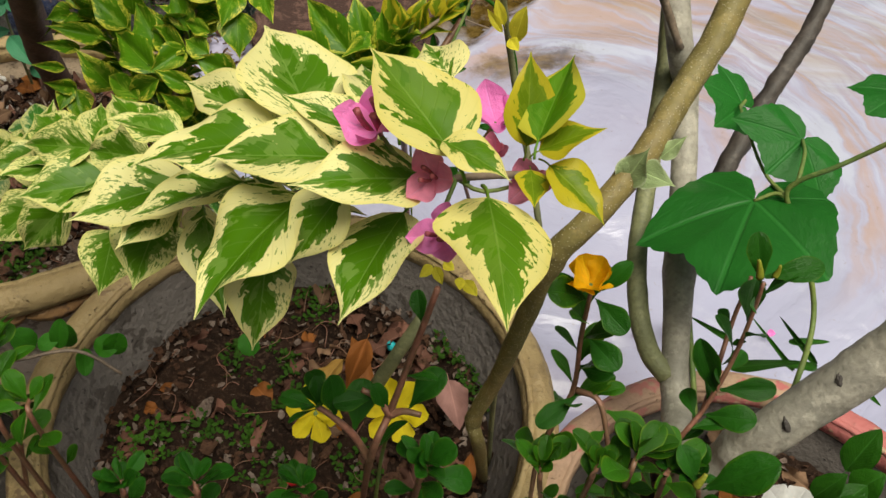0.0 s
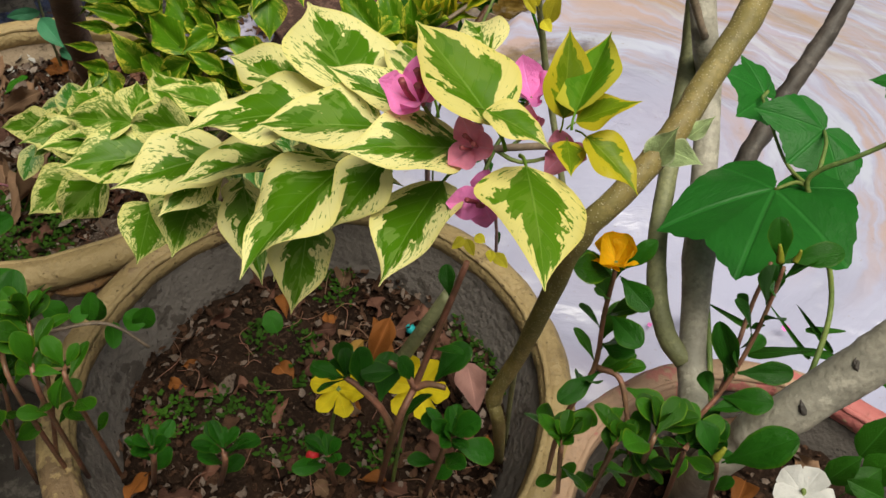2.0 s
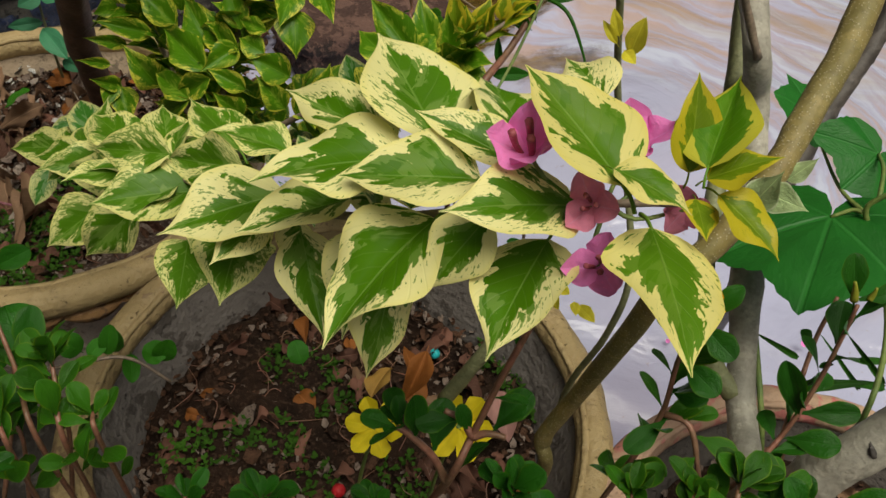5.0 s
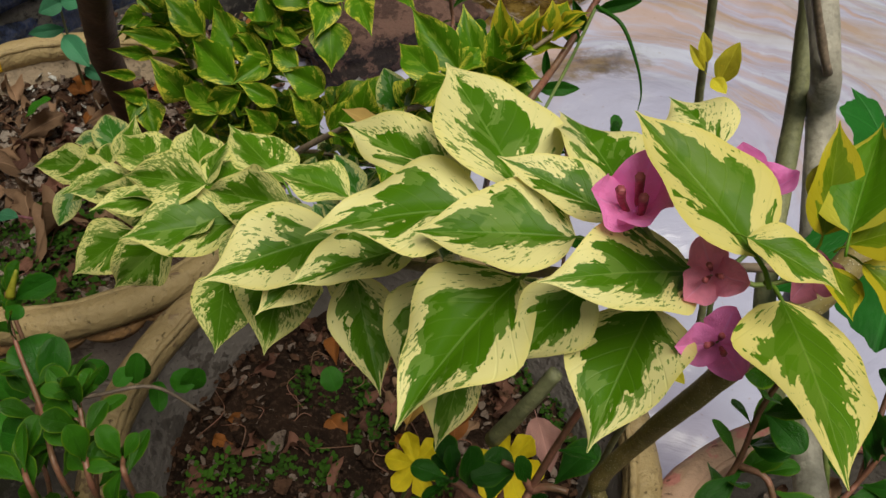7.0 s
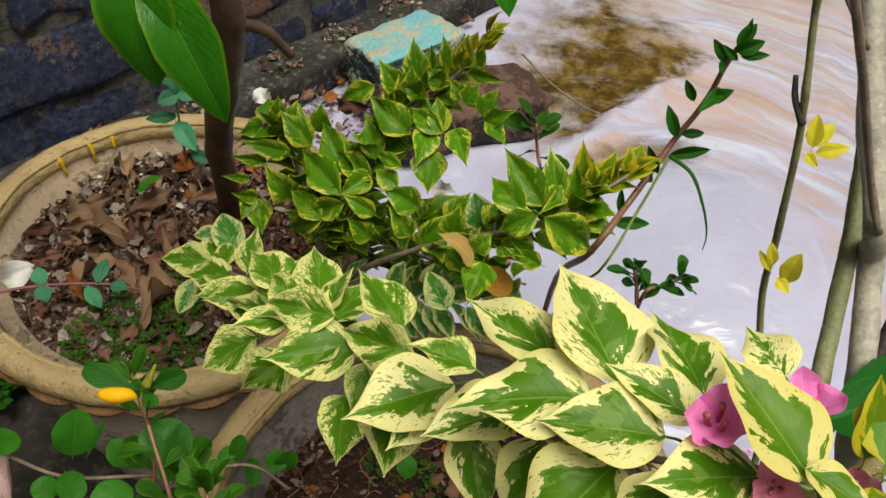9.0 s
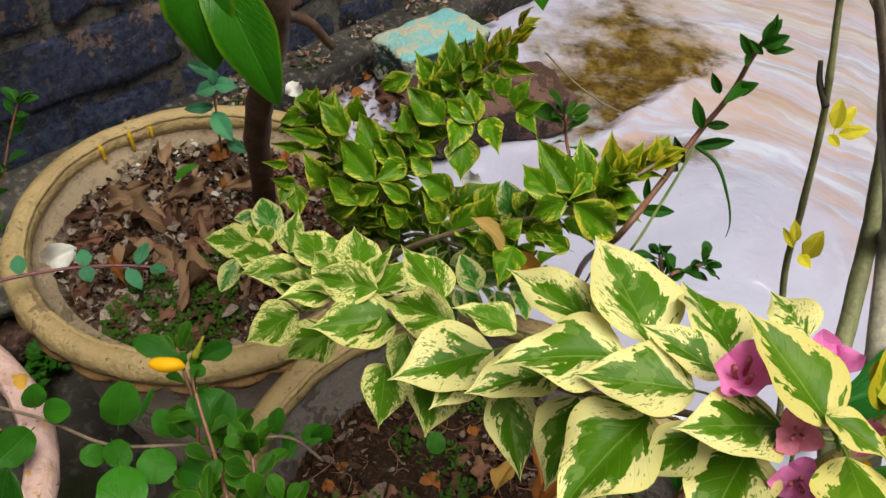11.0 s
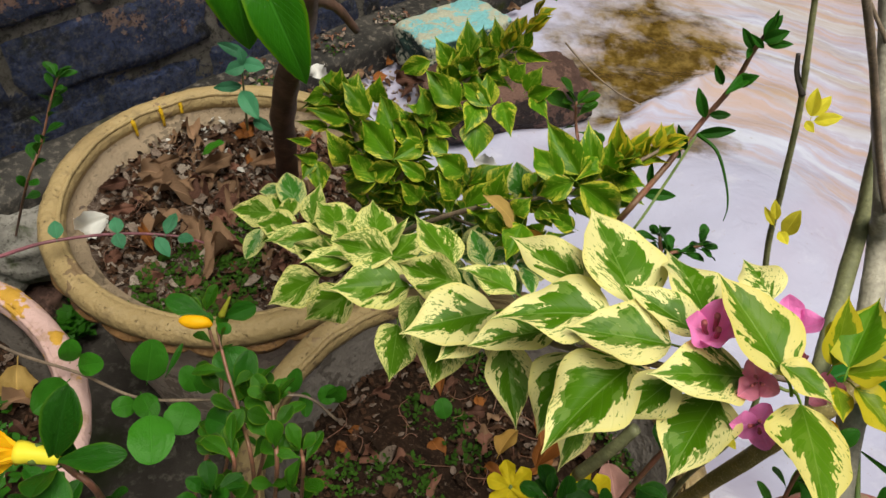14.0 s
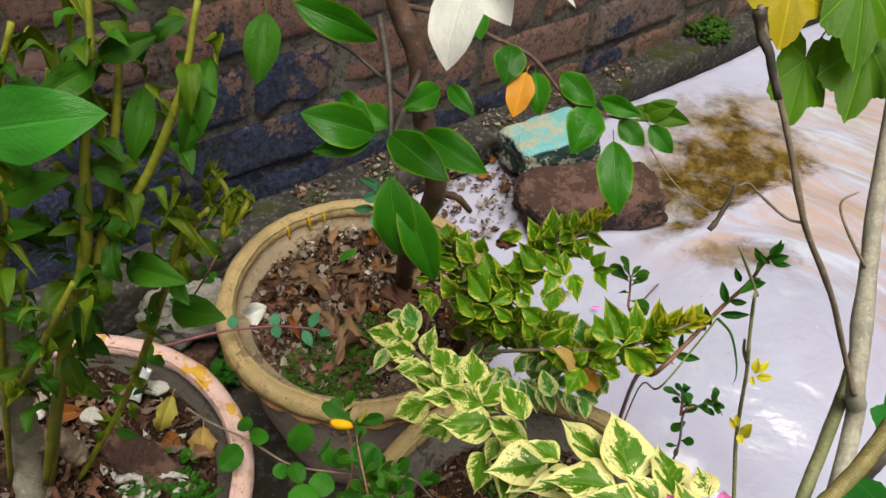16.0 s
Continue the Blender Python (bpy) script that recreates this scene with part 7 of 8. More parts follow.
# wilted, curled young leaves at the ends of two shoots
wilt_rng = random.Random(17)
for base_, end_ in (((-0.2583, 0.1782, 0.6088), (-0.2679, 0.1931, 0.6394)), ((-0.2583, 0.1782, 0.6088), (-0.2486, 0.1923, 0.6293)), ((-0.2724, 0.1700, 0.6032), (-0.2825, 0.1758, 0.6264))):
    stem("shoot", [base_, tuple((a + b) / 2 + 0.004 for a, b in zip(base_, end_)), end_], 0.002, 0.0012, LIME_STEM, lime, "", 7, 5)
    for k in range(14):
        s_ = wilt_rng.uniform(0.35, 1.0)
        c = Vector(base_).lerp(Vector(end_), s_)
        a = wilt_rng.uniform(0, 6.283)
        out = Vector((math.cos(a), math.sin(a), 0))
        q = wilt_rng.uniform(0.008, 0.014)
        leaf("wilted_leaf", WILTED, leaf_matrix(c, c + out * q * 0.75 + Vector((0, 0, q * wilt_rng.uniform(-0.6, 0.5))), wilt_rng.uniform(-60, 60), q * 0.34), lime, k, "curled wilted young leaf")


# ---- stones on the sheet ----
def stone_mat(name, top, side, speck, scale=30.0):
    m, n, l, b = mat(name)
    p = world_pos(n)
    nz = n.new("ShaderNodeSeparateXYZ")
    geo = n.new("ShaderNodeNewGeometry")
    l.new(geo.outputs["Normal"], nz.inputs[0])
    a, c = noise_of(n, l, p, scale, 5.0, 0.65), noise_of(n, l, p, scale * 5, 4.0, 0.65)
    # faces turned up take the top colour, all others the much darker side colour
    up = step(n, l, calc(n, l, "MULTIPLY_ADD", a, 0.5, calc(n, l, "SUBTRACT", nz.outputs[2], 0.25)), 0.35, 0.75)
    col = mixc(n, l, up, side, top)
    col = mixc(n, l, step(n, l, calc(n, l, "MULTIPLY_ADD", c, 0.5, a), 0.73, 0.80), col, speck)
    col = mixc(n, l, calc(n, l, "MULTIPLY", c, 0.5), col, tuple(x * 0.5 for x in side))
    l.new(col, b.inputs["Base Color"])
    b.inputs["Roughness"].default_value = 0.8
    bump(n, l, b, calc(n, l, "ADD", a, c), 0.9, 0.006)
    return m


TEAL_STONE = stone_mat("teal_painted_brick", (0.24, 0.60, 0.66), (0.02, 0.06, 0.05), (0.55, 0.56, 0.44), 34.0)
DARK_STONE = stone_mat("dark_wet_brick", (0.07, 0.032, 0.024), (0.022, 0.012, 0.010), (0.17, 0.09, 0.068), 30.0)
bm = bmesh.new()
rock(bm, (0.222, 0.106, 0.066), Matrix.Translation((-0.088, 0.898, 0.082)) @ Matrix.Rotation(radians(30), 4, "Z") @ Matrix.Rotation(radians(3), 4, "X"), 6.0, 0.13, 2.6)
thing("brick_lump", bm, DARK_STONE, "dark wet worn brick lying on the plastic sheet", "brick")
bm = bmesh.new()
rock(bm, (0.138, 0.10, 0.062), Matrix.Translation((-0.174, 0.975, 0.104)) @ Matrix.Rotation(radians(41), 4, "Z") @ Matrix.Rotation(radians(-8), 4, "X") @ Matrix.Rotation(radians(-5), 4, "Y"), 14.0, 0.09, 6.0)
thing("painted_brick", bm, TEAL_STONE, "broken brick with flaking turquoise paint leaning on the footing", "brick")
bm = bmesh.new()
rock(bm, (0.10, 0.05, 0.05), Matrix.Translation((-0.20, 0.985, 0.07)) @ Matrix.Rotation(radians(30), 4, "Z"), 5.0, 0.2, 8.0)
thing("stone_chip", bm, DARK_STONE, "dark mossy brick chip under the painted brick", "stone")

# twig on the sheet
stem_ob = stem("dry_twig", [(-0.0112, 1.085, 0.062), (0.0284, 1.012, 0.068), (0.0706, 0.9724, 0.064), (0.1037, 0.9594, 0.06), (0.14, 0.9411, 0.056)], 0.0016, 0.0008, TWIG, None, "", 6, 6)
tagged(stem_ob, "thin pale dry twig lying on the sheet", "twig")

# ---- dead leaves, chips and crumbs ----
DRY_LEAF = leaf_set("dry_leaf", "ragged", DRY, 6, fold=0.9, droop=0.35, wave=0.6, stalk=0.1, curl=0.7)
TAN_LEAF = leaf_set("tan_leaf", "ragged", TAN, 5, fold=0.9, droop=0.4, wave=0.6, stalk=0.1, curl=0.6)
RUST_LEAF = leaf_set("rust_leaf", "lance", RUST, 3, fold=0.8, droop=0.15, wave=0.2, stalk=0.1, curl=0.4)
TAN_STRAW = leaf_set("straw_dry_leaf", "lance", plain_leaf("straw_dry", (0.36, 0.21, 0.05), None, 0.6, 0.3, 0.15, 0.1), 2, fold=0.7, droop=0.2, wave=0.15, stalk=0.1, curl=0.2)
litter_rng = random.Random(21)
DRY_LABEL = ("curled brown dead leaf on the soil", "crumpled tan dead leaf on the soil", "orange-brown dry leaf on the soil")


def dead_leaf(x, y, z, size, kind):
    a = litter_rng.uniform(0, 6.283)
    d = Vector((math.cos(a), math.sin(a), litter_rng.uniform(-0.1, 0.3))) * size
    ob = leaf("dead_leaf", (DRY_LEAF, TAN_LEAF, RUST_LEAF)[kind], leaf_matrix((x, y, z + 0.003), Vector((x, y, z + 0.004)) + d, litter_rng.uniform(-50, 50), size * litter_rng.uniform(0.5, 0.8), 0.8), None, litter_rng.randrange(9))
    tagged(ob, DRY_LABEL[kind], "dead leaf", "dead leaves")


def scatter(centre, r, z, count, size, tan):
    for k in range(count):
        q, a = r * math.sqrt(litter_rng.random()), litter_rng.uniform(0, 6.283)
        dead_leaf(centre[0] + q * math.cos(a), centre[1] + q * math.sin(a), z, size * litter_rng.uniform(0.6, 1.3), 1 if litter_rng.random() < tan else (2 if litter_rng.random() < 0.12 else 0))


scatter(P1, 0.115, 0.219, 90, 0.0150, 0.2)
scatter((-0.31, 0.50), 0.06, 0.222, 20, 0.024, 0.4)
scatter((-0.32, 0.47), 0.085, 0.224, 16, 0.032, 0.6)
scatter(P2, 0.11, 0.207, 66, 0.018, 0.14)
scatter(P3, 0.12, 0.242, 48, 0.021, 0.5)
scatter(P4, 0.09, 0.225, 20, 0.02, 0.4)
for k in range(18):
    q = litter_rng.uniform(0.55, 0.9)
    p = WALL_AT + WALL_WAY * q + WALL_OUT * litter_rng.uniform(0.07, 0.14)
    dead_leaf(p.x, p.y, 0.056, 0.022, litter_rng.choice((0, 1, 1, 2)))


def named_leaf(row, meshes, label, pick=0):
    bx, by, bz, tx, ty, tz, turn, width = row
    return tagged(leaf("dead_leaf", meshes, leaf_matrix((bx, by, bz), (tx, ty, tz), turn, width), None, pick), label, "dead leaf", "dead leaves")


named_leaf((-0.3556, 0.4729, 0.235, -0.3816, 0.4538, 0.2359, -49, 0.0143), TAN_LEAF, "orange-tan fallen leaf on the dry soil", 1)
named_leaf((-0.3179, 0.5118, 0.2358, -0.3403, 0.4855, 0.2338, -46, 0.0187), TAN_LEAF, "large curled tan leaf on the dry soil", 2)
named_leaf((-0.3605, 0.4957, 0.2364, -0.3856, 0.4743, 0.2337, -49, 0.0156), TAN_LEAF, "pale tan dead leaf on the dry soil", 0)
named_leaf((-0.3383, 0.3864, 0.2336, -0.3671, 0.4176, 0.2334, -9, 0.0089), RUST_LEAF, "orange strip of dry leaf near the lip", 1)
named_leaf((-0.3886, 0.4533, 0.2386, -0.4071, 0.4388, 0.2394, -49, 0.0121), DRY_LEAF, "crumpled brown leaf against the pot's wall", 2)
named_leaf((-0.2752, 0.5181, 0.2396, -0.2953, 0.5017, 0.2387, -48, 0.0129), TAN_LEAF, "reddish-tan dead leaf beside the trunk", 3)
named_leaf((-0.3726, 0.4285, 0.2345, -0.3896, 0.4154, 0.2367, -48, 0.0109), DRY_LEAF, "dark curled leaf on the dry soil", 4)
named_leaf((-0.0190, 0.2330, 0.2760, -0.0230, 0.2658, 0.2907, 25, 0.0150), RUST_LEAF, "rust-orange dry leaf hanging upright in the pot", 0)
named_leaf((-0.0430, 0.2600, 0.2420, -0.0324, 0.2854, 0.2428, -14, 0.0150), TAN_STRAW, "yellowish tan dry leaf in the half-filled pot", 1)
named_leaf((-0.0155, 0.2393, 0.3231, -0.0249, 0.2174, 0.3093, -15, 0.0126), RUST_LEAF, "orange dry leaf standing in the pot", 2)
named_leaf((0.0330, 0.2760, 0.232, 0.0400, 0.2450, 0.226, 10, 0.0200), leaf_set("mauve_dead_leaf", "oval", plain_leaf("mauve_dead", (0.30, 0.16, 0.14), None, 0.7, 0.3, 0.1, 0.1), 1, fold=0.5, droop=0.3, wave=0.2), "faded mauve dead leaf on the moist soil", 0)
named_leaf((-0.3708, 0.2508, 0.2539, -0.3595, 0.2199, 0.236, -12, 0.0268), leaf_set("straw_dead_leaf", "ragged", STRAW, 2, fold=0.9, droop=0.4, wave=0.35, curl=0.5), "yellow-brown dead leaf hanging in the pink pot", 0)
named_leaf((-0.4075, 0.2637, 0.2677, -0.4084, 0.2332, 0.246, -25, 0.0208), leaf_set("lime_dead_leaf", "ragged", plain_leaf("lime_dead", (0.34, 0.29, 0.06)), 1, fold=0.9, droop=0.4, wave=0.3, curl=0.5), "yellowing fallen leaf in the pink pot", 0)
named_leaf((-0.1544, 0.4221, 0.4118, -0.1376, 0.419, 0.4149, 56, 0.0107), DRY_LEAF, "brown dead leaf caught in the shrub", 1)


def crumbs(name, centre, r, z, count, size, materials, label, seed):
    rnd = random.Random(seed)
    bm = bmesh.new()
    for k in range(count):
        q, a = r * math.sqrt(rnd.random()), rnd.uniform(0, 6.283)
        s = size * rnd.uniform(0.4, 1.3)
        m = Matrix.Translation((centre[0] + q * math.cos(a), centre[1] + q * math.sin(a), z + rnd.uniform(0, 0.004))) @ Euler((rnd.uniform(-0.7, 0.7), rnd.uniform(-0.7, 0.7), rnd.uniform(0, 6))).to_matrix().to_4x4()
        w, bend, tw = s * rnd.uniform(0.35, 0.8), rnd.uniform(-1.1, 1.1), rnd.uniform(-0.6, 0.6)
        g = [[bm.verts.new(m @ Vector((s * (i - 1.5) * 0.66 * (1 - 0.25 * (j == 0)) + rnd.uniform(-0.12, 0.12) * s, w * (j - 1) * (0.55, 1.0, 0.85, 0.35)[i] + rnd.uniform(-0.12, 0.12) * s, s * (bend * ((j - 1) ** 2 * 0.45 + ((i - 1.5) * 0.5) ** 2 * 0.6) + tw * (i - 1.5) * (j - 1) * 0.3)))) for j in range(3)] for i in range(4)]
        mi = rnd.randrange(len(materials))
        for i in range(3):
            for j in range(2):
                bm.faces.new((g[i][j], g[i + 1][j], g[i + 1][j + 1], g[i][j + 1])).material_index = mi
    return thing(name, bm, materials, label, "litter", kind="stuff")


CHIP = ground_mat("white_chip", ((0.55, 0.53, 0.5), (0.66, 0.64, 0.61), (0.42, 0.4, 0.37)), 60.0)
BARK_BIT = ground_mat("brown_crumb", ((0.07, 0.034, 0.020), (0.115, 0.06, 0.037), (0.035, 0.02, 0.013)), 60.0)
GREY_BIT = ground_mat("grey_crumb", ((0.17, 0.125, 0.1), (0.27, 0.21, 0.175), (0.10, 0.07, 0.056)), 60.0)
PALE_BIT = ground_mat("pale_crumb", ((0.30, 0.24, 0.20), (0.42, 0.36, 0.31), (0.2, 0.15, 0.12)), 60.0)
crumbs("leaf_crumbs", P1, 0.122, 0.219, 3600, 0.0034, (BARK_BIT, BARK_BIT, GREY_BIT, BARK_BIT, SOIL, PALE_BIT), "brown leaf crumbs and bark bits on the soil", 3)
crumbs("leaf_flakes", P1, 0.112, 0.221, 170, 0.0075, (BARK_BIT, BARK_BIT, GREY_BIT, PALE_BIT), "broken flakes of dead leaves on the dry soil", 13)
crumbs("leaf_flakes", P2, 0.11, 0.209, 110, 0.007, (BARK_BIT, BARK_BIT, SOIL, GREY_BIT), "broken flakes of dead leaves on the moist soil", 14)
crumbs("leaf_flakes", P3, 0.125, 0.243, 220, 0.0075, (BARK_BIT, GREY_BIT, BARK_BIT, PALE_BIT), "broken flakes of dead leaves in the pink pot", 15)
crumbs("white_chips", (-0.33, 0.52), 0.07, 0.222, 34, 0.004, (CHIP,), "small white plaster chips on the soil", 4)
crumbs("leaf_crumbs", P2, 0.12, 0.207, 2200, 0.0030, (BARK_BIT, SOIL, BARK_BIT, GREY_BIT), "brown leaf crumbs on the moist soil", 5)
crumbs("leaf_crumbs", P3, 0.135, 0.241, 2200, 0.0034, (BARK_BIT, GREY_BIT, BARK_BIT), "brown leaf crumbs on the soil", 6)
crumbs("leaf_crumbs", P4, 0.1, 0.225, 600, 0.0034, (BARK_BIT, GREY_BIT, SOIL), "brown bits and chips on the soil", 7)
crumbs("white_chips", (-0.3938, 0.1985, 0.242)[:2], 0.045, 0.243, 40, 0.006, (CHIP,), "white shell and plaster chips in the pink pot", 8)
crumbs("gravel", (-0.2949, 0.9004, 0.05)[:2], 0.14, 0.054, 520, 0.0055, (BARK_BIT, GREY_BIT, PALE_BIT, BARK_BIT, GREY_BIT), "bits of brick and leaf by the footing", 9)


# thin roots on the moist soil
def roots(centre, r, z, count, label, seed):
    rnd = random.Random(seed)
    bm = bmesh.new()
    for k in range(count):
        q, a = r * math.sqrt(rnd.random()), rnd.uniform(0, 6.283)
        p = Vector((centre[0] + q * math.cos(a), centre[1] + q * math.sin(a), z))
        d = Vector((rnd.uniform(-1, 1), rnd.uniform(-1, 1), 0)).normalized() * rnd.uniform(0.012, 0.035)
        s = Vector((-d.y, d.x, 0)) * rnd.uniform(-0.5, 0.5)
        tube(bm, [p, p + d * 0.5 + s + Vector((0, 0, 0.005)), p + d], 0.0004, 0.00025, 4, 4, 0.0)
    return thing("dry_roots", bm, RED_STEM, label, "roots", kind="stuff")


roots(P2, 0.11, 0.209, 60, "fine dry roots on the moist soil", 31)
roots(P1, 0.11, 0.222, 40, "fine dry twigs on the dry soil", 32)
roots(P3, 0.11, 0.243, 36, "fine dry roots in the pink pot", 33)


# low green weeds
def weeds(name, centre, r, z, count, size, label, seed, material):
    rnd = random.Random(seed)
    bm = bmesh.new()
    uv = bm.loops.layers.uv.new("UVMap")
    for k in range(count):
        q, a = r * math.sqrt(rnd.random()), rnd.uniform(0, 6.283)
        p = Vector((centre[0] + q * math.cos(a), centre[1] + q * math.sin(a), z + rnd.uniform(0, size * 1.3)))
        for j in range(3):
            b = rnd.uniform(0, 6.283)
            y = Vector((math.cos(b), math.sin(b), rnd.uniform(0, 0.9))).normalized() * size * rnd.uniform(0.6, 1.3)
            x = y.cross(Vector((0, 0, 1))).normalized() * y.length * 0.3
            vs = [bm.verts.new(c) for c in (p, p + y * 0.6 + x, p + y, p + y * 0.6 - x)]
            f = bm.faces.new(vs)
            for lp, t in zip(f.loops, ((0.5, 0), (1, 0.6), (0.5, 1), (0, 0.6))):
                lp[uv].uv = t
    return thing(name, bm, material, label, "weeds", kind="stuff", smooth=False)


weeds("weeds", (-0.294, 0.364, 0.217)[:2], 0.05, 0.219, 640, 0.0044, "mossy green weeds on the dry soil", 41, MOSS)
weeds("weeds", (-0.2825, 0.4211, 0.217)[:2], 0.032, 0.219, 220, 0.0044, "mossy green weeds on the dry soil", 42, MOSS)
for i_, c_ in enumerate(((-0.1055, 0.3003, 0.207), (-0.1269, 0.2451, 0.207), (-0.1521, 0.2365, 0.207), (-0.0934, 0.2503, 0.207), (-0.0652, 0.276, 0.207), (0.0375, 0.3164, 0.207), (0.0561, 0.2856, 0.207), (-0.075, 0.2207, 0.207), (-0.0181, 0.2264, 0.207), (-0.0812, 0.2985, 0.207), (-0.0581, 0.3467, 0.207))):
    weeds("weeds", c_[:2], 0.017, 0.208, 40, 0.0042, "small mossy green weeds on the moist soil", 60 + i_, MOSS)
weeds("moss", (0.0468, 1.48, 0.09)[:2], 0.05, 0.088, 160, 0.012, "green moss tuft on the footing", 80, MOSS)
weeds("weeds", (-0.3687, 0.1845, 0.242)[:2], 0.04, 0.243, 90, 0.008, "small green weeds in the pink pot", 81, GREEN)
weeds("weeds", (-0.5255, 0.4309, 0.02)[:2], 0.05, 0.01, 160, 0.014, "green weeds in the gap between the pots", 82, GREEN)

RED_BIT = ground_mat("brick_crumb", ((0.26, 0.12, 0.08), (0.34, 0.18, 0.12), (0.18, 0.09, 0.06)), 60.0)
for k, u_ in enumerate((0.30, 0.42, 0.55, 0.66, 0.78, 0.95)):
    q_ = WALL_AT + WALL_WAY * u_ + WALL_OUT * 0.022
    crumbs("footing_litter", (q_.x, q_.y), 0.032, 0.088, 46, 0.0042, (RED_BIT, GREY_BIT, BARK_BIT, PALE_BIT), "brick crumbs and leaf bits on the dark footing", 91 + k)
    weeds("moss", (q_.x + 0.01, q_.y - 0.012), 0.02, 0.086, 26, 0.0035, "flat green moss on the dark footing", 101 + k, MOSS)

# white petals and scraps
white_scrap = leaf_set("white_scrap", "ragged", WHITE, 3, fold=0.7, droop=0.3, wave=0.35, stalk=0)
for row_, lab_ in (((-0.3929, 0.4195, 0.2269, -0.4195, 0.4014, 0.2177, -49, 0.0183), "fallen white petal on the pot's lip"), ((-0.4074, 0.4101, 0.2116, -0.4066, 0.3901, 0.1991, -25, 0.0203), "pale papery dead leaf by the lip"),
                   ((-0.0978, 0.4805, 0.3049, -0.0784, 0.4802, 0.3035, 50, 0.0115), "fallen white petal on the sheet"), ((-0.2845, 0.6633, 0.2417, -0.2704, 0.653, 0.2309, 31, 0.0148), "fallen white petal beside the trunk")):
    bx, by, bz, tx, ty, tz, turn, width = row_
    tagged(leaf("white_petal", white_scrap, leaf_matrix((bx, by, bz), (tx, ty, tz), turn, width * 1.35), None, int(width * 9999)), lab_, "petal", "fallen white petals")
for row_ in ((-0.0474, 0.6966, 0.1773, -0.0341, 0.6986, 0.1785, 52, 0.0049), (-0.014, 0.6583, 0.1801, -0.0051, 0.6587, 0.18, 51, 0.0053), (0.1339, 0.7, 0.1847, 0.1421, 0.6991, 0.1833, 56, 0.0054), (0.3552, 0.4571, 0.1209, 0.3625, 0.4549, 0.1193, 48, 0.0072), (0.2224, 0.449, 0.262, 0.2268, 0.4495, 0.2615, 38, 0.0043)):
    bx, by, bz, tx, ty, tz, turn, width = row_
    tagged(leaf("pink_petal", BRACT_LEAF, leaf_matrix((bx, by, 0.058), (tx, ty, 0.060), turn, width), None, 0), "fallen pink petal on the white sheet", "petal", "fallen pink petals")

# small coloured bits on the moist soil
bm = bmesh.new()
bmesh.ops.create_uvsphere(bm, u_segments=12, v_segments=8, radius=0.0036, matrix=Matrix.Translation((-0.0042, 0.3141, 0.2125)))
thing("bead", bm, ground_mat("turquoise_plastic", ((0.02, 0.34, 0.38), (0.03, 0.42, 0.45), (0.02, 0.28, 0.30)), 60.0, 0.35, 0.0003), "small round turquoise plastic bead on the soil", "bead")
bm = bmesh.new()
bmesh.ops.create_uvsphere(bm, u_segments=12, v_segments=8, radius=0.0042, matrix=Matrix.Translation((-0.0581, 0.2155, 0.2125)) @ Matrix.Diagonal((1, 1, 0.9, 1)))
thing("berry", bm, ground_mat("red_berry_skin", ((0.45, 0.02, 0.03), (0.36, 0.015, 0.02), (0.52, 0.05, 0.05)), 60.0, 0.4, 0.0003), "small fallen red berry on the moist soil", "berry")

# foil wrapper in the pink pot
m_, n_, l_, b_ = mat("silver_foil")
b_.inputs["Metallic"].default_value, b_.inputs["Roughness"].default_value = 0.35, 0.3
l_.new(mixc(n_, l_, noise_of(n_, l_, world_pos(n_), 60.0), (0.55, 0.63, 0.66), (0.85, 0.88, 0.9)), b_.inputs["Base Color"])
bump(n_, l_, b_, noise_of(n_, l_, world_pos(n_), 120.0, 4.0), 0.8, 0.004)
FOIL = m_
DARK_PRINT = ground_mat("dark_print", ((0.02, 0.02, 0.03), (0.03, 0.03, 0.05), (0.05, 0.05, 0.06)), 30.0, 0.5)
wrap_at = (-0.445, 0.2659, 0.2645)
wrapper = empty("foil_wrapper", wrap_at, "crumpled silver foil wrapper with a dark band in the soil", "wrapper")
bm = bmesh.new()
slab(bm, (0.015, 0.004, 0.034), Matrix.Translation(wrap_at) @ Matrix.Rotation(radians(12), 4, "Y") @ Matrix.Rotation(radians(-35), 4, "X"), 0.0015, 0.004, 3.0, 4)
part("foil", bm, FOIL, wrapper)
bm = bmesh.new()
slab(bm, (0.0165, 0.006, 0.007), Matrix.Translation(wrap_at) @ Matrix.Rotation(radians(12), 4, "Y") @ Matrix.Rotation(radians(-35), 4, "X"), 0.0015, 0.001, 3.0, 2)
part("printed_band", bm, DARK_PRINT, wrapper, "dark printed band")
for k, p_ in enumerate(((-0.4386, 0.2769, 0.243), (-0.4753, 0.2304, 0.243), (-0.4729, 0.1969, 0.243), (-0.5277, 0.215, 0.243))):
    bm = bmesh.new()
    bmesh.ops.create_icosphere(bm, subdivisions=3, radius=0.009, matrix=Matrix.Translation((p_[0], p_[1], 0.246)) @ Matrix.Diagonal((1.3, 0.9, 0.5, 1)))
    for v in bm.verts:
        v.co += Vector((1, 1, 0.5)) * 0.004 * noise.noise(v.co * 160)
    thing("shell", bm, CHIP, "small chalky white shell on the soil", "shell", "white shells")
shred = empty("plastic_shred", (-0.39, 0.19, 0.245), "torn strip of dirty white plastic lying on brown soil", "plastic scrap")
stem("strip", [(-0.418, 0.182, 0.246), (-0.404, 0.187, 0.252), (-0.39, 0.190, 0.248), (-0.376, 0.198, 0.253), (-0.361, 0.205, 0.247)], 0.0036, 0.0022, CHIP, shred, "", 7, 8, 0.9)
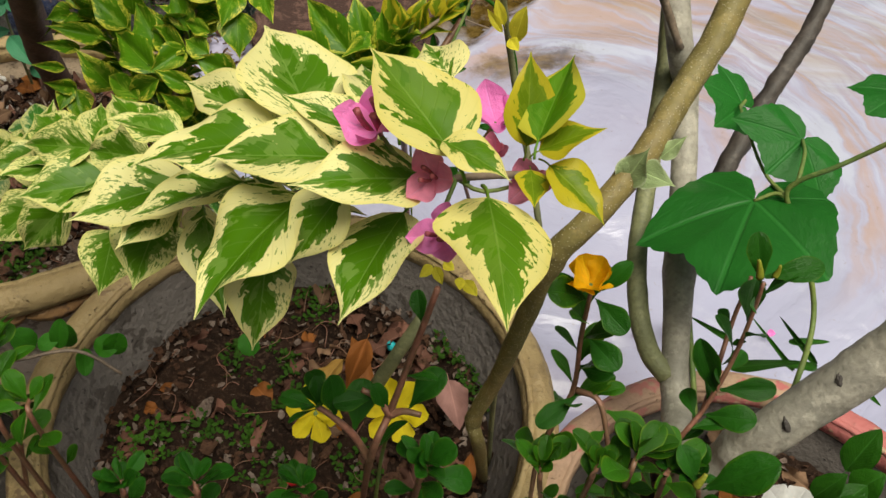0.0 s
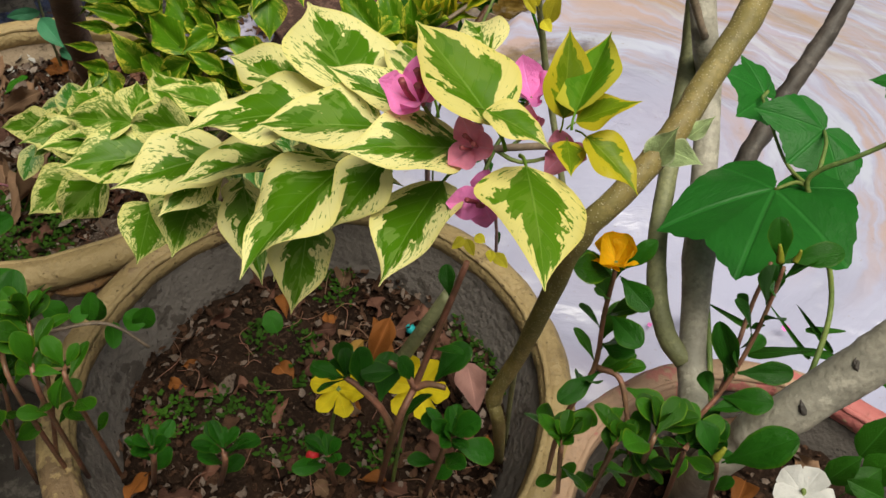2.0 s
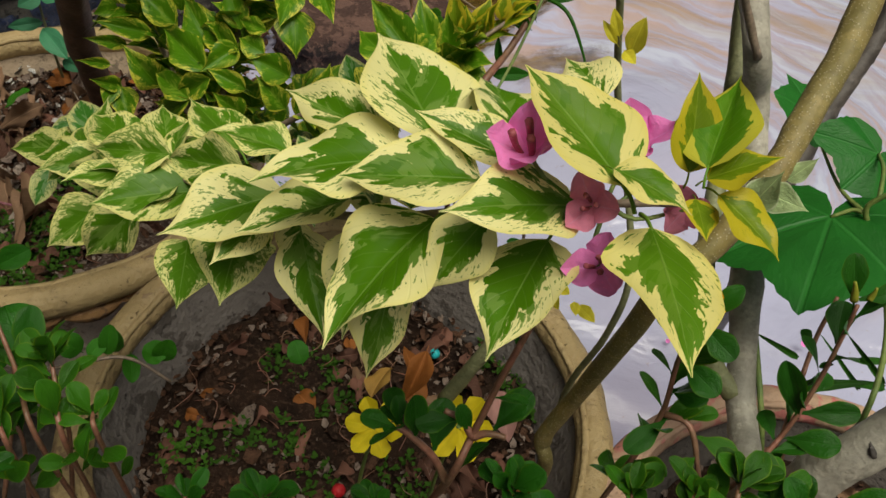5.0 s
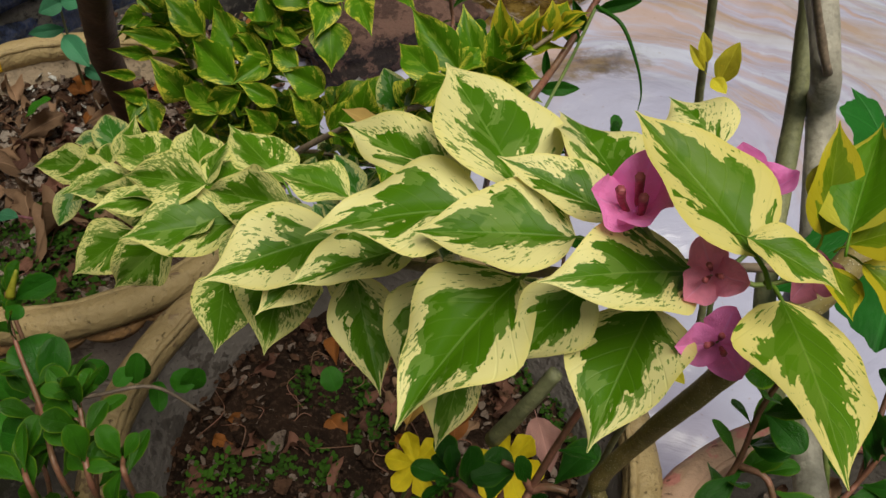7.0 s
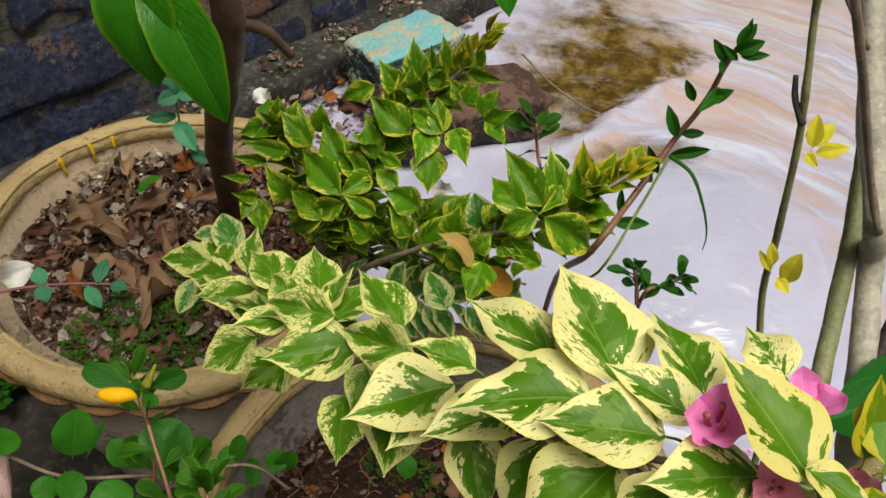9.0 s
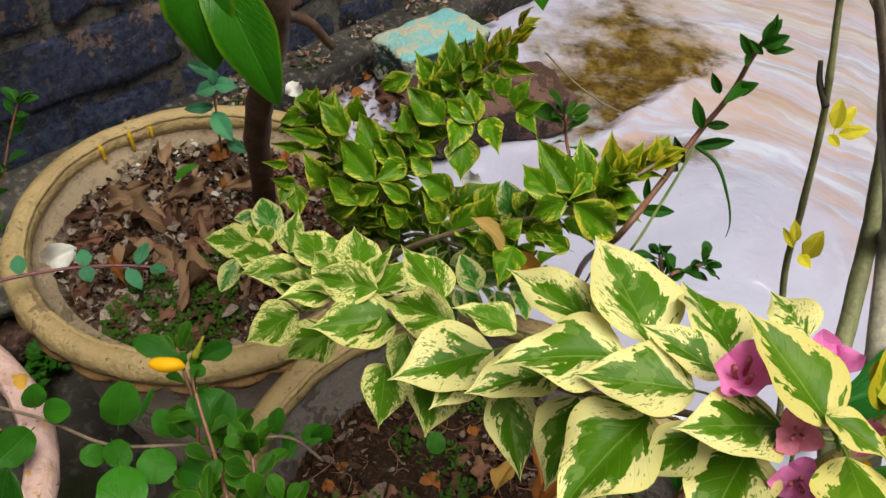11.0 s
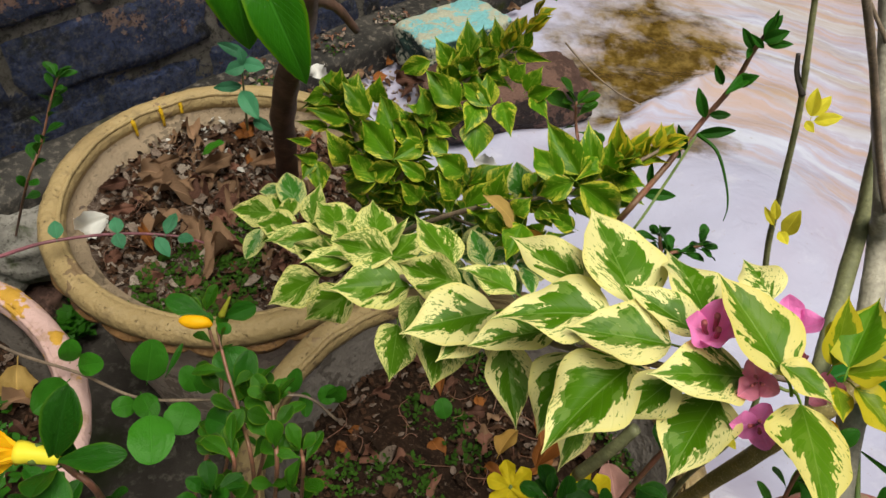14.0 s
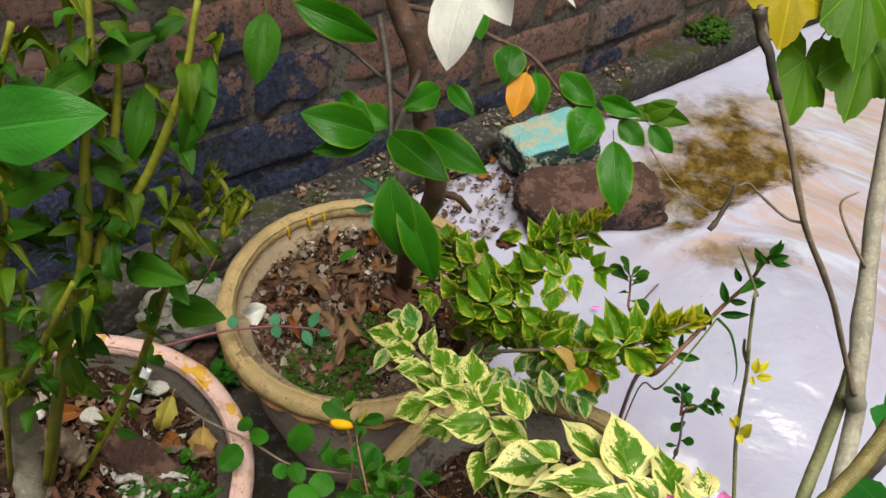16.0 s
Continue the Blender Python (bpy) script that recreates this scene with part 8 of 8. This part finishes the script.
stem("strip", [(-0.397, 0.187, 0.247), (-0.388, 0.176, 0.250), (-0.386, 0.165, 0.246), (-0.391, 0.153, 0.248)], 0.0034, 0.0016, CHIP, shred, "", 7, 8, 0.9)
bm = bmesh.new()
rock(bm, (0.11, 0.07, 0.07), Matrix.Translation((-0.55, 0.472, 0.088)) @ Matrix.Rotation(radians(35), 4, "Z"), 3.0, 0.35, 11.0)
thing("plaster_lump", bm, ground_mat("pale_rubble", ((0.20, 0.19, 0.175), (0.30, 0.29, 0.27), (0.11, 0.105, 0.09), (0.08, 0.095, 0.05)), 30.0), "lump of pale mossy plaster rubble between pot and wall", "rubble")
bm = bmesh.new()
rock(bm, (0.05, 0.045, 0.06), Matrix.Translation((-0.53, 0.455, 0.02)), 3.0, 0.3, 4.0)
thing("rubble_stone", bm, DARK_STONE, "dark stone under the plaster lump by the wall", "stone")
bm = bmesh.new()
rock(bm, (0.075, 0.032, 0.02), Matrix.Translation((-0.4077, 0.2048, 0.248)) @ Matrix.Rotation(radians(-8), 4, "Z") @ Matrix.Rotation(radians(20), 4, "X"), 4.0, 0.25, 5.0)
thing("brick_shard", bm, DARK_STONE, "dark brick shard half sunk in the soil", "stone")

named_leaf((-0.0561, 0.3484, 0.3641, -0.0387, 0.3384, 0.3576, 33, 0.016), leaf_set("orange_round_leaf", "round", plain_leaf("orange_round", (0.55, 0.27, 0.04), None, 0.5, 0.2, 0.2, 0.1), 1, stalk=0), "round orange dying leaf caught in the shrub", 0)


# ---- the bricks of the wall: stretcher and header courses by turns ----
brick_rng = random.Random(8)
PITCH, LONG, SHORT, JOINT = 0.097, 0.235, 0.115, 0.016


def brick_mesh(size, seed):
    bm = bmesh.new()
    slab(bm, (size, 0.05, PITCH - JOINT), Matrix.Identity(4), 0.010, 0.011, seed, 2)
    return mesh_of(bm, "brick", BRICK, True)


LONG_BRICKS = [brick_mesh(LONG, s) for s in (1.0, 4.0, 7.0, 9.0)]
SHORT_BRICKS = [brick_mesh(SHORT, s) for s in (2.0, 5.0, 8.0)]
for row in range(13):
    z = 0.032 + PITCH * row + 0.048
    header = row % 2 == 0
    step_x = (SHORT if header else LONG) + JOINT
    x = -0.62 - (0.062 if header else 0.0)
    while x < 2.5 and not (header and x > 1.7):
        set_ = SHORT_BRICKS if header else LONG_BRICKS
        ob = new("brick", set_[brick_rng.randrange(len(set_))])
        ob.matrix_basis = WALL @ Matrix.Translation((x + step_x / 2 + brick_rng.uniform(-0.003, 0.003), 0.0355 + brick_rng.uniform(-0.003, 0.003), z + brick_rng.uniform(-0.002, 0.002))) @ Euler((brick_rng.uniform(-0.02, 0.02), brick_rng.uniform(-0.012, 0.012), brick_rng.uniform(-0.02, 0.02))).to_matrix().to_4x4()
        ob.parent = wall
        x += step_x
